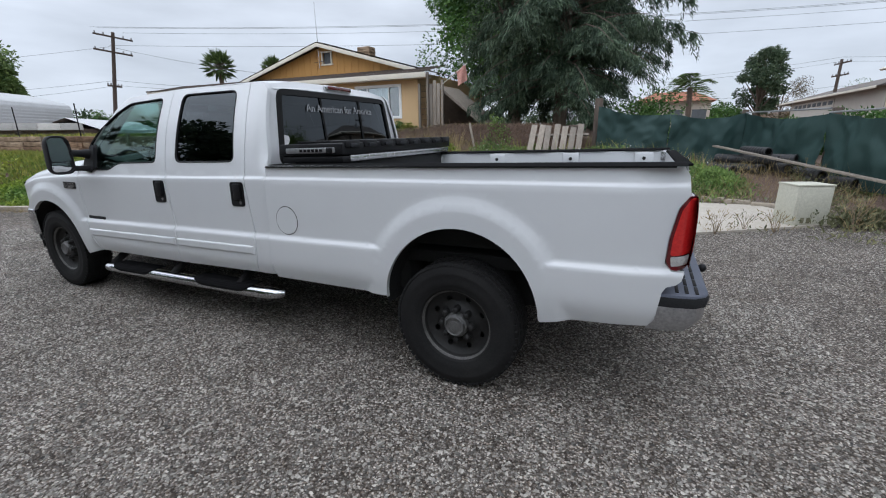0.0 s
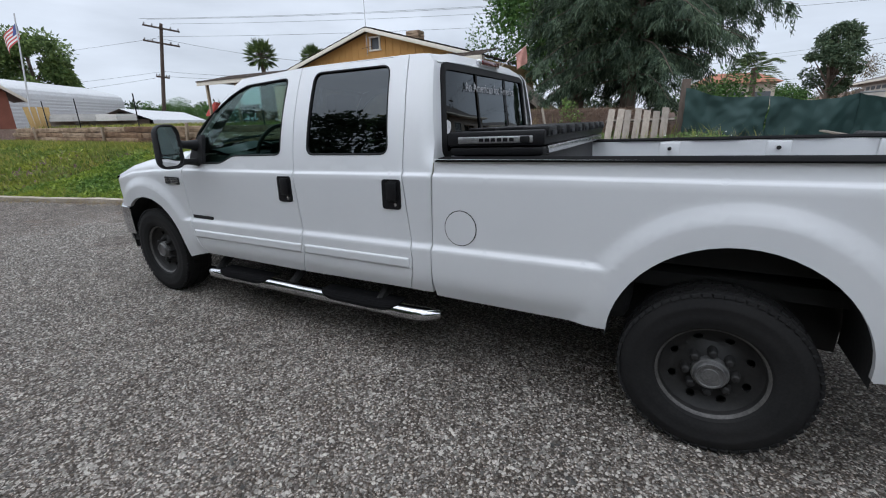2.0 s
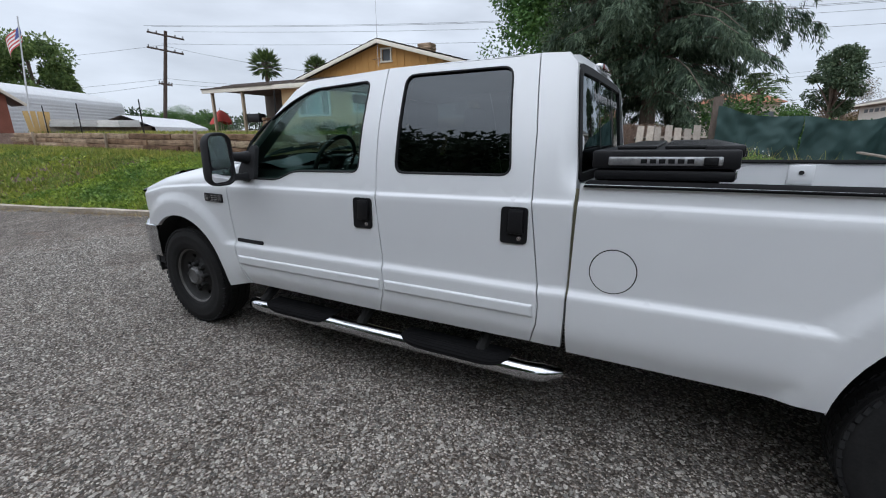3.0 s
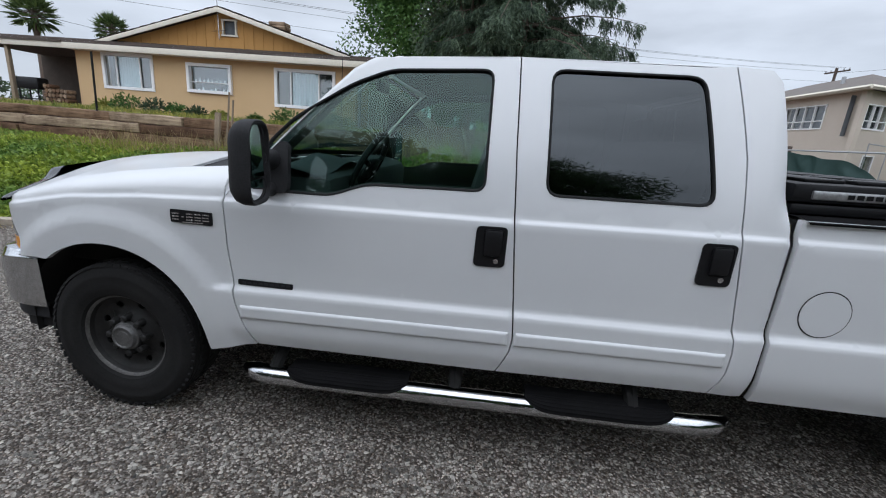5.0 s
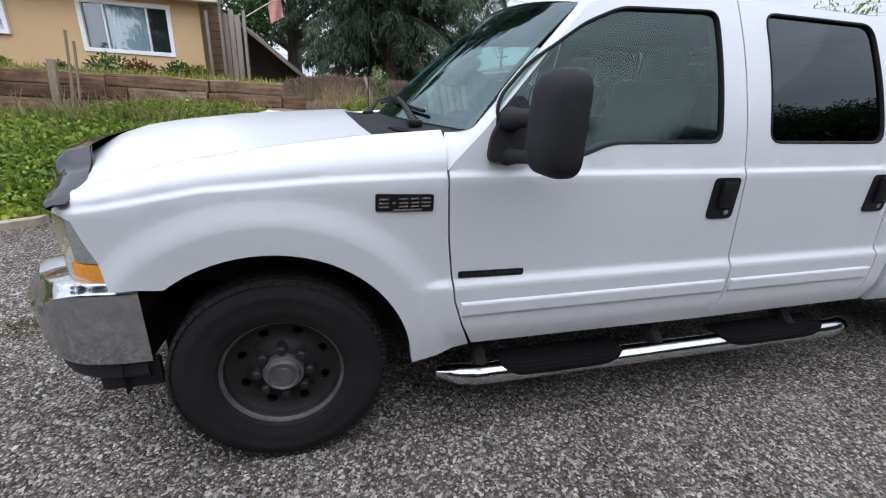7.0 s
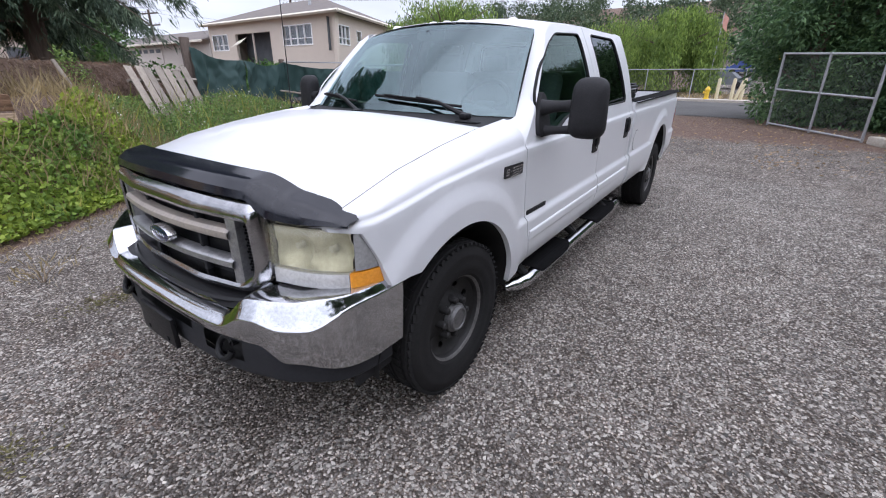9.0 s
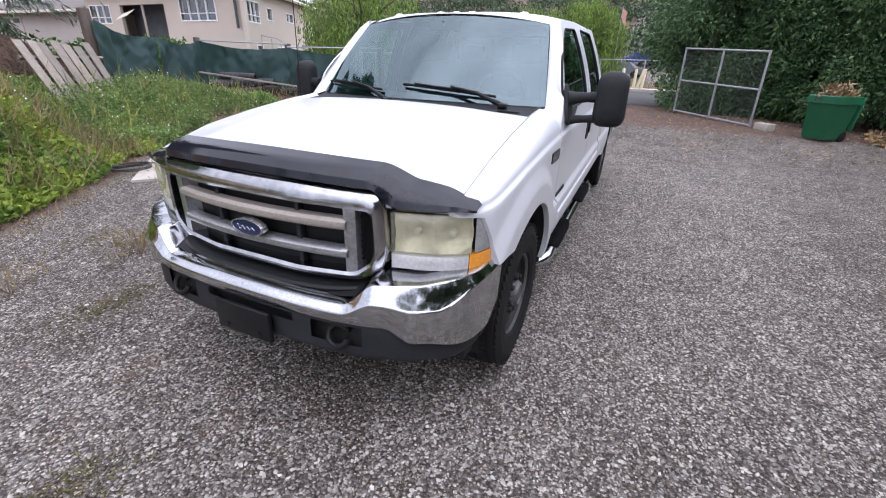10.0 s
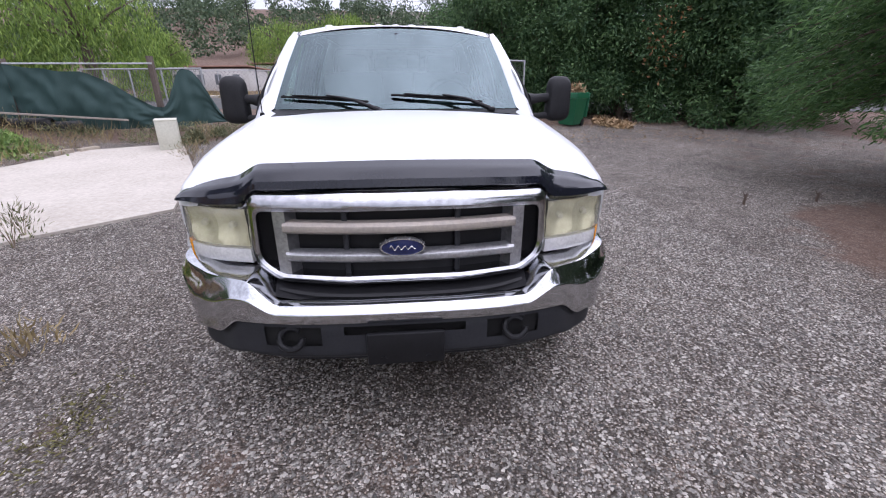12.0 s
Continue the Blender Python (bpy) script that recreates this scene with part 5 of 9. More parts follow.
# tool chest across the bed
chest = empty("tool_chest", truck.matrix_world @ Matrix.Translation((0.036, 0, 0)), "black plastic tool chest across the truck bed", "tool chest")
bm = bmesh.new()
box(bm, (3.265, 0, 1.20), (0.44, 1.52, 0.22), 0.02)
box(bm, (3.265, 0, 1.315), (0.53, 1.66, 0.045), 0.012)
part("chest_body", bm, M_BLACK, chest)
bm = bmesh.new()
box(bm, (3.265, 0, 1.381), (0.55, 1.68, 0.078), 0.012, None, 2)
for i in range(7):
    box(bm, (3.38, -0.72 + 0.24 * i, 1.428), (0.22, 0.10, 0.018), 0.006)
box(bm, (3.16, 0, 1.428), (0.16, 1.5, 0.016), 0.006)
lid = part("chest_lid", bm, M_BLACK, chest)
bm = bmesh.new()
box(bm, (3.534, 0.02, 1.318), (0.012, 1.56, 0.040), 0.003)
part("metal_rail", bm, M_SILVER, chest, "bare aluminium rail")
for s in (-1, 1):
    bm = bmesh.new()
    box(bm, (3.27, s * 0.842, 1.375), (0.42, 0.016, 0.036), 0.006)
    latch = part("chest_latch", bm, M_CHROME_WORN, lid, "silver end latch")
    for i in range(6):
        bm = bmesh.new()
        box(bm, (3.20 + 0.034 * i, s * 0.851, 1.375), (0.024, 0.003, 0.018), 0.0)
        part("latch_bar", bm, M_BLACK, latch)
    bm = bmesh.new()
    box(bm, (3.44, s * 0.851, 1.375), (0.05, 0.010, 0.032), 0.004)
    part("latch_catch", bm, M_BLACK, latch)
for i in range(8):
    bm = bmesh.new()
    box(bm, (3.485, -0.735 + 0.21 * i, 1.412), (0.135, 0.155, 0.050), 0.010)
    seg = part("lid_segment", bm, M_BLACK, lid)
    bm = bmesh.new()
    box(bm, (3.556, -0.735 + 0.21 * i, 1.402), (0.012, 0.07, 0.026), 0.004)
    part("lid_clip", bm, M_VALANCE, seg)

# ---- ground: one sheet from the yard to the horizon ----
EDGE_X = (-40.0, -12.0, -8.5, -5.5, -3.1, -1.2, 0.0, 1.2, 2.0)
EDGE_Y = (-1.8, -0.6, 0.4, 1.35, 2.2, 3.2, 3.95, 4.9, 5.8)


def bank_edge(x):
    """Where the planted bank meets the gravel."""
    return lerp_at(x, EDGE_X, EDGE_Y)


def cut_line(x):
    """Where the upper terrace ends: at the sleeper wall, then at a cut earth face."""
    return lerp_at(x, (-0.75, -0.45, 0.0, 0.5, 1.5, 2.6, 4.0), (5.52, 5.95, 7.1, 7.95, 8.6, 9.35, 10.0))


def land(x, y):
    """Height of the ground."""
    z = 0.42 * smooth(4.6, 13.5, x)
    far_y = max(0.0, y)
    if x < 9.0:
        e = bank_edge(min(x, 2.0))
        if x < 2.2:
            k = 1 - smooth(0.6, 2.2, x)
            far = smooth(-4.5, -0.6, x)
            z += (0.80 + 0.40 * far) * smooth(e, min(5.2, e + 4.6) if x < -3.5 else e + 3.3 - 0.9 * far, y) * k
        if x >= 0.6:
            z += 0.85 * smooth(6.6, 9.4, y) * smooth(0.6, 2.2, x) * (1 - 0.55 * smooth(4.2, 7.5, x))
    if x < 5.2 and y > 5.4:
        top = lerp_at(x, (-0.9, 0.3, 2.6, 4.0), (1.45, 1.70, 1.70, 1.35))
        c = cut_line(x)
        z += max(0.0, top - z) * (1 - smooth(2.8, 5.2, x)) * smooth(c, c + (0.10 if x < -0.75 else 0.45), y)
    if y > 12:
        z += 0.35 * smooth(14, 40, y) * (1 - smooth(8, 14, x))
    if x > 30:
        z += 16.0 * smooth(34, 170, x) * smooth(-60, 20, y + 0.3 * x) + 9.0 * smooth(60, 200, x)
    if y < -24:
        z += 6.0 * smooth(-24, -120, y)
    return z


def soil_at(x, y):
    """0 on clean gravel, 1 on bare soil or planting."""
    d = y - bank_edge(min(x, 2.0)) if x < 2.2 else -1.0
    k = smooth(-0.5, 0.4, d)
    k = max(k, smooth(5.0, 9.5, y) if x > 2 else 0)
    k = max(k, 0.85 * smooth(6.5, 9.5, x) * smooth(3.5, 4.6, y))
    k = max(k, 0.92 * smooth(8.2, 11.5, x) * (1 - smooth(15.0, 15.3, x)))
    k = max(k, 0.42 * smooth(-4.0, -6.5, y + 0.12 * max(0, x - 2)), 0.8 * smooth(-10.5, -12.5, y))
    k = max(k, 0.36 * smooth(1.2, -1.0, x) * smooth(-3.0, -0.5, y), 0.29 * smooth(-1.6, -3.5, y) * smooth(3.0, 1.0, x), 0.06)
    # bare reddish soil under the feathery tree
    k = max(k, 1.05 * smooth(2.2, 0.5, math.hypot((x - 0.85) / 1.05, (y + 5.5) / 1.12) + 0.55 * noise.noise(Vector((x * 0.8, y * 0.8, 7.0)))))
    return k


def axis(stops):
    out = []
    for (a, n), (b, _) in zip(stops, stops[1:]):
        out += list(np.linspace(a, b, n + 1)[:-1])
    return out + [stops[-1][0]]


gx = axis([(-600, 8), (-60, 20), (-14, 34), (-1.5, 26), (3.5, 30), (10, 34), (22, 20), (60, 24), (250, 8), (700, 0)])
gy = axis([(-600, 8), (-60, 16), (-14, 28), (0, 20), (5.3, 40), (10.5, 6), (11, 14), (20, 20), (60, 14), (200, 8), (700, 0)])
bm = bmesh.new()
lay = bm.verts.layers.float.new("soil")
rows = []
for x in gx:
    row = []
    for y in gy:
        v = bm.verts.new((x, y, land(x, y)))
        v[lay] = soil_at(x, y)
        row.append(v)
    rows.append(row)
for a, b in zip(rows, rows[1:]):
    for j in range(len(gy) - 1):
        bm.faces.new([a[j], b[j], b[j + 1], a[j + 1]])
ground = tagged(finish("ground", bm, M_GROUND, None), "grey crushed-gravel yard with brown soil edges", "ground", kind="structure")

# ---- foliage helpers and outdoor materials ----
M_IVY_FAR = leaf_mat("olive_ground_cover", (0.105, 0.160, 0.032), (0.30, 0.37, 0.085), 0.25, (0.62, 0.72, 0.65), (1.35, 1.15, 0.8), 0.6)
M_WEED = leaf_mat("rank_weed_leaf", (0.085, 0.155, 0.045), (0.25, 0.36, 0.115), 0.28)
M_IVY = leaf_mat("ground_cover_leaf", (0.090, 0.160, 0.034), (0.275, 0.385, 0.085), 0.25, (0.62, 0.74, 0.72), (1.55, 1.28, 0.75), 0.75)
M_GRASS = leaf_mat("grass_blade", (0.12, 0.16, 0.03), (0.38, 0.37, 0.11), 0.25, (0.65, 0.75, 0.65), (1.3, 1.15, 0.9), 0.9)
M_MOSS = leaf_mat("creeping_moss", (0.07, 0.068, 0.022), (0.16, 0.145, 0.055), 0.1)
M_SCRUB = leaf_mat("dusty_scrub_leaf", (0.085, 0.095, 0.045), (0.23, 0.23, 0.13), 0.15)
M_DRY = leaf_mat("dry_grass", (0.20, 0.15, 0.075), (0.36, 0.29, 0.16), 0.15)
M_CEDAR = leaf_mat("cedar_needles", (0.026, 0.052, 0.032), (0.14, 0.19, 0.125), 0.20, (0.50, 0.56, 0.55), (1.35, 1.3, 1.2), 1.3)
M_HEDGE = leaf_mat("dark_hedge_leaf", (0.034, 0.080, 0.036), (0.145, 0.245, 0.100), 0.28, (0.6, 0.66, 0.66), (1.3, 1.25, 1.15), 0.9)
M_PEPPER = leaf_mat("pepper_tree_leaf", (0.085, 0.150, 0.030), (0.26, 0.37, 0.085), 0.3)
M_BROAD = leaf_mat("broadleaf_tree", (0.036, 0.095, 0.024), (0.13, 0.24, 0.062), 0.28)
M_PALEBROAD = leaf_mat("pale_broadleaf_tree", (0.060, 0.110, 0.034), (0.19, 0.26, 0.085), 0.28)
M_EUCA = leaf_mat("eucalyptus_leaf", (0.030, 0.060, 0.032), (0.11, 0.15, 0.085), 0.18)
M_RUST = leaf_mat("rusty_leaf", (0.12, 0.050, 0.020), (0.22, 0.12, 0.05), 0.15)
M_RUSSET = leaf_mat("russet_leaf", (0.055, 0.046, 0.022), (0.155, 0.110, 0.052), 0.15)
M_NEAR = leaf_mat("feathery_green_leaf", (0.045, 0.105, 0.038), (0.125, 0.225, 0.080), 0.4)
M_BARK = pbr("grey_brown_bark", (0.075, 0.055, 0.042), (0.15, 0.115, 0.09), 3, 22, 0.95, 0, 0.02, 16, 0, 0.05, (1, 1, 0.25))
M_FLOWER = pbr("white_flower", (0.70, 0.70, 0.66), (0.80, 0.80, 0.76), 9, 60, 0.8)
M_PALM = leaf_mat("palm_frond", (0.035, 0.065, 0.022), (0.11, 0.16, 0.05), 0.15)
rng = np.random.default_rng(7)


def leaf_cloud(name, p, d, length, width, mat, parent=None, label="", category="", kind=""):
    """Many small pointed leaves: at p, along d, as one mesh."""
    n = len(p)
    d = d / np.maximum(1e-6, np.linalg.norm(d, axis=1))[:, None]
    r = rng.normal(size=(n, 3))
    w = np.cross(d, r)
    w /= np.maximum(1e-6, np.linalg.norm(w, axis=1))[:, None]
    length = np.broadcast_to(length, n)[:, None]
    width = np.broadcast_to(width, n)[:, None]
    bend = np.cross(d, w) * length * 0.12
    co = np.empty((n, 4, 3))
    co[:, 0], co[:, 1] = p, p + d * length * 0.45 + w * width * 0.5 + bend
    co[:, 2], co[:, 3] = p + d * length, p + d * length * 0.45 - w * width * 0.5 + bend
    me = bpy.data.meshes.new(name)
    me.vertices.add(n * 4)
    me.vertices.foreach_set("co", co.reshape(-1))
    me.loops.add(n * 4)
    me.loops.foreach_set("vertex_index", np.arange(n * 4, dtype=np.int32))
    me.polygons.add(n)
    me.polygons.foreach_set("loop_start", np.arange(0, n * 4, 4, dtype=np.int32))
    me.update(calc_edges=True)
    me.materials.append(mat)
    ob = new(name, me)
    if parent:
        ob.parent = parent
    return tagged(ob, label, category, kind=kind)


def clump_points(centres, radii, n, squash=0.75):
    """n points spread through the outer shells of some clumps."""
    c = rng.integers(0, len(centres), n)
    v = rng.normal(size=(n, 3))
    v /= np.linalg.norm(v, axis=1)[:, None]
    r = (rng.random(n) ** 0.45) * np.asarray(radii)[c]
    v2 = v * r[:, None]
    v2[:, 2] *= squash
    return np.asarray(centres)[c] + v2, v


def tree(name, x, y, h, crown, low, mat, label, clumps=26, leaves=5200, leaf=0.16, droop=0.3, trunk_r=0.22, z=None, sub=0.38, wide=0.55, group=""):
    """A tree: tapered trunk with limbs, and a crown of many leaves in uneven clumps."""
    z = land(x, y) if z is None else z
    t = empty(name, Matrix.Translation((x, y, z)), label, "tree", group)
    cs, rs = [], []
    for k in range(clumps):
        a, u = rng.random() * 2 * math.pi, rng.random()
        zz = low + (h - low) * (0.08 + 0.86 * u)
        rad = crown * math.sqrt(max(0.05, 1 - (2 * (zz - low) / (h - low) - 0.9) ** 2 * 0.75)) * (0.35 + 0.6 * rng.random() ** 0.6)
        cs.append((rad * math.cos(a), rad * math.sin(a), zz))
        rs.append(crown * sub * (0.55 + 0.75 * rng.random()))
    b = bmesh.new()
    tube(b, [(0, 0, -0.15), (0.05, 0.02, h * 0.25), (-0.04, 0.06, h * 0.5), (0.05, 0, h * 0.8)], [trunk_r * 1.25, trunk_r * 0.9, trunk_r * 0.6, trunk_r * 0.2], 10)
    for k in range(0, clumps, 2):
        c = Vector(cs[k])
        s0 = Vector((0.02, 0.02, max(low * 0.7, c.z * 0.55)))
        tube(b, [s0, s0.lerp(c, 0.5) + Vector((0, 0, 0.15 * crown * 0.4)), c], [trunk_r * 0.42, trunk_r * 0.25, 0.02], 6)
    part("trunk", b, M_BARK, t, "grey-brown trunk and limbs")
    p, v = clump_points(cs, rs, leaves)
    d = v * 0.6 + rng.normal(size=v.shape) * 0.5
    d[:, 2] -= droop
    leaf_cloud("crown", p, d, leaf * rng.uniform(0.6, 1.3, leaves), leaf * wide * rng.uniform(0.6, 1.2, leaves), mat, t)
    return t


def scatter(n, x0, x1, y0, y1, keep):
    """n places in a rectangle where keep(x, y) says yes, with their heights."""
    out = []
    while len(out) < n:
        for x, y in zip(rng.uniform(x0, x1, n), rng.uniform(y0, y1, n)):
            if keep(x, y):
                out.append((x, y, land(x, y)))
    return np.array(out[:n])

# ---- the planted bank, its kerb, and the timber retaining wall ----
def sleeper_mat():
    """Old railway sleeper: grey-brown, cracked along the grain, darkened in the checks."""
    m, nt, p, vec = start("weathered_sleeper")
    mp = nt.nodes.new("ShaderNodeMapping")
    mp.inputs["Scale"].default_value = (0.55, 3.0, 9.0)
    nt.links.new(vec, mp.inputs[0])
    info = nt.nodes.new("ShaderNodeObjectInfo")
    base = ramp(nt, info.outputs["Random"], [(0.0, (0.13, 0.080, 0.052)), (0.35, (0.24, 0.160, 0.104)), (0.65, (0.31, 0.235, 0.165)), (1.0, (0.42, 0.335, 0.245))])
    grain = ramp(nt, noise_tex(nt, mp.outputs[0], 3.2, 8.0, 0.7), [(0.30, (0.30, 0.27, 0.25)), (0.47, (0.85, 0.82, 0.80)), (0.70, (1.35, 1.33, 1.30))])
    blotch = ramp(nt, noise_tex(nt, vec, 2.4, 5.0, 0.65), [(0.30, (0.45, 0.40, 0.38)), (0.60, (1.1, 1.08, 1.05))])
    nt.links.new(mix_rgb(nt, 1.0, mix_rgb(nt, 1.0, base, grain, "MULTIPLY"), blotch, "MULTIPLY"), p.inputs["Base Color"])
    p.inputs["Roughness"].default_value = 0.92
    p.inputs["Specular IOR Level"].default_value = 0.2
    bn = nt.nodes.new("ShaderNodeBump")
    bn.inputs["Distance"].default_value = 0.025
    nt.links.new(noise_tex(nt, mp.outputs[0], 3.2, 8.0, 0.7), bn.inputs["Height"])
    nt.links.new(bn.outputs[0], p.inputs["Normal"])
    return m


M_TIMBER = sleeper_mat()
M_CONC = pbr("pale_concrete", (0.34, 0.305, 0.255), (0.47, 0.43, 0.375), 0.9, 18, 0.9, 0, 0.003, 40)
M_KERB = pbr("old_kerb", (0.24, 0.20, 0.15), (0.42, 0.37, 0.30), 2, 22, 0.95, 0, 0.008, 20)
M_STAKE = pbr("grey_wood_stake", (0.16, 0.12, 0.085), (0.32, 0.25, 0.18), 3, 30, 0.9, 0, 0.004, 30, 0, 0.05, (3, 3, 0.5), rand=0.25)

wall = empty("retaining_wall", Matrix.Translation((-12, 5.4, 0.7)), "low retaining wall of stacked weathered railway sleepers", "retaining wall", kind="structure")
wr = random.Random(3)
for c in range(4):
    x = -25.0 + wr.random() * 1.2
    end = -0.22 if c < 3 else -0.55
    while x < end - 0.3:
        ln = min(wr.choice((2.1, 2.4, 2.6, 1.6)) if x < -5 else wr.choice((1.1, 1.4)), end - x)
        bm = bmesh.new()
        loops = []
        for q in np.linspace(-0.5, 0.5, 13):
            ring = rounded([(-0.10, -0.089), (0.10, -0.089), (0.10, 0.089), (-0.10, 0.089)], 0.022, 2)
            co = [Vector((q * (ln - 0.03), a, b)) for a, b in ring]
            loops.append([w + Vector((0, 0.030 * noise.noise(w * 4 + Vector((x, c * 3, 0))), 0.020 * noise.noise(w * 3.3 + Vector((c * 3, x, 4))) - (0.006 if abs(q) > 0.49 else 0))) for w in co])
        rings(bm, loops, True, True)
        tm = part("timber", bm, M_TIMBER, wall)
        tm.matrix_local = Matrix.Translation((x + ln / 2 + 12, 0.03 * c - 0.05 + wr.uniform(-0.025, 0.025), 0.10 + 0.192 * c)) @ Matrix.Rotation(wr.uniform(-0.012, 0.012), 4, "Y") @ Matrix.Rotation(wr.uniform(-0.008, 0.008), 4, "Z")
        x += ln
for x, top, lean in ((-3.66, 1.60, 0.05), (-9.8, 1.60, 0.10), (-21.3, 1.55, -0.16), (-15.2, 1.5, 0.02)):
    st = tagged(new("timber_stake"), "short grey wooden stake bracing the sleeper wall", "stake", "stakes along the wall")
    st.matrix_world = Matrix.Translation((x, 5.19, land(x, 5.0) - 0.05)) @ Matrix.Rotation(lean, 4, "Y") @ Matrix.Rotation(-0.05, 4, "X")
    bm = bmesh.new()
    box(bm, (0, 0, (top - 0.8) / 2), (0.10, 0.07, top - 0.75), 0.008)
    part("post", bm, M_STAKE, st)
for x, tp in ((-3.45, 1.9), (-3.36, 1.75)):
    st = tagged(new("garden_stick"), "thin grey stick leaning on the sleeper wall", "stick", "sticks on the wall")
    st.matrix_world = Matrix.Translation((x, 5.14, land(x, 5.0))) @ Matrix.Rotation(-0.10, 4, "X") @ Matrix.Rotation(0.06, 4, "Y")
    bm = bmesh.new()
    tube(bm, [(0, 0, -0.05), (0.01, 0, 0.5), (0, 0, tp - 0.75)], 0.018, 7)
    part("shaft", bm, M_STAKE, st)
for i, x in enumerate((-21.8, -18.6, -13.9, -6.9)):
    st = tagged(new("steel_stake"), "thin dark steel fence stake on the terrace", "stake", "steel stakes")
    st.matrix_world = Matrix.Translation((x, 5.9, 1.40))
    bm = bmesh.new()
    tube(bm, [(0, 0, -0.1), (0.02 * (i - 1), 0, 1.25)], 0.022, 6)
    part("rod", bm, M_UNDER, st)

kerb = bmesh.new()
xs = np.linspace(-14, -2.6, 40)
loops = []
for x in xs:
    y = bank_edge(x) + 0.02 + 0.05 * noise.noise(Vector((x * 0.8, 0, 0)))
    z = land(x, y)
    hh = 0.075 + 0.02 * noise.noise(Vector((x * 1.5, 3, 0)))
    loops.append([Vector((x - 0.04, y - 0.08, z - 0.05)), Vector((x - 0.04, y - 0.07, z + hh)), Vector((x, y + 0.06, z + hh + 0.01)), Vector((x, y + 0.08, z - 0.05))])
rings(kerb, loops, True, True)
tagged(finish("kerb", kerb, M_KERB), "low worn concrete kerb at the foot of the bank", "kerb", kind="structure")

# pale slab beside the truck
SLAB = [(1.15, 4.45), (2.0, 3.75), (2.9, 2.8), (5.65, 3.75), (8.0, 4.95), (7.35, 6.7), (5.4, 7.05), (3.9, 6.95), (2.3, 5.75)]
bm = bmesh.new()
panel(bm, SLAB, [], lambda x, y: Vector((x, y, land(x, y) + 0.030)), 0.4, lambda x, y: Vector((x, y, land(x, y) - 0.06)), 0.15)
tagged(finish("concrete_slab", bm, M_CONC), "pale stained concrete slab beside the gravel", "concrete slab", kind="structure")
M_HOSE = pbr("black_hose", (0.02, 0.02, 0.018), (0.05, 0.048, 0.04), 6, 40, 0.7)
bm = bmesh.new()
hp = [(1.5 + 0.24 * math.cos(t) * (1 + 0.1 * math.sin(3 * t)), 4.95 + 0.20 * math.sin(t)) for t in np.linspace(0, 15, 44)] + [(1.9, 5.1), (2.3, 5.35), (2.8, 5.5), (3.3, 5.75), (3.7, 6.1), (4.1, 6.35), (4.05, 6.6), (3.7, 6.65)]
tube(bm, [(x, y, land(x, y) + 0.048 + 0.0012 * i * (i < 44)) for i, (x, y) in enumerate(hp)], 0.0105, 7)
tagged(finish("garden_hose", bm, M_HOSE), "black garden hose coiled loosely on the slab", "hose")

# planting on the bank
def on_bank(x, y):
    if x > 2.6 or y < bank_edge(min(x, 2.0)) + 0.10 or y > min(5.15 + 2.2 * smooth(-0.6, 1.6, x), cut_line(x) - 0.3):
        return False
    if inside((x, y), SLAB):
        return False
    return True


def mound(x, y):
    return 0.06 + 0.22 * (1 - 0.6 * smooth(3.6, 4.8, y) * (x < -0.5)) * (0.5 + 0.5 * noise.noise(Vector((x * 0.9, y * 0.9, 2.0)))) * min(1.0, (y - bank_edge(min(x, 2.0))) * 1.4)


p = scatter(76000, -9.0, 2.6, -0.6, 8.0, on_bank)
mh = np.array([mound(x, y) for x, y, _ in p])
p[:, 2] += mh * rng.random(len(p)) ** 0.5
d = rng.normal(size=p.shape)
d[:, 2] = np.abs(d[:, 2]) * 0.6 + 0.1
leaf_cloud("ground_cover", p, d, rng.uniform(0.045, 0.090, len(p)), rng.uniform(0.035, 0.065, len(p)), M_IVY, None, "bright green leafy ground cover on the bank", "plants", "stuff")
p = scatter(24000, -24.0, 1.4, -0.8, 5.3, lambda x, y: on_bank(x, y) and y < 4.95 and rng.random() < (0.02 + 0.60 * smooth(-1.6, -5.0, x) * smooth(-0.25, 0.35, noise.noise(Vector((x * 0.7, y * 0.9, 4.0)))) if y < 3.9 else 0.20 + 0.70 * smooth(-1.0, -3.0, x)))
d = rng.normal(size=p.shape) * 0.35
d[:, 2] = 1
leaf_cloud("bank_grass", p, d, rng.uniform(0.10, 0.28, len(p)), rng.uniform(0.010, 0.020, len(p)), M_GRASS, None, "long green and yellowing grass on the bank", "grass", "stuff")
p = scatter(16000, -25.0, -8.0, -3.0, 5.2, lambda x, y: y > bank_edge(x) + 0.1)
p[:, 2] += 0.06 * rng.random(len(p))
d = rng.normal(size=p.shape)
d[:, 2] = np.abs(d[:, 2]) + 0.2
leaf_cloud("ground_cover", p, d, rng.uniform(0.08, 0.16, len(p)), rng.uniform(0.04, 0.09, len(p)), M_IVY_FAR, None, "olive green ground cover further along the bank", "plants", "stuff")
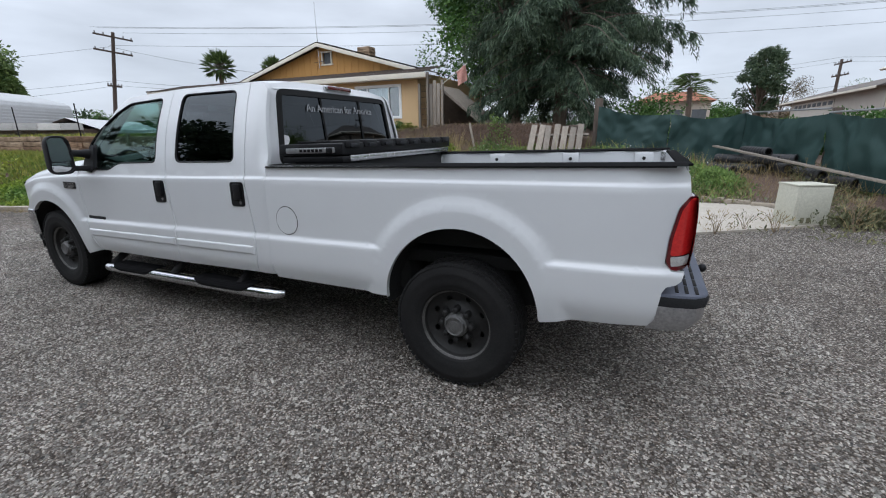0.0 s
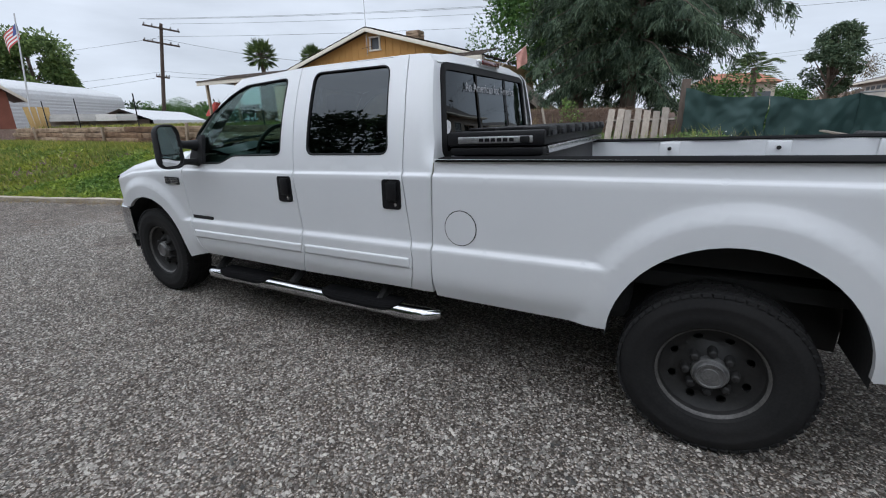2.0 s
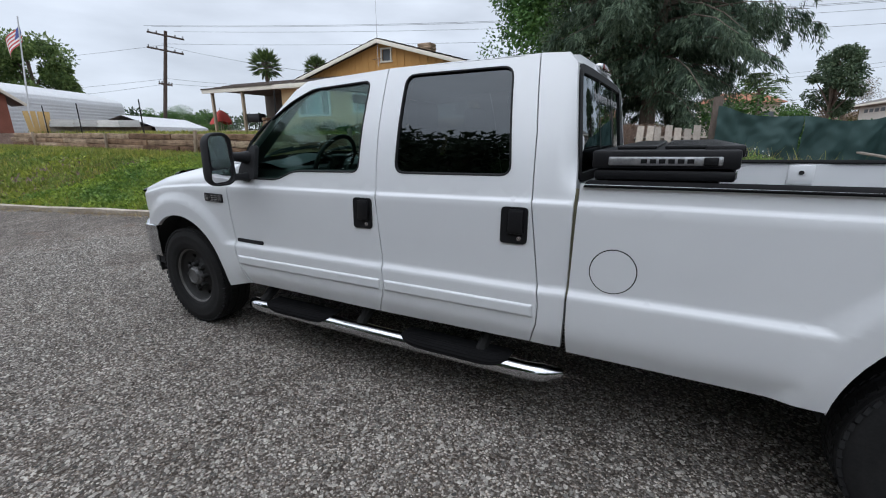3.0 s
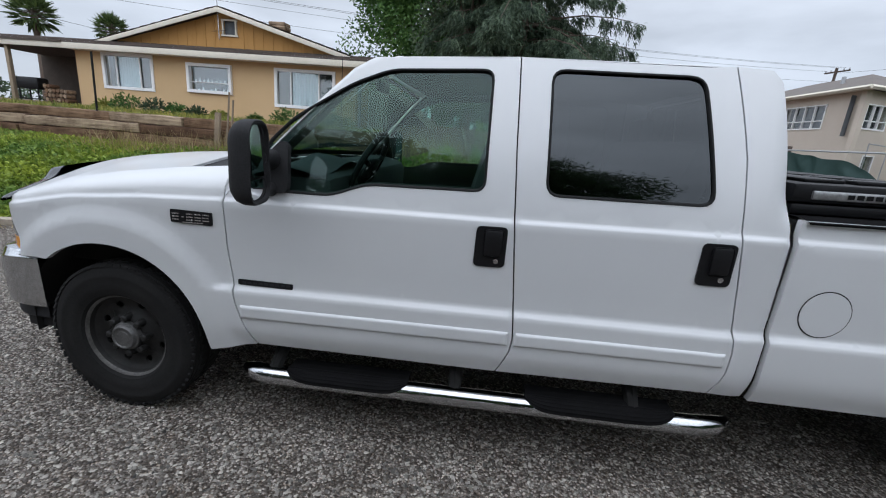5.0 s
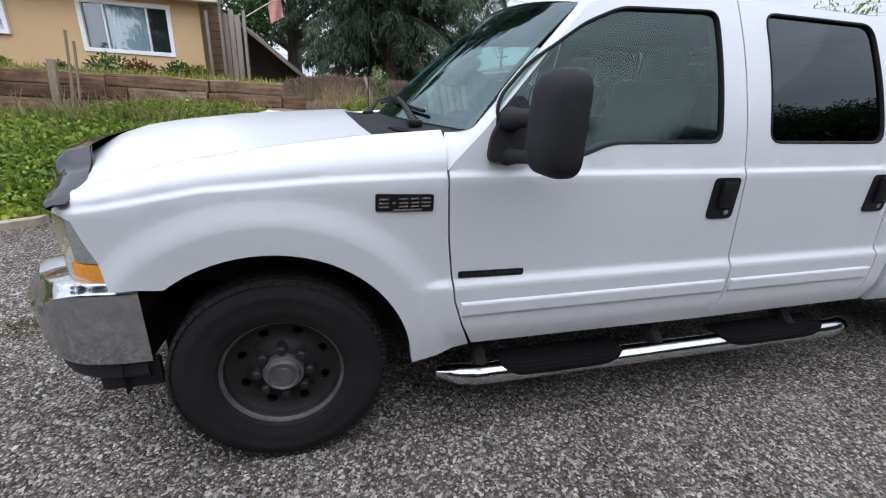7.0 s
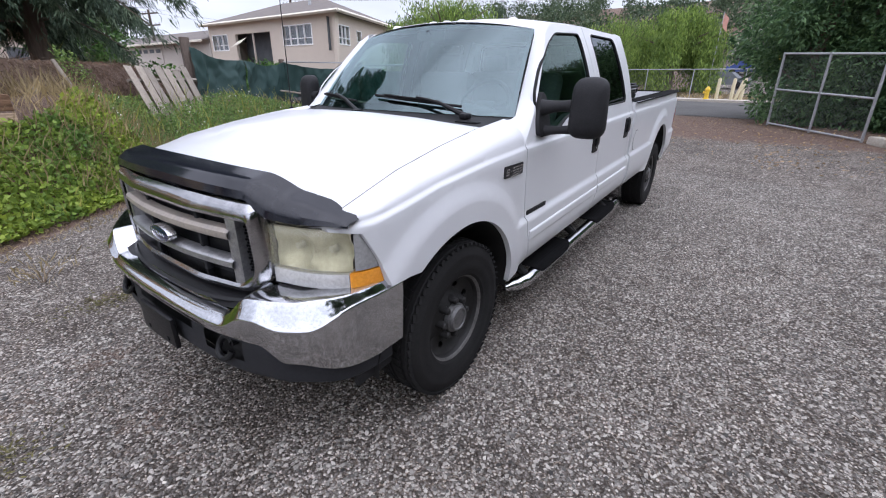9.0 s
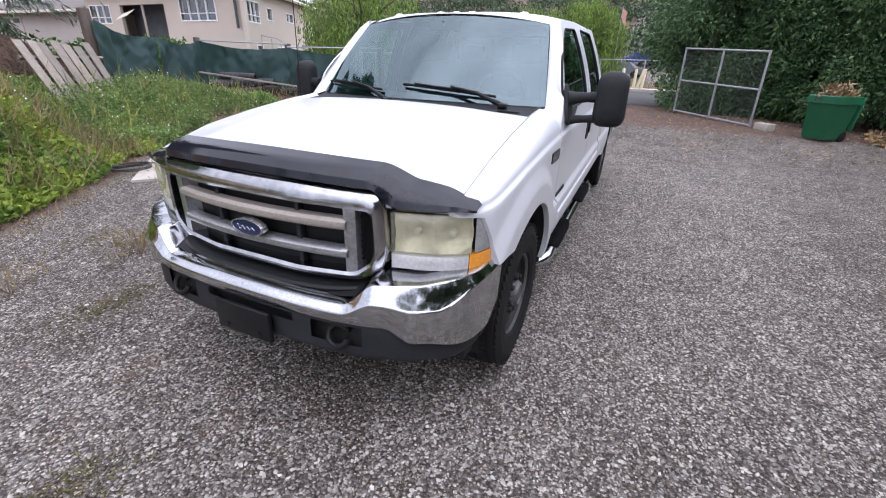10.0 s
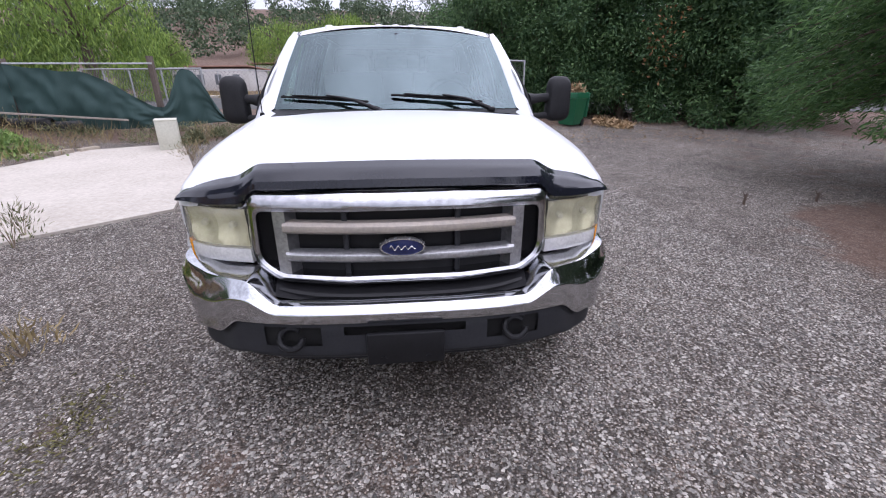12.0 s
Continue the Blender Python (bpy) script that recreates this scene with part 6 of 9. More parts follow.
# dry weeds at the foot of the bank, along the wall and under the cedar
p = scatter(3000, -14, 2.0, -2.0, 6.0, lambda x, y: -0.30 < y - bank_edge(min(x, 2.0)) < 0.22 and not inside((x, y), SLAB))
d = rng.normal(size=p.shape) * 0.7
d[:, 2] = 0.8
leaf_cloud("dry_verge", p, d, rng.uniform(0.03, 0.11, len(p)), rng.uniform(0.005, 0.012, len(p)), M_DRY, None, "short dry grass at the foot of the bank", "grass", "stuff")
p = np.vstack([scatter(2300, -6, 2.2, 4.3, 8.6, lambda x, y: (x > -0.6 or y < 5.2) and on_bank(x, y)), scatter(1500, -0.4, 2.4, 5.6, 8.0, lambda x, y: y < cut_line(x) - 0.2 and not inside((x, y), SLAB)),
               scatter(2300, 1.6, 9.5, 6.6, 10.4, lambda x, y: not inside((x, y), SLAB) and y < cut_line(x) - 0.2 + 9 * (x > 4))])
d = rng.normal(size=p.shape) * 0.45
d[:, 2] = 1
leaf_cloud("dry_weeds", p, d, rng.uniform(0.10, 0.55, len(p)), rng.uniform(0.006, 0.016, len(p)), M_DRY, None, "dry straw-coloured weeds", "weeds", "stuff")
# green weeds with white flowers by the fence
def by_fence(x, y):
    return not inside((x, y), SLAB) and y > 6.2 + 0.12 * (x - 2) and not (4.6 < x < 6.6 and y < 7.6)


p = scatter(26000, 1.2, 6.6, 5.8, 9.0, by_fence)
p[:, 2] += 0.45 * rng.random(len(p)) * np.array([0.35 + 0.65 * (0.5 + 0.5 * noise.noise(Vector((x, y, 9.0)))) for x, y, _ in p])
d = rng.normal(size=p.shape)
d[:, 2] = np.abs(d[:, 2]) * 0.7 + 0.2
leaf_cloud("weeds", p, d, rng.uniform(0.035, 0.095, len(p)), rng.uniform(0.015, 0.038, len(p)), M_WEED, None, "rank green weeds below the screened fence", "weeds", "stuff")
k = rng.choice(len(p), 300, replace=False)
q = p[k] + np.array([0, 0, 0.10])
leaf_cloud("weed_flowers", q, rng.normal(size=q.shape), 0.028, 0.028, M_FLOWER, None, "tiny white weed flowers", "flowers", "stuff")
# seeding stems standing out of the weeds
q = scatter(320, 1.2, 6.6, 5.8, 9.0, by_fence)
q[:, 2] += 0.2
d = rng.normal(size=q.shape) * 0.35
d[:, 2] = 1
leaf_cloud("seed_stems", q, d, rng.uniform(0.25, 0.55, len(q)), rng.uniform(0.008, 0.018, len(q)), M_GRASS, None, "tall yellowing seed stems among the weeds", "weeds", "stuff")
# green weeds round the pipes and behind the cabinet
for x, y, rx, ry, hgt, n in ((6.75, 7.9, 0.55, 0.7, 0.42, 3600), (9.7, 8.6, 0.75, 0.7, 0.55, 4600), (8.25, 4.8, 0.40, 0.30, 0.26, 800), (9.1, 4.5, 0.45, 0.30, 0.18, 600)):
    u, v = rng.normal(size=n) * 0.5, rng.normal(size=n) * 0.5
    q = np.column_stack([x + rx * u, y + ry * v, hgt * rng.random(n) * np.exp(-(u * u + v * v))])
    q[:, 2] += np.array([land(a, b) for a, b, _ in q])
    d = rng.normal(size=q.shape)
    d[:, 2] = np.abs(d[:, 2]) + 0.25
    leaf_cloud("weed_clump", q, d, rng.uniform(0.05, 0.13, n), rng.uniform(0.018, 0.045, n), M_WEED if y > 6 else M_SCRUB, None, "thick green weeds round the pipes" if y > 6 else "straggling pale green weeds beside the cabinet", "weeds", "stuff")
# scrub by the boxes and on the far side of the slab
p = np.vstack([scatter(5200, 6.0, 10.6, 3.6, 9.6, lambda x, y: not inside((x, y), SLAB) and noise.noise(Vector((x * 1.1, y * 1.1, 5))) > 0.02)])
p[:, 2] += 0.22 * rng.random(len(p))
d = rng.normal(size=p.shape)
d[:, 2] = np.abs(d[:, 2]) + 0.2
leaf_cloud("scrub", p, d, rng.uniform(0.04, 0.11, len(p)), rng.uniform(0.012, 0.03, len(p)), M_SCRUB, None, "low dusty green scrub on the bare soil", "weeds", "stuff")
# single dry weeds standing in the gravel
for i, (x, y, hgt, n) in enumerate(((1.75, 3.72, 0.38, 90), (1.35, 4.05, 0.30, 60), (6.35, 4.05, 0.32, 90), (6.75, 4.35, 0.26, 70), (7.1, 4.3, 0.28, 80), (-0.12, 2.22, 0.16, 150), (2.05, 3.85, 0.34, 110), (-0.95, 2.3, 0.15, 60), (8.0, 4.4, 0.45, 140), (8.6, 4.1, 0.35, 120))):
    w = empty("dry_weed", Matrix.Translation((x, y, land(x, y))), "dry twiggy weed growing through the gravel", "weed", "weeds in the gravel")
    q = np.column_stack([rng.normal(size=n) * 0.10, rng.normal(size=n) * 0.10, rng.random(n) * hgt])
    dd = np.column_stack([q[:, 0] * 3, q[:, 1] * 3, np.ones(n) * 0.7]) + rng.normal(size=(n, 3)) * 0.3
    leaf_cloud("leaves", q, dd, rng.uniform(0.04, 0.12, n), 0.012, M_DRY if i % 3 else M_SCRUB, w)
    for k in range(7):
        bm = bmesh.new()
        a = k * 0.9
        tube(bm, [(0, 0, -0.02), (0.05 * math.cos(a), 0.05 * math.sin(a), hgt * 0.5), (0.15 * math.cos(a), 0.15 * math.sin(a), hgt)], [0.004, 0.003, 0.002], 4)
        part("stem", bm, M_STAKE, w)
# flat moss and low grass creeping over the gravel
for x, y, rx, ry, n in ((-0.69, 1.57, 0.30, 0.16, 420), (-1.60, 0.30, 0.20, 0.12, 260), (-0.15, 2.85, 0.5, 0.18, 200)):
    q = np.column_stack([x + rng.normal(size=n) * rx * 0.55, y + rng.normal(size=n) * ry * 0.55, np.full(n, 0.006)])
    dd = rng.normal(size=(n, 3))
    dd[:, 2] = np.abs(dd[:, 2]) * 0.35 + 0.05
    leaf_cloud("creeping_grass", q, dd, rng.uniform(0.015, 0.045, n), rng.uniform(0.004, 0.010, n), M_MOSS, None, "low olive grass creeping over the gravel", "grass", "stuff")
# dead brown grass hanging over the cut earth face, and a pale rock at the wall's end
M_DEAD = leaf_mat("dead_brown_grass", (0.085, 0.055, 0.040), (0.17, 0.115, 0.080), 0.1)
p = scatter(7000, -0.6, 4.2, 6.0, 11.0, lambda x, y: -0.12 < y - cut_line(x) < 0.85)
d = rng.normal(size=p.shape) * 0.4
d[:, 1] -= 0.8
d[:, 2] -= 0.5
p[:, 2] += 0.04
leaf_cloud("dead_grass", p, d, rng.uniform(0.08, 0.30, len(p)), rng.uniform(0.006, 0.014, len(p)), M_DEAD, None, "dead brown grass hanging over the cut earth face", "grass", "stuff")
M_ROCK = pbr("pale_rock", (0.50, 0.47, 0.41), (0.64, 0.61, 0.55), 4, 30, 0.9, 0, 0.01, 14)
rk = bmesh.new()
bmesh.ops.create_icosphere(rk, subdivisions=3, radius=1.0)
for v in rk.verts:
    v.co *= 1 + 0.22 * noise.noise(v.co * 1.7)
    v.co = Vector((v.co.x * 0.24, v.co.y * 0.17, max(v.co.z, -0.35) * 0.13))
rock = tagged(finish("pale_rock", rk, M_ROCK), "rounded pale rock at the end of the sleeper wall", "rock")
rock.matrix_world = Matrix.Translation((-0.72, 5.0, land(-0.72, 5.0) + 0.12))

# ---- the tan bungalow on its terrace ----
M_STUCCO = pbr("tan_stucco", (0.56, 0.385, 0.20), (0.64, 0.45, 0.25), 0.6, 60, 0.92, 0, 0.004, 90)
M_SIDING = pbr("ochre_board_siding", (0.40, 0.205, 0.055), (0.50, 0.27, 0.08), 1.2, 30, 0.8, 0, 0.002, 30, 0, 0.05, (3, 3, 0.4))
M_FASCIA = pbr("cream_painted_wood", (0.62, 0.57, 0.47), (0.70, 0.66, 0.56), 2, 30, 0.7)
M_SHINGLE = pbr("brown_shingle", (0.055, 0.042, 0.036), (0.12, 0.095, 0.08), 2, 26, 0.95, 0, 0.01, 30, rand=0.3)
M_WHITEFRAME = pbr("white_window_frame", (0.80, 0.80, 0.79), (0.86, 0.86, 0.85), 3, 30, 0.5)
M_CURTAIN = pbr("pale_curtain", (0.62, 0.68, 0.70), (0.78, 0.82, 0.83), 5, 40, 0.9, stretch=(6, 6, 0.3))
M_PANE = glass("house_window_glass", (0.80, 0.86, 0.88), 1.5, gain=3.0)
M_DARKROOM = pbr("dim_interior", (0.08, 0.09, 0.10), (0.15, 0.16, 0.17), 2, 20, 0.9)
TER = 1.42
house = empty("bungalow", Matrix.Translation((-9, 13.5, TER)), "tan stucco bungalow with an ochre gable and cream trim", "house")


def at_house(o):
    """Keep a part built in world places where it is, under the house."""
    o.matrix_parent_inverse = Matrix.Identity(4)
    o.matrix_basis = house.matrix_world.inverted()
    return o


WINS = ((-14.0, -11.9, 2.36, 3.60), (-10.35, -8.62, 2.45, 3.42), (-6.80, -4.50, 2.15, 3.45))
bm = bmesh.new()
ol = [(-15.2, TER - 0.4), (-3.65, TER - 0.4), (-3.65, 3.9), (-15.2, 3.9)]
panel(bm, ol, [[(a, b), (c, b), (c, d), (a, d)] for a, c, b, d in WINS], lambda x, z: Vector((x, 13.5, z)), 0.8, lambda x, z: Vector((x, 13.7, z)), 0.4)
at_house(part("front_wall", bm, M_STUCCO, house, smooth=False))
for x in (-15.2, -3.65):
    bm = bmesh.new()
    box(bm, (x + (0.1 if x < -10 else -0.1), 17.6, 2.5), (0.2, 7.8, 2.9), 0.0)
    at_house(part("side_wall", bm, M_STUCCO, house))
for i, (a, c, b, d) in enumerate(WINS):
    bm = bmesh.new()
    prou = 0.10 if i == 1 else 0.03
    fr = 0.115
    ring = lambda g, y: [Vector((a - g, y, b - g)), Vector((c + g, y, b - g)), Vector((c + g, y, d + g)), Vector((a - g, y, d + g))]
    rings(bm, [ring(fr * 0.5, 13.53), ring(fr * 0.5, 13.495 - prou), ring(fr * 0.5 - 0.008, 13.488 - prou), ring(-fr * 0.5 + 0.008, 13.488 - prou), ring(-fr * 0.5, 13.495 - prou), ring(-fr * 0.5, 13.56)], True, False)
    win = at_house(part("window", bm, M_WHITEFRAME, house, "white-framed window"))
    for m in ((0.26, 0.74) if i != 1 else ()):
        bm = bmesh.new()
        box(bm, (a + (c - a) * m, 13.52, (b + d) / 2), (0.05, 0.05, d - b - fr * 0.9), 0.006)
        part("mullion", bm, M_WHITEFRAME, win)
    if i == 1:
        bm = bmesh.new()
        box(bm, ((a + c) / 2, 13.55, b + (d - b) * 0.36), (c - a - fr * 0.9, 0.22, 0.025), 0.004)
        part("shelf", bm, M_WHITEFRAME, win)
    bm = bmesh.new()
    box(bm, ((a + c) / 2, 13.56, (b + d) / 2), (c - a, 0.008, d - b), 0.0)
    o = part("pane", bm, M_PANE, win)
    bm = bmesh.new()
    if i != 1:
        n = 60
        k0, k1 = (0.27, 0.73)
        grid(bm, n, 1, lambda u, v: Vector((a + (c - a) * (k0 + (k1 - k0) * u), 13.60 + 0.015 * math.sin(u * 60), b + (d - b) * v)))
        part("curtain", bm, M_CURTAIN, win, "pale drawn curtain")
    else:
        for q in range(9):
            x = a + (c - a) * (0.08 + 0.1 * q)
            for lo2, hi2, rr in ((b + 0.02, 0.06 + 0.05 * (q % 3), 0.05), (b + (d - b) * 0.38, 0.10 + 0.04 * (q % 2), 0.04)):
                o2 = bmesh.new()
                lathe(o2, [(0.0, 0.0), (rr * 0.8, 0.0), (rr, hi2 * 0.4), (rr * 0.5, hi2 * 0.8), (rr * 0.6, hi2), (0.0, hi2)], 10, Matrix.Translation((x + 0.05 * (rr < 0.045), 13.60, lo2)))
                part("ornament", o2, M_CURTAIN, win, "pale ornament on a window shelf")
    bm = bmesh.new()
    box(bm, ((a + c) / 2, 14.0, (b + d) / 2), (c - a + 0.4, 0.02, d - b + 0.4), 0.0)
    part("room_beyond", bm, M_DARKROOM, win)
# low roof with its fascia, then the gable above
bm = bmesh.new()
E_X0, E_X1, E_Y, E_Z = -21.0, -3.05, 12.95, 3.84
rows = 9
for r in range(rows):
    y0, y1 = E_Y + 2.3 * r / rows, E_Y + 2.3 * (r + 1) / rows + 0.04
    z0, z1 = E_Z + 0.52 * r / rows, E_Z + 0.52 * (r + 1) / rows
    x = E_X0
    wv = 0
    while x < E_X1:
        w = min(0.55, E_X1 - x)
        add_mesh(bm, [(x, y0, z0 + 0.025), (x + w - 0.01, y0, z0 + 0.025), (x + w - 0.01, y1, z1 + 0.012), (x, y1, z1 + 0.012), (x, y0, z0), (x + w - 0.01, y0, z0)], [(0, 1, 2, 3), (4, 5, 1, 0)])
        x += w
at_house(part("low_roof", bm, M_SHINGLE, house, "brown shingled low roof", smooth=False))
bm = bmesh.new()
box(bm, ((E_X0 + E_X1) / 2, E_Y + 0.02, E_Z - 0.10), (E_X1 - E_X0 + 0.1, 0.05, 0.21), 0.008)
box(bm, ((-15.2 + E_X1) / 2, E_Y + 0.33, E_Z - 0.17), (E_X1 + 15.2, 0.60, 0.03), 0.0)
at_house(part("fascia", bm, M_FASCIA, house, "cream fascia board"))
GX, GZ, GY = -9.75, 5.78, 15.0
bm = bmesh.new()
panel(bm, [(-15.0, 4.25), (-4.4, 4.25), (GX, GZ - 0.12)], [[(-9.80, 4.80), (-9.25, 4.80), (-9.25, 5.36), (-9.80, 5.36)]], lambda x, z: Vector((x, GY, z)), 0.6, lambda x, z: Vector((x, GY + 0.1, z)), 0.3)
gw = at_house(part("gable_wall", bm, M_SIDING, house, "ochre board-and-batten gable", smooth=False))
for k in range(24):
    x = -14.4 + 0.42 * k
    top = 4.25 + (GZ - 0.12 - 4.25) * (1 - abs(x - GX) / (5.3 if x < GX else 5.35))
    if top < 4.45 or -9.95 < x < -9.1:
        continue
    bm = bmesh.new()
    box(bm, (x, GY - 0.012, (4.25 + top) / 2), (0.045, 0.024, top - 4.27), 0.003)
    part("batten", bm, M_SIDING, gw)
bm = bmesh.new()
for cx, cz, sx, sz in ((-9.525, 4.79, 0.72, 0.07), (-9.525, 5.37, 0.68, 0.07), (-9.81, 5.08, 0.07, 0.55), (-9.24, 5.08, 0.07, 0.55)):
    box(bm, (cx, GY - 0.03, cz), (sx, 0.07, sz), 0.006)
vent = at_house(part("attic_window", bm, M_FASCIA, house, "small cream-framed attic vent"))
bm = bmesh.new()
box(bm, (-9.525, GY + 0.10, 5.08), (0.6, 0.02, 0.6), 0.0)
part("vent_panel", bm, M_DARKROOM, vent)
for sx in (-1, 1):
    bm = bmesh.new()
    ex, ez = (GX + sx * 5.75, 4.20)
    for r in range(12):
        f0, f1 = r / 12, (r + 1) / 12 + 0.01
        xa, za, xb, zb = GX + (ex - GX) * f0, GZ + (ez - GZ) * f0, GX + (ex - GX) * f1, GZ + (ez - GZ) * f1
        for q in range(14):
            ya, yb = GY - 0.45 + q * 0.5, GY - 0.45 + (q + 1) * 0.5 - 0.01
            add_mesh(bm, [(xa, ya, za + 0.005), (xa, yb, za + 0.005), (xb, yb, zb + 0.03), (xb, ya, zb + 0.03), (xb, ya, zb), (xb, yb, zb)], [(0, 1, 2, 3), (3, 2, 5, 4)])
    at_house(part("gable_roof", bm, M_SHINGLE, house, "brown shingled gable roof", smooth=False))
    bm = bmesh.new()
    m = Matrix.Translation(((GX + ex) / 2, GY - 0.46, (GZ + ez) / 2 - 0.13)) @ Matrix.Rotation(math.atan2(GZ - ez, ex - GX) if sx > 0 else -math.atan2(GZ - ez, GX - ex), 4, "Y")
    box(bm, (0, 0, 0), (math.hypot(5.75, GZ - ez), 0.05, 0.17), 0.006, m)
    at_house(part("barge_board", bm, M_FASCIA, house, "cream barge board"))
bm = bmesh.new()
for k in range(4):
    box(bm, (-8.0, 16.2, 5.15 + 0.14 * k), (0.75 - 0.03 * (k % 2), 0.55, 0.13), 0.02)
at_house(part("chimney", bm, M_TIMBER, house, "low rough stone chimney"))
bm = bmesh.new()
tube(bm, [(-9.95, 14.9, 4.6), (-9.96, 14.85, 7.6)], [0.02, 0.012], 6)
tube(bm, [(-10.25, 14.85, 4.9), (-9.6, 14.85, 4.95)], 0.012, 5)
at_house(part("antenna_mast", bm, M_SILVER, house, "tall thin antenna mast"))
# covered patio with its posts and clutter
# boards whose dark colour stands in for the shade under the roofs
M_SHADEBOARD = pbr("shade_dark_boards", (0.045, 0.035, 0.027), (0.085, 0.066, 0.050), 3, 26, 0.85, 0, 0.003, 30)
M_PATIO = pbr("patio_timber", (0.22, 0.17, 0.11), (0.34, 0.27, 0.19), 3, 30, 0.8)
for x in (-20.4, -17.8):
    bm = bmesh.new()
    box(bm, (x, 13.15, 2.55), (0.14, 0.14, 2.35), 0.01)
    at_house(part("patio_post", bm, M_PATIO, house))
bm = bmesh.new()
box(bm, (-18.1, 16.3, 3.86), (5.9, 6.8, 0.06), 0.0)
at_house(part("patio_roof", bm, M_SHADEBOARD, house, "flat patio roof, boards coloured dark for the shade beneath"))
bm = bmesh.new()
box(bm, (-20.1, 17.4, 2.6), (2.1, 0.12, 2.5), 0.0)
at_house(part("patio_back_wall", bm, M_SHADEBOARD, house, "boarded back wall of the patio, coloured dark for shade"))
grill = empty("barbecue_grill", Matrix.Translation((-17.2, 13.4, TER)), "black barbecue grill under the patio roof", "grill")
bm = bmesh.new()
box(bm, (0, 0, 0.85), (1.0, 0.5, 0.45), 0.08)
part("hood", bm, M_BLACK, grill)
for a in (-0.42, 0.42):
    for b in (-0.2, 0.2):
        bm = bmesh.new()
        tube(bm, [(a, b, 0), (a, b, 0.65)], 0.03, 6)
        part("leg", bm, M_BLACK, grill)
bm = bmesh.new()
box(bm, (0, 0, 0.25), (0.95, 0.45, 0.05), 0.01)
part("shelf", bm, M_BLACK, grill)
fire = empty("firewood_stack", Matrix.Translation((-15.9, 13.3, TER)), "stack of brown firewood beside the house", "firewood")
for k in range(26):
    bm = bmesh.new()
    tube(bm, [(-0.45 + 0.17 * (k % 6) + 0.05 * (k // 6 % 2), -0.2, 0.10 + 0.17 * (k // 6)), (-0.45 + 0.17 * (k % 6) + 0.05 * (k // 6 % 2), 0.2, 0.10 + 0.17 * (k // 6))], 0.08, 7)
    part("log", bm, M_TIMBER, fire)
# red cloth over a garden frame beside the patio post
M_REDCLOTH = pbr("red_cover_cloth", (0.30, 0.035, 0.025), (0.42, 0.06, 0.045), 4, 30, 0.85, 0, 0.004, 12)
cov = empty("covered_garden_frame", Matrix.Translation((-21.1, 14.0, TER + 0.02)) @ Matrix.Diagonal((1.25, 1.25, 1.2, 1)), "red cloth draped over a garden frame", "cover")
bm = bmesh.new()
grid(bm, 20, 8, lambda u, v: Vector(((0.06 + 0.42 * v) * math.cos(2 * math.pi * u) * (1 + 0.12 * v * math.sin(10 * math.pi * u)), (0.06 + 0.42 * v) * math.sin(2 * math.pi * u) * (1 + 0.12 * v * math.sin(10 * math.pi * u)), 1.12 - 0.25 * v - 0.35 * v * v + 0.09 * math.sin(5 * u * math.pi) * v)))
part("cloth", bm, M_REDCLOTH, cov, "red draped cloth")
for a in (0.8, 2.4, 4.0, 5.5):
    bm = bmesh.new()
    tube(bm, [(0.38 * math.cos(a), 0.38 * math.sin(a), -0.02), (0.03 * math.cos(a), 0.03 * math.sin(a), 1.12)], 0.018, 6)
    part("leg", bm, M_PATIO, cov)
# plants along the house
for i, (x, s, mt) in enumerate(((-13.3, 0.5, M_GRASS), (-12.4, 0.8, M_BROAD), (-11.2, 0.7, M_EUCA), (-10.3, 0.55, M_BROAD), (-9.5, 0.5, M_EUCA), (-8.6, 0.4, M_GRASS), (-7.2, 0.35, M_BROAD), (-6.0, 0.7, M_BROAD), (-5.2, 0.55, M_RUST), (-4.2, 0.6, M_BROAD), (-3.7, 0.5, M_GRASS))):
    sh = empty("shrub", Matrix.Translation((x, 12.6, TER)), "small garden shrub in front of the tan house", "shrub", "shrubs by the house")
    n = 420
    q, v = clump_points([(0, 0, s * 0.5), (0.25 * s, 0.1, s * 0.4), (-0.3 * s, 0, s * 0.35)], [s * 0.5, s * 0.45, s * 0.4], n)
    leaf_cloud("leaves", q, v + rng.normal(size=v.shape) * 0.4, 0.12 * rng.uniform(0.6, 1.3, n), 0.06, mt, sh)
    bm = bmesh.new()
    tube(bm, [(0, 0, -0.05), (0, 0, s * 0.5)], [0.03, 0.01], 5)
    part("stem", bm, M_BARK, sh)
p = scatter(9000, -24, 0.5, 5.75, 13.0, lambda x, y: x < -1.2 or y > cut_line(x) + 1.6)
p[:, 2] = np.maximum(p[:, 2], TER)
d = rng.normal(size=p.shape) * 0.5
d[:, 2] = 1
leaf_cloud("terrace_grass", p, d, rng.uniform(0.06, 0.20, len(p)), 0.02, M_GRASS, None, "patchy grass on the terrace above the wall", "grass", "stuff")
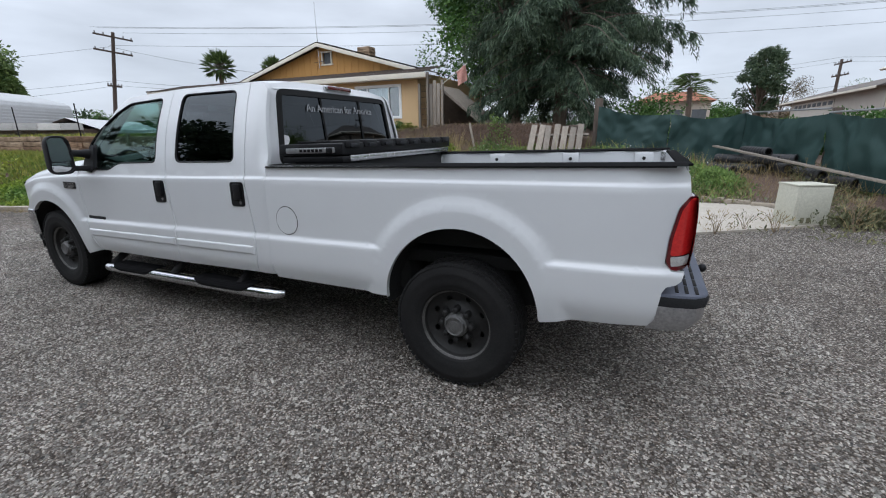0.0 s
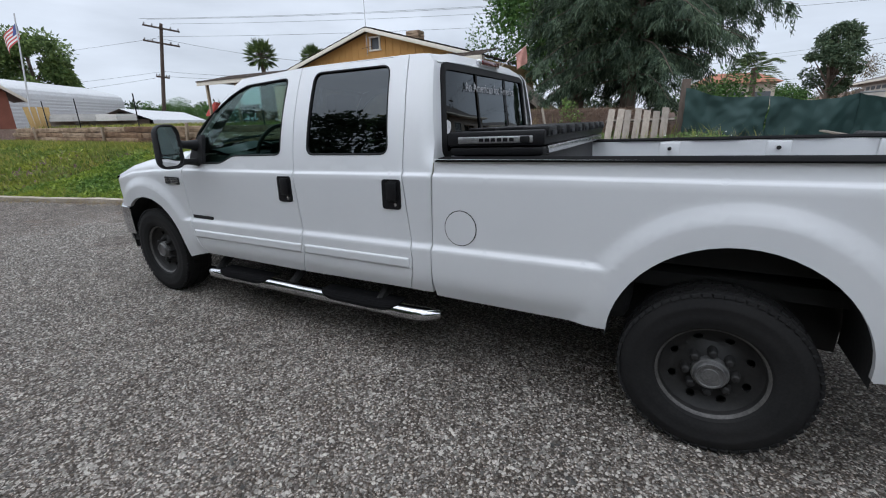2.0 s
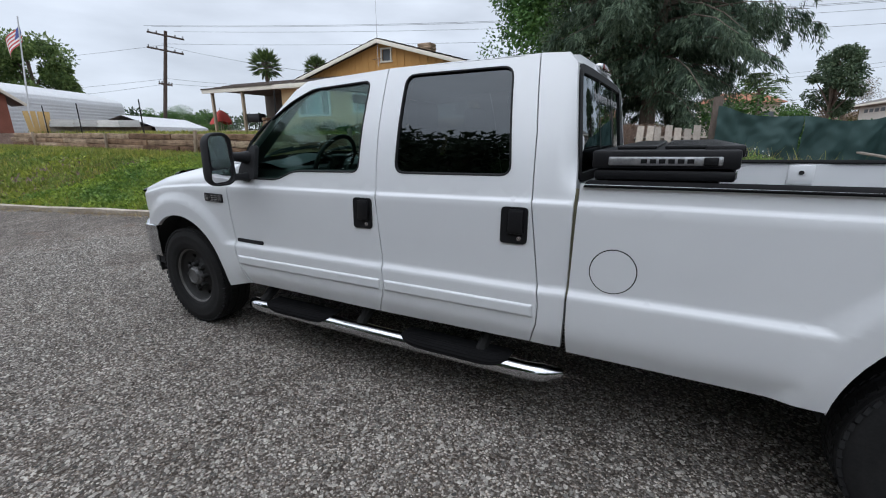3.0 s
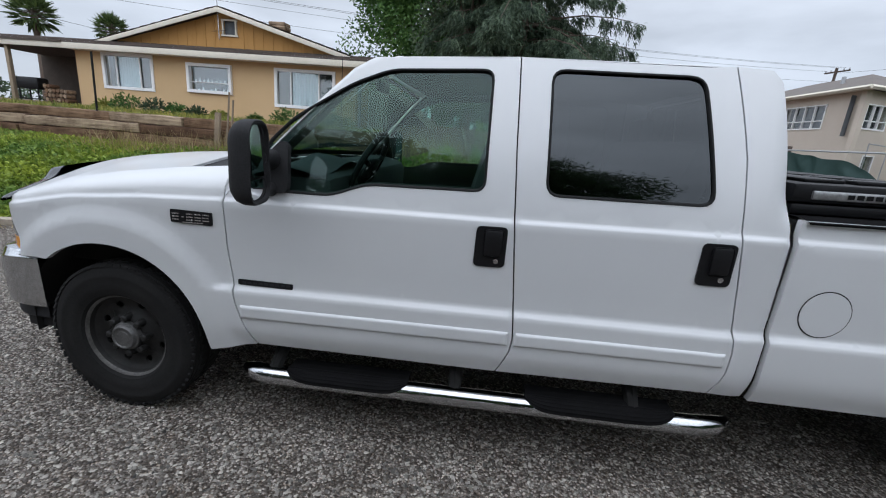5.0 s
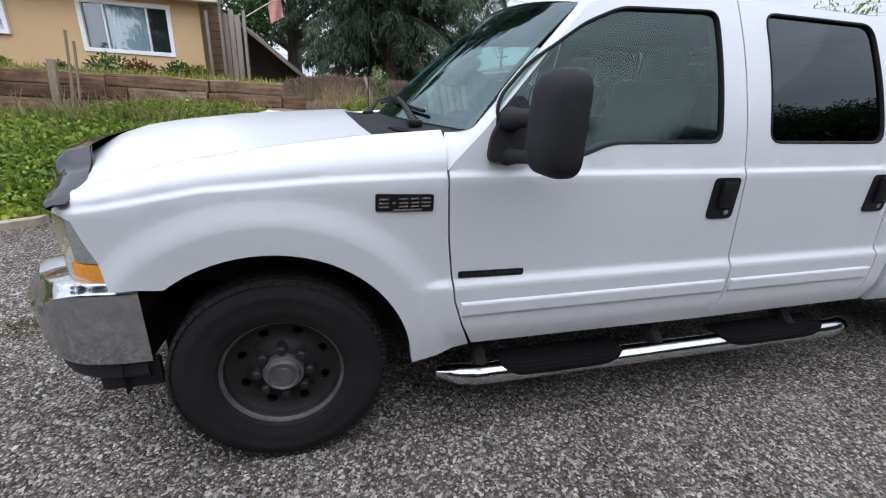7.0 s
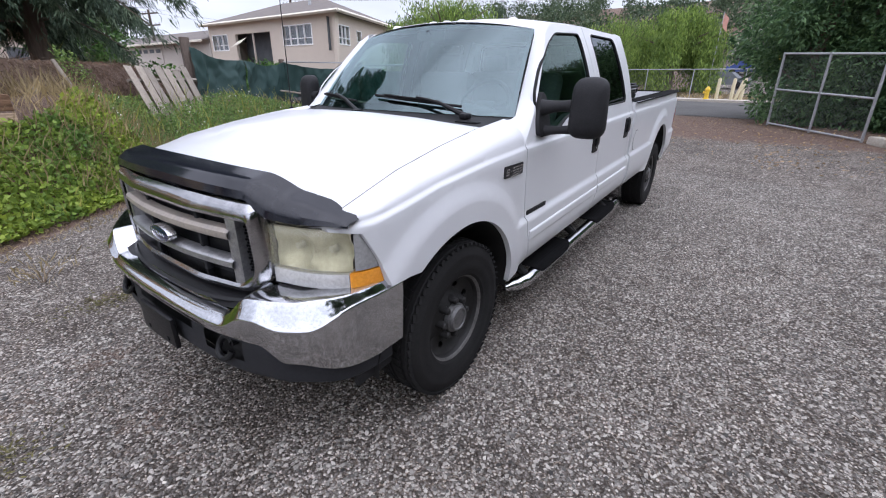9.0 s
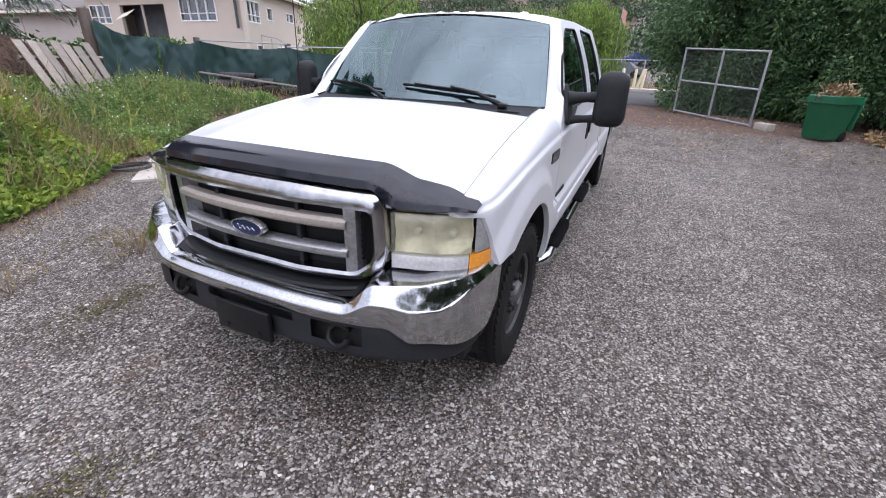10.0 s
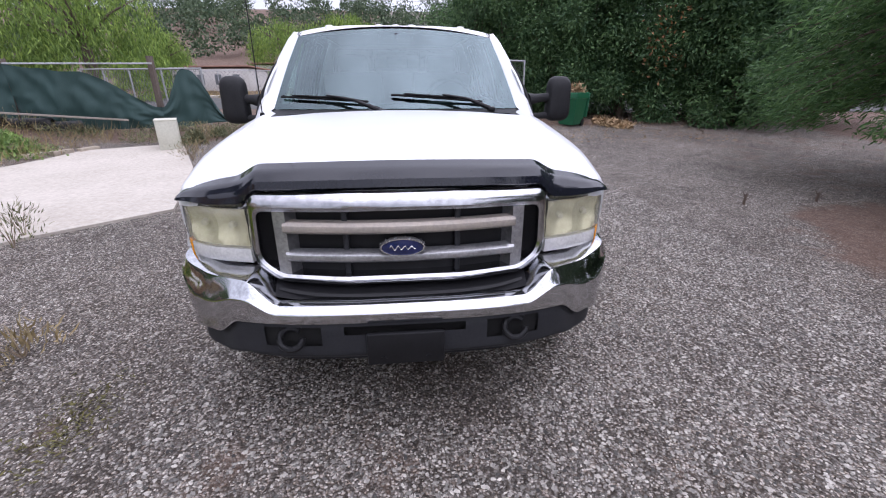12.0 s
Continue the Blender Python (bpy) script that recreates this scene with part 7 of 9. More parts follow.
# tall side gate and lattice at the end of the house
M_GREYWOOD = pbr("grey_weathered_wood", (0.16, 0.135, 0.11), (0.30, 0.265, 0.225), 3, 26, 0.9, 0, 0.004, 30, 0, 0.05, (4, 4, 0.4), rand=0.25)
sg = empty("side_gate", Matrix.Translation((-2.4, 13.2, TER)), "tall weathered wooden side gate with wire mesh", "gate")
for k in range(3):
    bm = bmesh.new()
    box(bm, (-0.48 + 0.17 * k, 0, 0.98 + 0.06 * (k % 2)), (0.15, 0.03, 2.0 + 0.12 * (k % 2)), 0.004)
    part("board", bm, M_GREYWOOD, sg)
for x, h in ((-0.60, 2.42), (-0.98, 2.0), (0.06, 2.1)):
    bm = bmesh.new()
    box(bm, (x, -0.05, h / 2 - 0.05), (0.09, 0.09, h + 0.1), 0.008)
    part("post", bm, M_GREYWOOD, sg)
for k in range(9):
    bm = bmesh.new()
    tube(bm, [(-0.98, -0.06, 0.15 + 0.22 * k), (-0.60, -0.06, 0.15 + 0.22 * k)], 0.007, 4)
    part("wire", bm, M_UNDER, sg)
lt = empty("lean_to", Matrix.Translation((-2.6, 14.6, TER)), "lean-to with a sloping timber roof and a shade-dark back wall", "lean-to")
bm = bmesh.new()
box(bm, (0, 0, 0), (2.6, 2.2, 0.10), 0.01, Matrix.Translation((0.9, 0, 1.12)) @ Matrix.Rotation(radians(38), 4, "Y"))
part("roof", bm, M_GREYWOOD, lt)
# back wall coloured dark, as the shade below the sloping roof
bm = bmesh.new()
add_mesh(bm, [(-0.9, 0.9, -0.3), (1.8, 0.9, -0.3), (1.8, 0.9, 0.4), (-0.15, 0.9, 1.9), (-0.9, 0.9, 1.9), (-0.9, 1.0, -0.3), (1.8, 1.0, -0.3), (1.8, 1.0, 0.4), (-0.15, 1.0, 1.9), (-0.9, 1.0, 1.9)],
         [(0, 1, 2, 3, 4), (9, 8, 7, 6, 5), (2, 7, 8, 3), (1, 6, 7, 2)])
part("back_wall", bm, M_SHADEBOARD, lt, smooth=False)
M_FLAG = pbr("faded_pink_cloth", (0.45, 0.20, 0.16), (0.60, 0.34, 0.28), 6, 30, 0.9)
fl = empty("small_flag", Matrix.Translation((-1.9, 13.0, 3.55)), "small faded flag on a pole at the house corner", "flag")
bm = bmesh.new()
tube(bm, [(-0.35, 0, -0.2), (0.75, -0.2, 0.45)], 0.015, 6)
part("pole", bm, M_FASCIA, fl)
bm = bmesh.new()
grid(bm, 8, 8, lambda u, v: Vector((0.30 + 0.38 * u + 0.06 * v, -0.15 + 0.05 * math.sin(6 * u + 3 * v), 0.20 + 0.22 * u - 0.55 * v)))
part("cloth", bm, M_FLAG, fl)

# ---- screened fence, boards, pipes and box behind the truck ----
M_SCREEN = pbr("dark_green_screen", (0.016, 0.045, 0.041), (0.023, 0.056, 0.051), 1.2, 60, 0.70, 0, 0.0025, 16, 0, 0.05, (1.0, 1.0, 0.35))
M_OLDPOST = pbr("dark_fence_post", (0.06, 0.045, 0.036), (0.14, 0.11, 0.09), 4, 30, 0.95, 0, 0.006, 26, 0, 0.05, (3, 3, 0.5))
M_CREAM = pbr("cream_sheet_metal", (0.44, 0.43, 0.35), (0.52, 0.51, 0.43), 2, 40, 0.55, 0, 0.0004, 60)
M_PIPE = pbr("black_drain_pipe", (0.018, 0.018, 0.02), (0.045, 0.044, 0.045), 4, 40, 0.6)
M_GALV = pbr("galvanised_steel", (0.30, 0.31, 0.32), (0.44, 0.45, 0.46), 5, 60, 0.5, 0.6)
FPTS = [(4.0, 9.7, 2.15), (5.8, 10.42, 1.93), (7.64, 11.14, 1.93), (8.72, 8.75, 1.83), (9.85, 6.16, 1.80), (10.45, 4.75, 1.55)]
fence = empty("screened_fence", Matrix.Translation((7.64, 11.14, land(7.64, 11.14))), "fence hung with sagging dark green screen cloth", "fence")
inv = fence.matrix_world.inverted()
for i, (x, y, z) in enumerate(FPTS):
    if i in (1, 5):
        continue
    bm = bmesh.new()
    g0 = land(x, y) - 0.1
    top = z + (0.22, 0, 0.10, 0.12, 0.28)[i]
    box(bm, inv @ Vector((x + (0.14 if i > 2 else 0.0), y + 0.10, (g0 + top) / 2)), (0.14 if i else 0.20, 0.12, top - g0), 0.012)
    part("post", bm, M_OLDPOST, fence)
for i in range(len(FPTS) - 1):
    (x0, y0, z0), (x1, y1, z1) = FPTS[i], FPTS[i + 1]
    ln = math.hypot(x1 - x0, y1 - y0)
    nx, ny = (y0 - y1) / ln, (x1 - x0) / ln
    if nx * (0 - x0) + ny * (0 - y0) < 0:
        nx, ny = -nx, -ny
    bm = bmesh.new()

    def cloth(u, v):
        x, y = x0 + (x1 - x0) * u, y0 + (y1 - y0) * u
        lo = max(land(x, y) + 0.10 + 0.10 * noise.noise(Vector((x, y, 3))), 0.45 if i < 2 else 0.35)
        top = z0 + (z1 - z0) * u - 0.12 * math.sin(math.pi * u) * (1.0 if i != 4 else 0.2) + 0.03 * noise.noise(Vector((x * 3, y * 3, 1)))
        if i == 3:
            top -= 0.95 * smooth(0.35, 1.02, u) ** 1.6
        if i == 4:
            top += 0.12 - 1.07 * (1 - smooth(0.0, 0.42, u)) - 1.15 * smooth(0.50, 1.0, u)
        lo = min(lo, top - 0.05)
        f = 0.05 * noise.noise(Vector((u * ln * 3.1 - v * 2.2, v * 2.6, i * 7.0))) + 0.028 * noise.noise(Vector((u * ln * 7.0 + v * 4.0, v * 6.0, i * 5.0))) + 0.10 * noise.noise(Vector((u * ln * 1.3 + v * 0.8, v * 1.5, i * 3.0))) + 0.035 * math.sin(u * ln * 9 + 3 * v + 2 * noise.noise(Vector((u * 6, v * 2, 0)))) * (0.25 + v)
        return inv @ Vector((x + nx * (f + 0.03), y + ny * (f + 0.03), top + (lo - top) * v))
    grid(bm, max(12, int(ln * 22)), 26, cloth)
    part("screen_cloth", bm, M_SCREEN, fence, "dark green woven screen")
# top rails of the fence
for a, b in ((2, 3), (3, 4)):
    bm = bmesh.new()
    tube(bm, [inv @ (Vector(FPTS[a]) + Vector((0, 0, 0.02))), inv @ (Vector(FPTS[b]) + Vector((0, 0, 0.10)))], 0.022, 6)
    part("rail", bm, M_GALV, fence)

# a leaning section of old picket fence
pk = empty("leaning_picket_panel", Matrix.Translation((3.1, 8.75, 0.62)), "grey weathered picket panel leaning back on the slope", "picket panel")
pinv = pk.matrix_world.inverted()
pr = random.Random(5)
for k in range(7):
    f = (k + 0.5) / 7
    b0 = Vector((2.35 + 1.42 * f, 8.15 + 0.50 * f, 0.52 + 0.08 * f))
    t0 = Vector((2.30 + 1.45 * f + pr.uniform(-0.03, 0.03), 9.10 + 0.28 * f, 1.66 + pr.uniform(-0.04, 0.05)))
    bm = bmesh.new()
    up = (t0 - b0)
    m = Matrix.Translation(b0) @ up.to_track_quat("Z", "Y").to_matrix().to_4x4() @ Matrix.Rotation(radians(8 + pr.uniform(-4, 4)), 4, "Z")
    box(bm, (0, 0, up.length / 2), (0.155, 0.022, up.length), 0.004, pinv @ m)
    part("picket", bm, M_GREYWOOD, pk)
for h in (0.25, 0.8):
    bm = bmesh.new()
    a = Vector((2.3, 8.15 + 0.95 * h, 0.50 + 1.12 * h))
    b = Vector((3.85, 8.65 + 0.73 * h, 0.55 + 1.08 * h))
    tube(bm, [pinv @ (a + Vector((0, 0.05, 0))), pinv @ (b + Vector((0, 0.05, 0)))], 0.04, 4)
    part("rail", bm, M_GREYWOOD, pk)
for x0, y0, x1, y1, z1 in ((1.2, 7.75, 0.92, 7.95, 1.74), (0.46, 7.45, 0.46, 7.46, 1.32)):
    ps = empty("leaning_post", Matrix.Translation((x0, y0, land(x0, y0))), "old thin wooden post leaning on the slope", "post", "posts on the slope")
    bm = bmesh.new()
    tube(bm, [(0, 0, -0.1), (x1 - x0, y1 - y0, z1 - land(x0, y0))], 0.03, 7)
    part("shaft", bm, M_GREYWOOD, ps)

# heap of ribbed drain pipes and a long plank
for k, (x, y, z, ln, a) in enumerate(((7.35, 9.75, 0.10, 1.9, -0.95), (7.75, 9.75, 0.10, 2.2, -1.05), (8.1, 9.4, 0.12, 2.0, -1.15), (7.55, 9.7, 0.30, 2.1, -1.0), (7.95, 9.5, 0.32, 1.7, -1.1), (7.75, 9.85, 0.48, 1.6, -1.2), (7.0, 9.4, 0.08, 1.4, -0.6), (8.5, 8.6, 0.10, 1.8, -1.2), (8.75, 8.0, 0.10, 1.3, -1.3))):
    pp = empty("drain_pipe", Matrix.Translation((x, y, land(x, y) + z + 0.02)) @ Matrix.Rotation(a + 0.5 * math.sin(5.0 * k), 4, "Z") @ Matrix.Rotation(math.pi / 2, 4, "Y"), "black ribbed plastic drain pipe in a heap", "pipe", "heap of drain pipes")
    bm = bmesh.new()
    ln *= 0.68
    n = int(ln / 0.06)
    lathe(bm, [(0.075, -ln / 2)] + [(0.10 + 0.010 * (j % 2), -ln / 2 + ln * j / n) for j in range(n + 1)] + [(0.075, ln / 2)], 14, Matrix.Identity(4))
    part("ribbed_tube", bm, M_PIPE, pp, smooth=False)
pl = empty("long_plank", Matrix.Translation((8.4, 9.0, 0.72)), "long grey plank lying across the pipes", "plank")
bm = bmesh.new()
a, b = Vector((6.95, 10.45, 1.10)), Vector((9.30, 6.75, 0.58))
mm = (b - a).to_track_quat("X", "Z").to_matrix().to_4x4()
box(bm, (0, 0, 0), ((b - a).length, 0.14, 0.04), 0.004, Matrix.Translation((a + b) / 2 - Vector((8.4, 9.0, 0.72))) @ mm)
part("board", bm, M_GREYWOOD, pl)

# cream metal cabinet
gb = land(7.55, 5.0)
cab = empty("metal_cabinet", Matrix.Translation((7.55, 5.0, gb - 0.02)) @ Matrix.Rotation(radians(24), 4, "Z"), "cream sheet-metal cabinet standing on bare soil", "metal box")
bm = bmesh.new()
box(bm, (0, 0, 0.32), (0.52, 0.40, 0.62), 0.012)
box(bm, (0, 0, 0.635), (0.54, 0.42, 0.025), 0.006)
part("casing", bm, M_CREAM, cab)
bm = bmesh.new()
box(bm, (0.0, -0.204, 0.33), (0.44, 0.012, 0.54), 0.005)
pn = part("front_panel", bm, M_CREAM, cab)
for k in range(2):
    bm = bmesh.new()
    box(bm, (-0.13 + 0.09 * k, -0.212, 0.12), (0.055, 0.006, 0.085), 0.002)
    part("louvre", bm, M_OLIVE, pn)
for x in (0.262, 0.272):
    bm = bmesh.new()
    box(bm, (x, 0.03 if x < 0.27 else 0.19, 0.335), (0.024, 0.022, 0.62), 0.004)
    part("joint_strip", bm, M_VALANCE, cab, "dark joint between the two halves")
bm = bmesh.new()
box(bm, (0.264, 0.0, 0.33), (0.012, 0.33, 0.54), 0.005)
part("side_panel", bm, M_CREAM, cab)
bm = bmesh.new()
box(bm, (0.0, 0.0, 0.012), (0.49, 0.37, 0.03), 0.0)
part("base_rail", bm, M_UNDER, cab)
bx = empty("broken_kerb_stone", Matrix.Translation((6.4, 6.3, land(6.4, 6.3) + 0.03)), "low broken concrete edging beside the slab", "kerb stone")
for k in range(3):
    bm = bmesh.new()
    box(bm, (0.45 * k, -0.14 * k + 0.9, 0.04), (0.42, 0.14, 0.13), 0.015, Matrix.Rotation(-0.3, 4, "Z"))
    part("stone", bm, M_KERB, bx)

# ---- long pale two-storey house beyond the fence ----
M_PALE = pbr("pale_stucco", (0.52, 0.45, 0.375), (0.58, 0.51, 0.43), 0.5, 40, 0.92, 0, 0.004, 60)
M_GREYROOF = pbr("grey_brown_roof", (0.11, 0.095, 0.085), (0.17, 0.15, 0.135), 1.5, 20, 0.95, 0, 0.01, 24)
big = empty("two_storey_house", Matrix.Translation((21.3, 24, 0)), "pale two-storey stucco house with a hipped grey roof", "house")
C0 = Vector((21.3, 24.0, 0))
DIR_L, DIR_R = Vector((0, 1, 0)), Vector((0.93, 0.368, 0)).normalized()


def face(dr, u, z, out=0.0):
    n = Vector((dr.y, -dr.x, 0))
    if n.dot(Vector((-1, -1, 0))) < 0:
        n = -n
    return C0 + dr * u + n * out + Vector((0, 0, z)) - big.matrix_world.translation


FACES = ((DIR_L, 17.6, ((2.7, 6.2, 3.83, 5.15, 4), (14.5, 17.0, 3.7, 4.9, 3)), ((8.0, 13.2, 0.2, 4.9),)),
         (DIR_R, 13.2, ((0.35, 2.05, 3.80, 5.0, 3), (3.45, 4.2, 4.15, 4.85, 1), (7.0, 8.3, 4.3, 4.85, 2), (1.2, 2.0, 1.2, 2.3, 1), (4.6, 5.8, 1.6, 2.3, 2), (7.0, 8.5, 1.7, 2.3, 2)), ()))
for dr, ln, wins, holes in FACES:
    bm = bmesh.new()
    hs = [[(a, c), (b, c), (b, d), (a, d)] for a, b, c, d, _ in wins] + [[(a, c), (b, c), (b, d), (a, d)] for a, b, c, d in holes]
    panel(bm, [(0, -0.6), (ln, -0.6), (ln, 5.75), (0, 5.75)], hs, lambda u, z: face(dr, u, z), 1.6, lambda u, z: face(dr, u, z, -0.25), 0.8)
    part("wall", bm, M_PALE, big, smooth=False)
    for a, b, c, d, m in wins:
        bm = bmesh.new()
        for u0, u1, z0, z1 in [(a - 0.06, b + 0.06, c - 0.08, c), (a - 0.06, b + 0.06, d, d + 0.06), (a - 0.06, a, c, d), (b, b + 0.06, c, d)] + [(a + (b - a) * k / m - 0.03, a + (b - a) * k / m + 0.03, c, d) for k in range(1, m)] + ([(a, b, c + (d - c) * 0.30, c + (d - c) * 0.30 + 0.05)] if m > 2 else []):
            lo = [face(dr, u, z, o) for o in (-0.08, 0.05) for u, z in ((u0, z0), (u1, z0), (u1, z1), (u0, z1))]
            add_mesh(bm, lo, [(0, 1, 2, 3), (4, 5, 6, 7), (0, 1, 5, 4), (1, 2, 6, 5), (2, 3, 7, 6), (3, 0, 4, 7)])
        w = part("window", bm, M_WHITEFRAME, big, "white-framed sliding window")
        bm = bmesh.new()
        add_mesh(bm, [face(dr, u, z, -0.05) for u, z in ((a, c), (b, c), (b, d), (a, d))], [(0, 1, 2, 3)])
        part("pane", bm, M_PANE, w)
        bm = bmesh.new()
        add_mesh(bm, [face(dr, u, z, -0.6) for u, z in ((a - 0.5, c - 0.5), (b + 0.5, c - 0.5), (b + 0.5, d + 0.5), (a - 0.5, d + 0.5))], [(0, 1, 2, 3)])
        part("room_beyond", bm, M_DARKROOM, w)
    for a, b, c, d in holes:
        bm = bmesh.new()
        add_mesh(bm, [face(dr, u, z, -1.6) for u, z in ((a - 1, c - 1), (b + 1, c - 1), (b + 1, d + 0.5), (a - 1, d + 0.5))], [(0, 1, 2, 3)])
        part("porch_recess", bm, M_DARKROOM, big)
        bm = bmesh.new()
        box(bm, face(dr, (a + b) / 2, c + 1.2, -0.1), (0.12, 0.12, 7.0), 0.0)
        part("porch_post", bm, M_PALE, big)
# hipped roof with eaves
e0, e1, e2 = C0 - DIR_L * 0.7 - DIR_R * 0.6, C0 + DIR_L * 18.3 - DIR_R * 0.6, C0 + DIR_R * 13.8 - DIR_L * 0.7
e3 = C0 + DIR_L * 18.3 + DIR_R * 13.8
base = big.matrix_world.translation
r0, r1 = C0 + DIR_L * 6 + DIR_R * 6.6 + Vector((0, 0, 8.1)), C0 + DIR_L * 12 + DIR_R * 6.6 + Vector((0, 0, 8.1))
bm = bmesh.new()
zt = Vector((0, 0, 5.86))
add_mesh(bm, [v - base for v in (e0 + zt, e1 + zt, e3 + zt, e2 + zt, r0, r1)], [(0, 1, 5, 4), (0, 4, 3), (3, 4, 5, 2), (1, 2, 5)])
part("roof", bm, M_GREYROOF, big, "grey-brown hipped roof", smooth=False)
for a, b in ((e0, e1), (e0, e2)):
    bm = bmesh.new()
    tube(bm, [a + Vector((0, 0, 5.78)) - base, b + Vector((0, 0, 5.78)) - base], 0.11, 4)
    add_mesh(bm, [a + Vector((0, 0, 5.74)) - base, b + Vector((0, 0, 5.74)) - base, b + Vector((0.7, 0.7, 5.74)) - base, a + Vector((0.7, 0.7, 5.74)) - base], [(0, 1, 2, 3)])
    part("eave", bm, M_FASCIA, big, "cream eave")
# low garage wing behind the main block
M_WINGWALL = pbr("pale_garage_wall", (0.44, 0.40, 0.355), (0.52, 0.475, 0.425), 0.6, 30, 0.9, 0, 0.003, 40)
wing = empty("garage_wing", Matrix.Translation((21.3, 41.8, 0)), "low pale garage with a row of small windows", "garage")
bm = bmesh.new()
box(bm, (4.5, 12.2, 2.1), (9.0, 24.4, 5.4), 0.0)
part("wall", bm, M_WINGWALL, wing, smooth=False)
bm = bmesh.new()
box(bm, (-0.03, 16.4, 2.2), (0.10, 12.6, 4.2), 0.02)
gdoor = part("garage_door", bm, M_WINGWALL, wing, "wide pale garage door")
for k in range(8):
    bm = bmesh.new()
    box(bm, (-0.09, 10.9 + 1.58 * k, 3.93), (0.05, 1.05, 0.36), 0.02)
    part("window", bm, M_DARKROOM, gdoor, "small dark window")
bm = bmesh.new()
add_mesh(bm, [(-0.75, -0.2, 4.62), (-0.75, 29.4, 4.62), (9.8, 29.4, 4.62), (9.8, -0.2, 4.62), (4.5, -0.2, 6.2), (4.5, 23.0, 6.2)], [(0, 1, 5, 4), (1, 2, 5), (2, 3, 4, 5), (3, 0, 4)])
part("roof", bm, M_GREYROOF, wing, "low grey hipped roof", smooth=False)
bm = bmesh.new()
box(bm, (-0.76, 14.6, 4.55), (0.06, 29.6, 0.20), 0.01)
box(bm, (4.5, 29.42, 4.55), (10.5, 0.06, 0.20), 0.01)
part("eave", bm, M_FASCIA, wing, "cream eave")
bm = bmesh.new()
for v in (C0 + DIR_L * 9 + DIR_R * 5, C0 + DIR_L * 5 + DIR_R * 3):
    tube(bm, [v + Vector((0, 0, 6.6)) - base, v + Vector((0, 0, 7.4)) - base], 0.12, 8)
part("roof_vent", bm, M_GALV, big)
awn = bmesh.new()
grid(awn, 4, 2, lambda u, v: face(DIR_L, 11.0 + 1.6 * u, 4.6 - 0.5 * v - 0.3 * u, 0.2 + 0.7 * v))
part("awning", awn, M_FASCIA, big, "small tilted pale awning")
# metal stair rail in front of the right face
rl = empty("stair_rail", Matrix.Translation(face(DIR_R, -0.6, 2.9, 1.2) + base), "thin grey pipe rail beside the pale house", "railing")
bm = bmesh.new()
tube(bm, [(0, 0, 0), (2.2, 0.8, -0.1), (4.4, 1.7, -0.55)], 0.03, 5)
for k in range(4):
    tube(bm, [(1.4 * k, 0.54 * k, -0.02 - 0.12 * k), (1.4 * k, 0.54 * k, -2.9)], 0.025, 5)
part("pipe", bm, M_GALV, rl)
# tiled roof of a house further off
far = empty("red_roofed_house", Matrix.Translation((7.1, 44, 1.1)), "distant house with a red tile roof", "house")
M_TILE = pbr("red_roof_tile", (0.24, 0.085, 0.048), (0.34, 0.14, 0.08), 2, 12, 0.9, 0, 0.02, 10)
bm = bmesh.new()
box(bm, (0, 0, 1.1), (5.6, 6, 3.4), 0.0)
part("wall", bm, M_PALE, far)
bm = bmesh.new()
add_mesh(bm, [(-3.2, -3.5, 2.8), (3.2, -3.5, 2.8), (3.2, 3.5, 2.8), (-3.2, 3.5, 2.8), (-1.6, 0, 3.8), (1.6, 0, 3.8)], [(0, 1, 5, 4), (1, 2, 5), (2, 3, 4, 5), (3, 0, 4)])
part("roof", bm, M_TILE, far, smooth=False)
for x in (-1.8, 0.2, 2.0):
    bm = bmesh.new()
    box(bm, (x, -3.02, 1.6), (1.1, 0.08, 1.0), 0.01)
    part("window", bm, M_DARKROOM, far)

# ---- street end of the yard: gate, bin, road, hydrant, fences ----
M_ASPHALT = pbr("worn_asphalt", (0.070, 0.069, 0.067), (0.105, 0.103, 0.10), 0.5, 40, 0.95, 0, 0.004, 60, spec=0.1)
M_BIN = pbr("green_bin_plastic", (0.006, 0.085, 0.035), (0.010, 0.115, 0.050), 3, 50, 0.45, 0, 0.0005, 120)
M_MESH = pbr("dull_mesh_wire", (0.09, 0.095, 0.10), (0.15, 0.155, 0.16), 5, 60, 0.7, 0.2)
M_YELLOW = pbr("yellow_paint", (0.60, 0.40, 0.02), (0.70, 0.48, 0.04), 4, 40, 0.55)
M_CREAMPOST = pbr("cream_painted_post", (0.50, 0.44, 0.28), (0.57, 0.51, 0.34), 4, 40, 0.7)
M_BROWNLEAF = leaf_mat("dry_brown_leaf", (0.20, 0.13, 0.07), (0.45, 0.33, 0.20), 0.1)
bm = bmesh.new()
grid(bm, 6, 60, lambda u, v: Vector((15.2 + 11.5 * u + 0.16 * (-40 + 90 * v), -40 + 90 * v, max(land(15.2 + 11.5 * u + 0.16 * (-40 + 90 * v), -40 + 90 * v), 0.42) + 0.015)))
tagged(finish("road", bm, M_ASPHALT), "worn grey asphalt street past the yard", "road", kind="structure")
bm = bmesh.new()
loops = []
for v in np.linspace(0, 1, 46):
    y = -40 + 90 * v
    x = 26.7 + 0.16 * y
    z = max(land(x, y), 0.42)
    loops.append([Vector((x, y, z - 0.1)), Vector((x, y, z + 0.14)), Vector((x + 1.4, y, z + 0.15)), Vector((x + 1.4, y, z - 0.1))])
rings(bm, loops, True, True)
tagged(finish("far_kerb", bm, M_CONC), "pale concrete kerb across the street", "kerb", kind="structure")


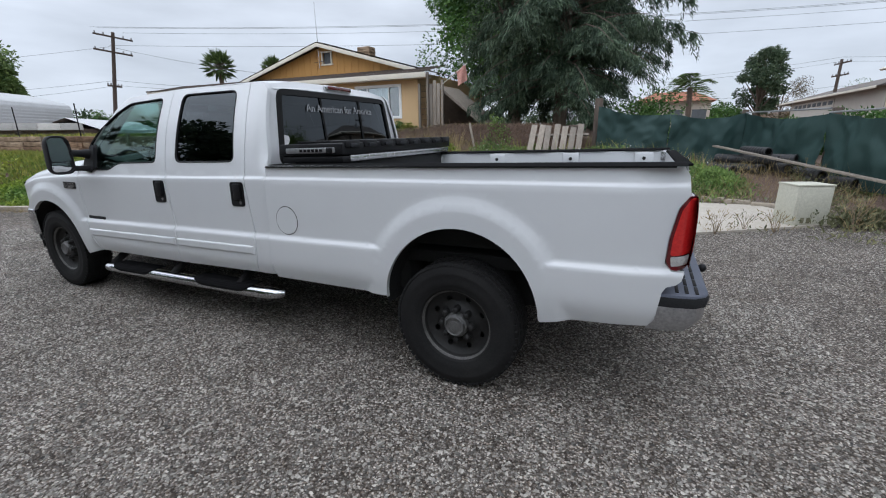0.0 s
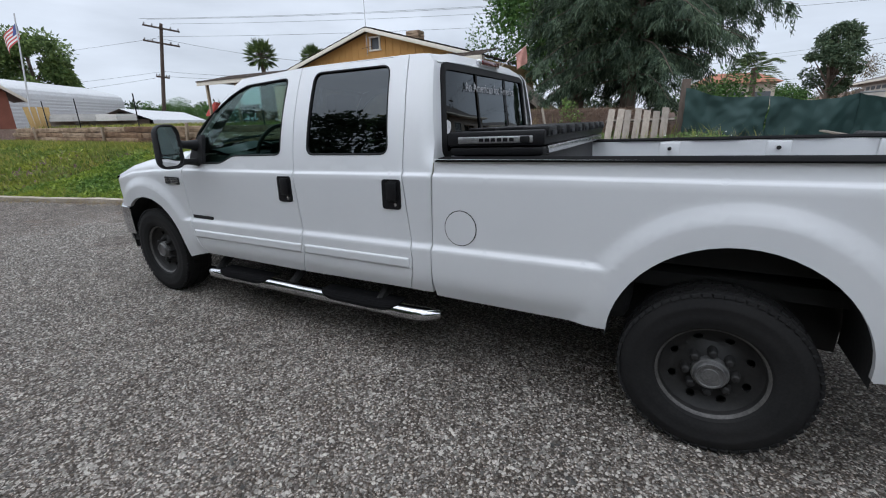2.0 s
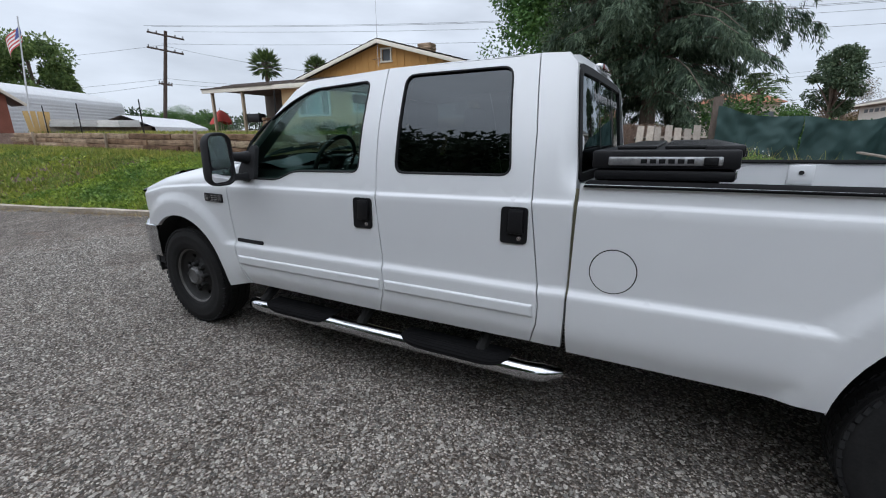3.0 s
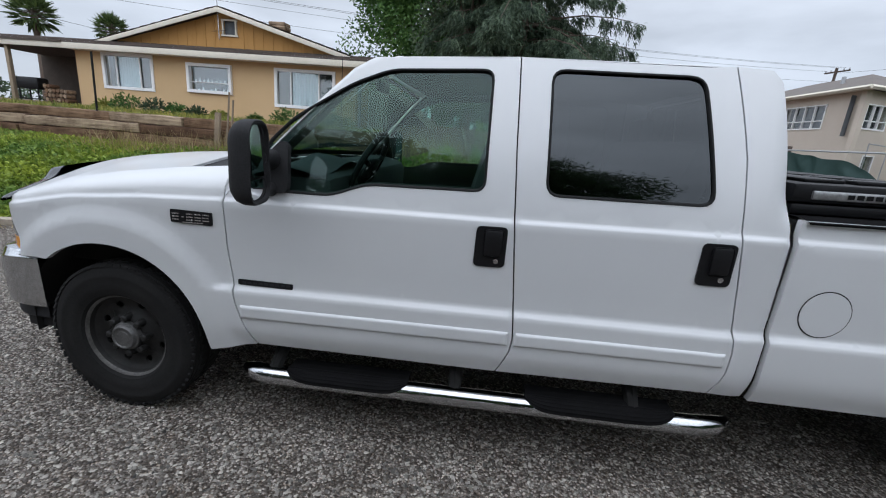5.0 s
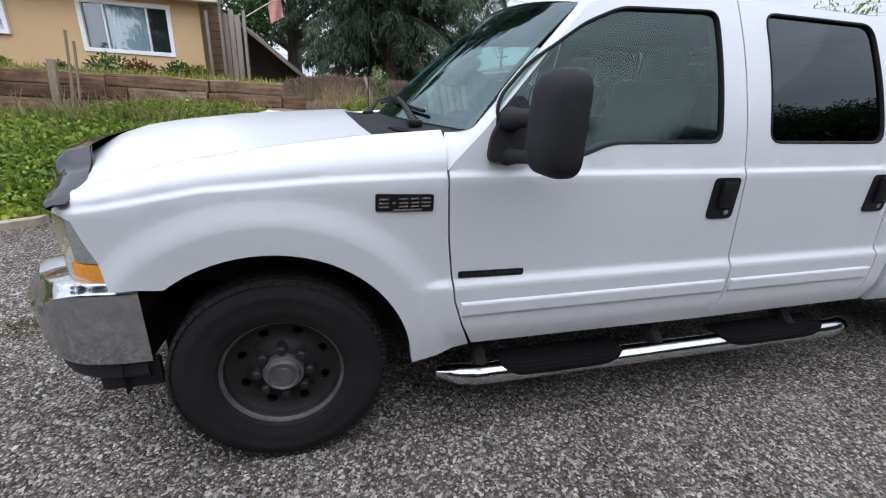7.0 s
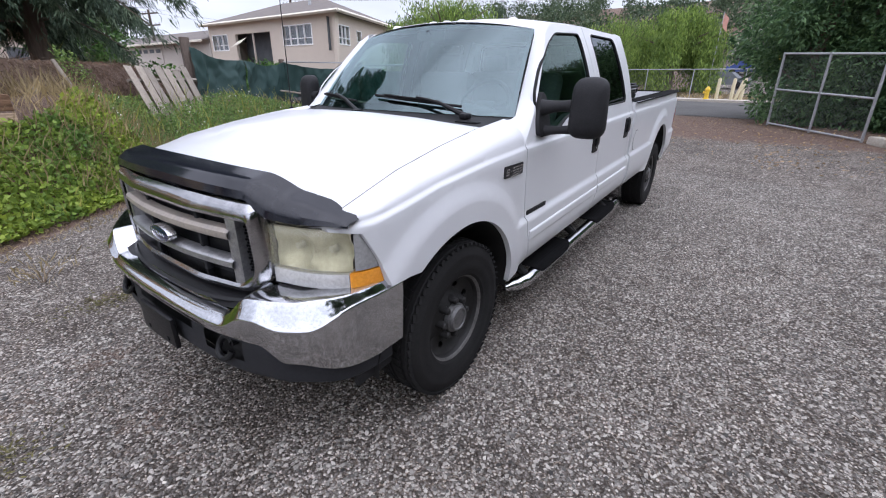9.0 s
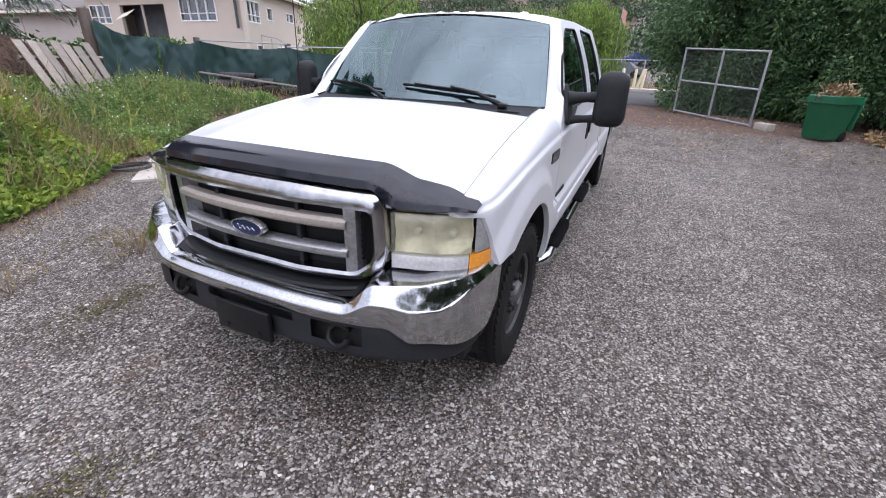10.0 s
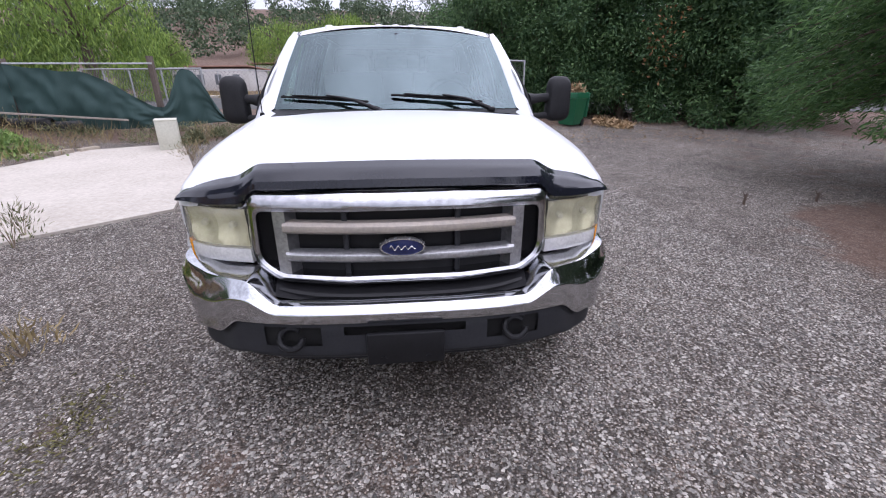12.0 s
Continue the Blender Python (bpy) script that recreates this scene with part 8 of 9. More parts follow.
def chain_link(name, a, b, h, label, category, step=0.11, mid=True, wire=0.004, posts=0, lean=0.0, kind="", base=0.05):
    """A chain-link panel between two foot points: pipe frame and crossing wires."""
    a, b = Vector(a), Vector(b)
    o = empty(name, Matrix.Translation(a), label, category, kind=kind)
    d = b - a
    ln = d.length
    ux = d / ln
    up = (Vector((0, 0, 1)) + Vector((-ux.y, ux.x, 0)) * lean).normalized()
    P = lambda u, v: ux * u + up * v
    for u in [0, ln] + ([ln / 2] if mid else []) + [ln * (k + 1) / (posts + 1) for k in range(posts)]:
        e = bmesh.new()
        tube(e, [P(u, base - 0.05 if posts == 0 else -0.1), P(u, h + 0.03)], 0.028, 8)
        part("upright", e, M_GALV, o)
    for v in [h] + ([base, (h + base) / 2] if mid else []):
        e = bmesh.new()
        tube(e, [P(0, v), P(ln, v)], 0.024, 8)
        part("rail", e, M_GALV, o)
    e = bmesh.new()
    k = -h
    while k < ln:
        for sgn in (0, 1):
            u0, u1 = max(0, k), min(ln, k + h - base)
            if u1 > u0:
                v0, v1 = base + u0 - k, base + u1 - k
                if sgn:
                    v0, v1 = h - (u0 - k), h - (u1 - k)
                tube(e, [P(u0, v0), P(u1, v1)], wire, 3, False)
        k += step
    w = part("wire_mesh", e, M_MESH, o, "grey woven wire")
    tagged(w, kind="stuff")
    return o


chain_link("chain_link_gate", (10.98, -3.80, 0.32), (12.85, -2.15, 0.44), 1.72, "leaning chain-link gate leaf with a pipe frame", "gate", 0.075, True, 0.0018, 0, 0.04, base=0.06)
blk = empty("concrete_block", Matrix.Translation((10.72, -4.05, land(10.72, -4.05) + 0.05)) @ Matrix.Rotation(0.5, 4, "Z"), "pale concrete block at the gate", "block")
bm = bmesh.new()
box(bm, (0, 0, 0.02), (0.42, 0.22, 0.18), 0.02)
part("block_body", bm, M_CONC, blk)
# wheeled bin with garden waste
wb = empty("wheeled_bin", Matrix.Translation((9.95, -4.95, land(9.95, -4.95))) @ Matrix.Rotation(radians(40), 4, "Z") @ Matrix.Scale(0.92, 4), "green plastic wheeled bin full of dry branches", "bin")
bm = bmesh.new()
rings(bm, [[Vector((sx * a, sy * b, z)) for sx, sy in ((-1, -1), (1, -1), (1, 1), (-1, 1))] for a, b, z in ((0.24, 0.25, 0.05), (0.26, 0.27, 0.10), (0.31, 0.33, 0.80), (0.32, 0.34, 0.82), (0.345, 0.365, 0.83), (0.345, 0.365, 0.98), (0.32, 0.34, 1.0), (0.30, 0.32, 0.99), (0.28, 0.30, 0.6))], True, False)
part("tub", bm, M_BIN, wb)
bm = bmesh.new()
box(bm, (0, 0, 0), (0.68, 0.04, 0.72), 0.015, Matrix.Translation((0, -0.42, 0.62)) @ Matrix.Rotation(0.12, 4, "X"))
part("lid", bm, M_BIN, wb, "lid folded back")
for x in (-0.24, 0.24):
    bm = bmesh.new()
    lathe(bm, [(0.0, -0.03), (0.10, -0.03), (0.125, -0.02), (0.125, 0.02), (0.10, 0.03), (0.0, 0.03)], 18, Matrix.Translation((x, -0.28, 0.12)) @ Matrix.Rotation(math.pi / 2, 4, "Y"))
    part("bin_wheel", bm, M_TYRE, wb)
bm = bmesh.new()
tube(bm, [(-0.25, -0.40, 0.95), (0.25, -0.40, 0.95)], 0.018, 8)
part("handle", bm, M_BIN, wb)
bm = bmesh.new()
box(bm, (0.10, 0.362, 0.90), (0.13, 0.006, 0.08), 0.0)
part("label_patch", bm, M_WHITE_DECAL, wb)
q = np.column_stack([rng.normal(size=260) * 0.13, rng.normal(size=260) * 0.13, 0.92 + np.abs(rng.normal(size=260)) * 0.13])
leaf_cloud("dry_branches", q, rng.normal(size=q.shape) + np.array([0, 0, 0.9]), rng.uniform(0.08, 0.26, 260), 0.05, M_BROWNLEAF, wb, "dry brown branches", kind="stuff")
q = scatter(900, 9.3, 10.9, -6.9, -5.6, lambda x, y: math.hypot((x - 10.1) / 0.8, (y + 6.3) / 0.5) < 1)
q[:, 2] += 0.12 * rng.random(len(q))
leaf_cloud("leaf_pile", q, rng.normal(size=q.shape), rng.uniform(0.05, 0.14, len(q)), 0.06, M_BROWNLEAF, None, "low heap of dry brown leaves by the hedge", "leaf pile", "stuff")
q = np.vstack([scatter(1500, 7.5, 14, -8.5, -2.0, lambda x, y: True), scatter(500, 8, 14, -2, 3, lambda x, y: True)])
q[:, 2] += 0.01
dd = rng.normal(size=q.shape)
dd[:, 2] *= 0.15
leaf_cloud("leaf_litter", q, dd, rng.uniform(0.03, 0.08, len(q)), 0.03, M_BROWNLEAF, None, "scattered dry leaves on the gravel", "leaf litter", "stuff")
# across the street
ZS = 0.56
hy = empty("fire_hydrant", Matrix.Translation((27.4, 0.75, ZS)) @ Matrix.Scale(0.85, 4), "yellow fire hydrant on the far kerb", "hydrant")
bm = bmesh.new()
lathe(bm, [(0.0, 0.0), (0.19, 0.0), (0.19, 0.06), (0.13, 0.08), (0.13, 0.52), (0.17, 0.54), (0.17, 0.60), (0.13, 0.66), (0.05, 0.78), (0.0, 0.79)], 16, Matrix.Identity(4))
part("barrel", bm, M_YELLOW, hy)
for a in (0, math.pi / 2, math.pi):
    bm = bmesh.new()
    tube(bm, [(0.1 * math.cos(a), 0.1 * math.sin(a), 0.42), (0.24 * math.cos(a), 0.24 * math.sin(a), 0.42)], 0.08, 10)
    part("outlet", bm, M_YELLOW, hy)
for y, lean in ((0.28, 0.0), (-0.42, 0.0), (-0.62, 0.22), (-0.85, 0.06)):
    bo = empty("bollard", Matrix.Translation((27.5, y, ZS)) @ Matrix.Rotation(lean, 4, "X"), "cream painted steel bollard", "bollard", "bollards across the street")
    bm = bmesh.new()
    lathe(bm, [(0.085, -0.1), (0.085, 1.02), (0.06, 1.08), (0.0, 1.10)], 12, Matrix.Identity(4))
    part("post", bm, M_CREAMPOST, bo)
chain_link("street_fence", (29.8, -3.5, land(29.8, -3.5)), (33.5, 24.0, land(33.5, 24.0)), 1.75, "long chain-link fence across the street", "fence", 0.30, False, 0.006, 9)
chain_link("yard_fence", (10.3, 5.2, land(10.3, 5.2)), (17.0, 12.5, land(17.0, 12.5)), 1.5, "low chain-link fence behind the screen", "fence", 0.25, False, 0.005, 3)
p = scatter(4200, 28, 40, -6, 22, lambda x, y: True)
d = rng.normal(size=p.shape) * 0.5
d[:, 2] = 1
leaf_cloud("verge_grass", p, d, rng.uniform(0.15, 0.5, len(p)), 0.04, M_DRY, None, "dry grass on the far verge", "grass", "stuff")
# low sheds on the far slope
M_SHED = pbr("weathered_white_boards", (0.42, 0.40, 0.38), (0.58, 0.56, 0.53), 1.5, 16, 0.85, 0, 0.004, 20)
M_RUSTROOF = pbr("rusty_tin_roof", (0.20, 0.10, 0.07), (0.34, 0.20, 0.15), 1.2, 14, 0.8, 0.2)
for k, (x, y, w, d2, h2) in enumerate(((44, 16.5, 6.5, 3.0, 1.9), (46.5, 21.5, 3.5, 2.5, 1.7), (48, 12.5, 4.0, 3.0, 2.1))):
    sh = empty("garden_shed", Matrix.Translation((x, y, land(x, y))) @ Matrix.Rotation(1.25, 4, "Z"), "small weathered shed on the far slope", "shed", "sheds on the slope")
    bm = bmesh.new()
    box(bm, (0, 0, h2 / 2 - 0.2), (w, d2, h2 + 0.4), 0.02)
    part("wall", bm, M_SHED, sh)
    bm = bmesh.new()
    box(bm, (0, 0, h2 + 0.08), (w + 0.5, d2 + 0.6, 0.12), 0.01, Matrix.Rotation(0.08, 4, "X"))
    part("roof", bm, M_RUSTROOF if k != 1 else M_SHED, sh)
    for q2 in range(3):
        bm = bmesh.new()
        box(bm, (-w * 0.3 + w * 0.3 * q2, d2 / 2 + 0.02, h2 * 0.5), (0.7, 0.06, 0.9), 0.01)
        part("opening", bm, M_DARKROOM, sh)
# parked cars far down the street, and a traffic sign
M_BLUECAR = pbr("blue_car_paint", (0.02, 0.05, 0.22), (0.03, 0.07, 0.28), 2, 30, 0.3, 0, 0, 1, 0.6)
for x, y, mt, lb in ((62.0, 0.4, M_BLUECAR, "blue car parked far across the street"), (47.5, 1.6, M_DARKROOM, "dark car parked far across the street")):
    cr = empty("parked_car", Matrix.Translation((x, y, land(x, y))) @ Matrix.Rotation(1.4, 4, "Z"), lb, "car")
    bm = bmesh.new()
    prof = [(-2.1, 0.35), (-2.1, 0.85), (-1.3, 0.95), (-0.7, 1.42), (0.9, 1.45), (1.6, 0.98), (2.1, 0.9), (2.15, 0.35)]
    rings(bm, [[Vector((x2, s2 * (0.85 - 0.12 * (z2 > 1.2)), z2)) for x2, z2 in prof] for s2 in (-1, 1)], True, True)
    part("body", bm, mt, cr)
    for a in (-1.35, 1.35):
        for b in (-0.8, 0.8):
            bm = bmesh.new()
            lathe(bm, [(0.0, -0.1), (0.32, -0.1), (0.32, 0.1), (0.0, 0.1)], 14, Matrix.Translation((a, b, 0.32)) @ Matrix.Rotation(math.pi / 2, 4, "X"))
            part("tyre", bm, M_TYRE, cr)
sg2 = empty("road_sign", Matrix.Translation((30.5, -2.05, land(30.5, -2.05))), "yellow diamond road sign on a post", "sign")
bm = bmesh.new()
tube(bm, [(0, 0, -0.1), (0, 0, 2.6)], 0.03, 6)
part("pole", bm, M_GALV, sg2)
bm = bmesh.new()
box(bm, (-0.04, 0, 2.3), (0.015, 0.5, 0.5), 0.004, Matrix.Translation((0, 0, 2.3)) @ Matrix.Rotation(math.pi / 4, 4, "X") @ Matrix.Translation((0, 0, -2.3)))
part("plate", bm, M_YELLOW, sg2)

ff = empty("far_flag_pole", Matrix.Translation((37.5, 1.75, land(37.5, 1.75))), "thin pole with a small red and white flag across the street", "flag pole")
bm = bmesh.new()
tube(bm, [(0, 0, -0.1), (0, 0, 5.6)], [0.04, 0.025], 6)
part("pole", bm, M_GALV, ff)
bm = bmesh.new()
grid(bm, 6, 6, lambda u, v: Vector((0.0, -0.05 - 0.32 * u + 0.04 * math.sin(4 * v), 5.5 - 0.9 * v - 0.35 * u)))
part("cloth", bm, M_FLAG, ff)

# ---- trees and hedges ----
def cedar(x, y, h, spread, label):
    """A drooping cedar: whorls of long arching limbs with hanging needle sprays."""
    z = land(x, y)
    t = empty("cedar_tree", Matrix.Translation((x, y, z)), label, "tree")
    b = bmesh.new()
    tube(b, [(0, 0, -0.2), (0.05, 0, h * 0.3), (0, 0.05, h * 0.65), (0, 0, h)], [0.26, 0.20, 0.12, 0.03], 12)
    P, D = [], []
    zz = 1.0
    while zz < h - 0.3:
        f = zz / h
        L0 = spread * (1 - f) ** 0.5 * (0.85 if zz < 2.0 else 1.0)
        for k in range(4):
            a = rng.random() * 2 * math.pi
            L = L0 * rng.uniform(0.55, 1.10)
            z1 = zz + rng.uniform(-0.1, 0.1)
            rise, sag = rng.uniform(0.05, 0.45), rng.uniform(0.30, 0.62)
            pts = [Vector((math.cos(a) * L * q, math.sin(a) * L * q, z1 + rise * L * q - sag * L * q * q)) for q in (0, 0.25, 0.5, 0.75, 1.0)]
            tube(b, pts, [0.05 * (1 - f) + 0.02, 0.035, 0.025, 0.015, 0.006], 5)
            # side twigs, each with a spray of needles that hangs from it
            for m in range(int(13 + 8 * L)):
                q0 = rng.uniform(0.15, 1.0) ** 0.8
                side = rng.normal() * (0.16 + 0.10 * L) * (1.2 - 0.6 * q0)
                n = int(rng.integers(26, 46))
                w = rng.random(n)
                sd = side * w
                P.append(np.column_stack([math.cos(a) * L * q0 - math.sin(a) * sd + rng.normal(size=n) * 0.035, math.sin(a) * L * q0 + math.cos(a) * sd + rng.normal(size=n) * 0.035,
                                          z1 + rise * L * q0 - sag * L * q0 * q0 - abs(side) * 0.75 * w * w - 0.26 * rng.random(n) ** 1.5]))
                D.append(np.column_stack([np.full(n, math.cos(a) * 0.35 - math.sin(a) * np.sign(side) * 0.4), np.full(n, math.sin(a) * 0.35 + math.cos(a) * np.sign(side) * 0.4), np.full(n, -0.8)]) + rng.normal(size=(n, 3)) * 0.30)
        zz += 0.155
    part("trunk", b, M_BARK, t, "grey-brown trunk and limbs")
    P, D = np.vstack(P), np.vstack(D)
    leaf_cloud("needle_sprays", P, D, rng.uniform(0.12, 0.27, len(P)), rng.uniform(0.016, 0.036, len(P)), M_CEDAR, t, "blue-green drooping needles")
    return t


cedar(2.2, 13.9, 13.0, 4.5, "large drooping blue-green cedar above the slope")
tree("broadleaf_tree", -1.5, 20.5, 10.5, 4.0, 1.6, M_BROAD, "bright green broadleaf tree behind the house", 60, 46000, 0.21, 0.2, 0.3)
tree("broadleaf_tree", 0.5, 13.9, 7.2, 2.3, 1.1, M_EUCA, "dusty green tree beside the cedar", 30, 12000, 0.13, trunk_r=0.17)
# under-planting behind the fence
for i, (x, y, h, c) in enumerate(((6.8, 16.0, 1.35, 1.3), (9.0, 17.5, 1.5, 1.5), (11.2, 19.0, 1.4, 1.3), (13.4, 21.5, 1.7, 1.5), (4.6, 20.0, 2.1, 1.9))):
    tree("garden_bush", x, y, h, c, 0.3, M_BROAD, "dense green bush behind the screened fence", 14, 1800, 0.18, 0.1, 0.08, group="bushes behind the fence")


def weeping(x, y, h, crown, label, n=15000, mat=None):
    """A pepper tree: a domed crown of hanging strands."""
    z = land(x, y)
    t = empty("pepper_tree", Matrix.Translation((x, y, z)), label, "tree", "weeping pepper trees")
    b = bmesh.new()
    tube(b, [(0, 0, -0.2), (0.1, 0, h * 0.3), (0.2, 0.1, h * 0.6)], [0.35, 0.28, 0.15], 10)
    tops = []
    for k in range(64):
        a, r = rng.random() * 2 * math.pi, crown * math.sqrt(rng.random())
        zt = h * (0.62 + 0.38 * math.sqrt(max(0, 1 - (r / crown) ** 2))) * rng.uniform(0.86, 1.04)
        tops.append((r * math.cos(a), r * math.sin(a), zt, r))
        if k % 4 == 0:
            tube(b, [(0.15, 0.05, h * 0.45), (0.5 * r * math.cos(a), 0.5 * r * math.sin(a), zt * 0.85), (r * math.cos(a), r * math.sin(a), zt)], [0.10, 0.06, 0.02], 6)
    part("trunk", b, M_BARK, t)
    c = np.array(tops)[rng.integers(0, 64, n)]
    fall = rng.random(n) ** 0.8 * (0.40 + 0.62 * (c[:, 3] / crown)) * h * 0.85
    P = np.column_stack([c[:, 0] + rng.normal(size=n) * crown * 0.085, c[:, 1] + rng.normal(size=n) * crown * 0.085, np.maximum(0.35, c[:, 2] - fall)])
    D = rng.normal(size=(n, 3)) * 0.35
    D[:, 2] -= 1
    leaf_cloud("hanging_leaves", P, D, rng.uniform(0.18, 0.42, n), rng.uniform(0.05, 0.10, n), mat or M_PEPPER, t, "light green hanging foliage")


weeping(25.2, 17.2, 6.9, 3.8, "weeping light green pepper tree beyond the fence")
weeping(38.0, 4.6, 6.2, 3.4, "weeping light green pepper tree across the street", 26000)
weeping(46.0, 24.0, 5.6, 3.4, "rounded light green tree on the far slope", 14000)
weeping(50.0, 12.0, 6.8, 4.2, "light green tree on the far slope", 14000)


# tall dark hedge along the yard's side
HEDGE = [(14.0, -2.5), (13.4, -4.4), (12.2, -6.0), (10.9, -8.0), (9.6, -9.6), (8.6, -10.6)]


def hedge_piece(i, x, y, h, r):
    z = land(x, y)
    t = empty("hedge_tree", Matrix.Translation((x, y, z)), "tall dark green hedge tree at the yard's edge", "tree", "hedge along the yard")
    cs, rs = [], []
    for k in range(30):
        a, u = rng.random() * 2 * math.pi, rng.random()
        rad = r * rng.uniform(0.3, 1.0) * (1 - 0.35 * u)
        cs.append((rad * math.cos(a), rad * math.sin(a), 0.25 + u * (h - 0.5)))
        rs.append(r * rng.uniform(0.3, 0.55))
    b = bmesh.new()
    tube(b, [(0, 0, -0.2), (0.1, 0.05, h * 0.4), (0, 0, h * 0.85)], [0.16, 0.12, 0.04], 8)
    for k in range(0, 30, 3):
        c = Vector(cs[k])
        tube(b, [(0, 0, c.z * 0.5), c], [0.05, 0.012], 5)
    part("trunk", b, M_BARK, t)
    n = 19000
    p, v = clump_points(cs, rs, n, 0.9)
    p[:, 2] = np.maximum(p[:, 2], 0.03)
    d = v * 0.7 + rng.normal(size=v.shape) * 0.5
    d[:, 2] -= 0.35
    leaf_cloud("leaves", p, d, rng.uniform(0.08, 0.19, n), rng.uniform(0.035, 0.065, n), M_HEDGE, t, "dark glossy leaves")


hr = random.Random(11)
k = 0
for (x0, y0), (x1, y1) in zip(HEDGE, HEDGE[1:]):
    for f in (0.0, 0.5):
        hedge_piece(k, x0 + (x1 - x0) * f + hr.uniform(-0.2, 0.2) + 0.5, y0 + (y1 - y0) * f - 0.4, hr.uniform(4.0, 5.0), hr.uniform(1.35, 1.7))
        k += 1
for x, y in ((15.5, -5.5), (14.2, -8.5), (12.6, -11.0), (10.4, -13.0), (17.0, -3.2)):
    tree("backing_tree", x, y, hr.uniform(4.6, 5.6), 2.4, 0.4, M_HEDGE, "tall dark tree behind the hedge", 26, 9000, 0.17, 0.3, 0.2, group="trees behind the hedge")
# sprays of rusty leaves in the hedge
rp = np.array([(10.9, -8.0, land(10.9, -8.0))]) + rng.normal(size=(110, 3)) * np.array([0.25, 0.35, 0.6]) + np.array([-1.25, 0.75, 2.1])
leaf_cloud("rusty_sprays", rp, rng.normal(size=rp.shape), rng.uniform(0.06, 0.14, 110), 0.06, M_RUST, None, "sprays of rusty dead leaves in the hedge", "leaves", "stuff")

# feathery tree close to the yard's south side, its boughs hanging low
nt = empty("feathery_tree", Matrix.Translation((2.55, -8.25, 0.0)), "feathery green tree with low hanging boughs", "tree")
b = bmesh.new()
tube(b, [(0, 0, -0.2), (0.1, -0.1, 1.4), (0, 0, 2.9), (0.1, 0, 4.3)], [0.20, 0.16, 0.10, 0.03], 10)
P, D = [], []
for k in range(300):
    a, zz = rng.random() * 2 * math.pi, rng.uniform(1.25, 4.7)
    L = rng.uniform(2.0, 3.3) * (1.06 - 0.03 * zz)
    pts = [Vector((math.cos(a) * L * s, math.sin(a) * L * s, zz + 0.25 * L * s - 0.45 * L * s * s)) for s in (0, 0.35, 0.7, 1.0)]
    tube(b, pts, [0.03, 0.02, 0.012, 0.004], 5)
    n = 620
    s = rng.uniform(0.25, 1.05, n)
    P.append(np.column_stack([math.cos(a) * L * s, math.sin(a) * L * s, zz + 0.25 * L * s - 0.45 * L * s * s]) + rng.normal(size=(n, 3)) * 0.10)
    D.append(np.column_stack([np.full(n, math.cos(a)), np.full(n, math.sin(a)), np.full(n, -0.5)]) + rng.normal(size=(n, 3)) * 0.5)
part("trunk", b, M_BARK, nt)
P, D = np.vstack(P), np.vstack(D)
P[:, 2] = np.maximum(P[:, 2], 0.75 + 0.25 * rng.random(len(P)))
leaf_cloud("feathery_leaves", P, D, rng.uniform(0.07, 0.15, len(P)), rng.uniform(0.014, 0.028, len(P)), M_NEAR, nt)
# dead stubs left in the gravel near the tree
for x, y, h in ((2.49, -4.41, 0.17), (2.52, -5.47, 0.15)):
    st = empty("plant_stub", Matrix.Translation((x, y, land(x, y) - 0.02)), "dead brown plant stub standing in the gravel", "plant stub", "plant stubs in the gravel")
    b = bmesh.new()
    tube(b, [(0, 0, 0), (0.008, 0.004, 0.5 * h), (0.004, -0.006, h)], [0.02, 0.016, 0.007], 8)
    part("stem", b, M_BARK, st)
    for k in range(5):
        a = k * 1.3 + x
        b = bmesh.new()
        tube(b, [(0, 0, h * (0.35 + 0.1 * k)), (0.04 * math.cos(a), 0.04 * math.sin(a), h * (0.6 + 0.1 * k)), (0.06 * math.cos(a), 0.06 * math.sin(a), h * (0.85 + 0.1 * k))], [0.006, 0.005, 0.002], 5)
        part("twig", b, M_BARK, st)

# trees behind the camera, seen in the glass
for x, y, h in ((-15, -27, 5.0), (-11.5, -9.6, 8.6), (-9.2, -12.6, 10.0), (-6.6, -14.4, 9.4), (-2.2, -8.8, 6.4), (-2.5, -24, 4.0), (4, -27, 3.4), (11, -26, 3.6), (17, -24, 4.2)):
    tree("garden_tree", x, y, h, h * 0.42, 0.3, M_EUCA, "green tree on the south side of the yard", 30, 7000, 0.05 * h, 0.25, 0.15, group="trees south of the yard")
# trees to the far left
for x, y, h, c in ((-47.5, 14.6, 8.8, 2.9), (-47.0, 16.4, 6.4, 1.7), (-51, 11.0, 9.4, 3.6)):
    tree("broadleaf_tree", x, y, h, c, 1.2, M_PALEBROAD, "green broadleaf tree beyond the white shed", 30, 8000, 0.34, 0.2, 0.25, z=0.9)
for x, y, h, c in ((-41.2, 20.6, 2.5, 1.7), (-40.0, 22.6, 2.7, 2.1), (-38.8, 25.0, 2.5, 1.9)):
    tree("garden_bush", x, y, h, c, 0.3, M_BROAD, "green bush beside the pole", 16, 7000, 0.13, 0.1, 0.08, z=0.9)
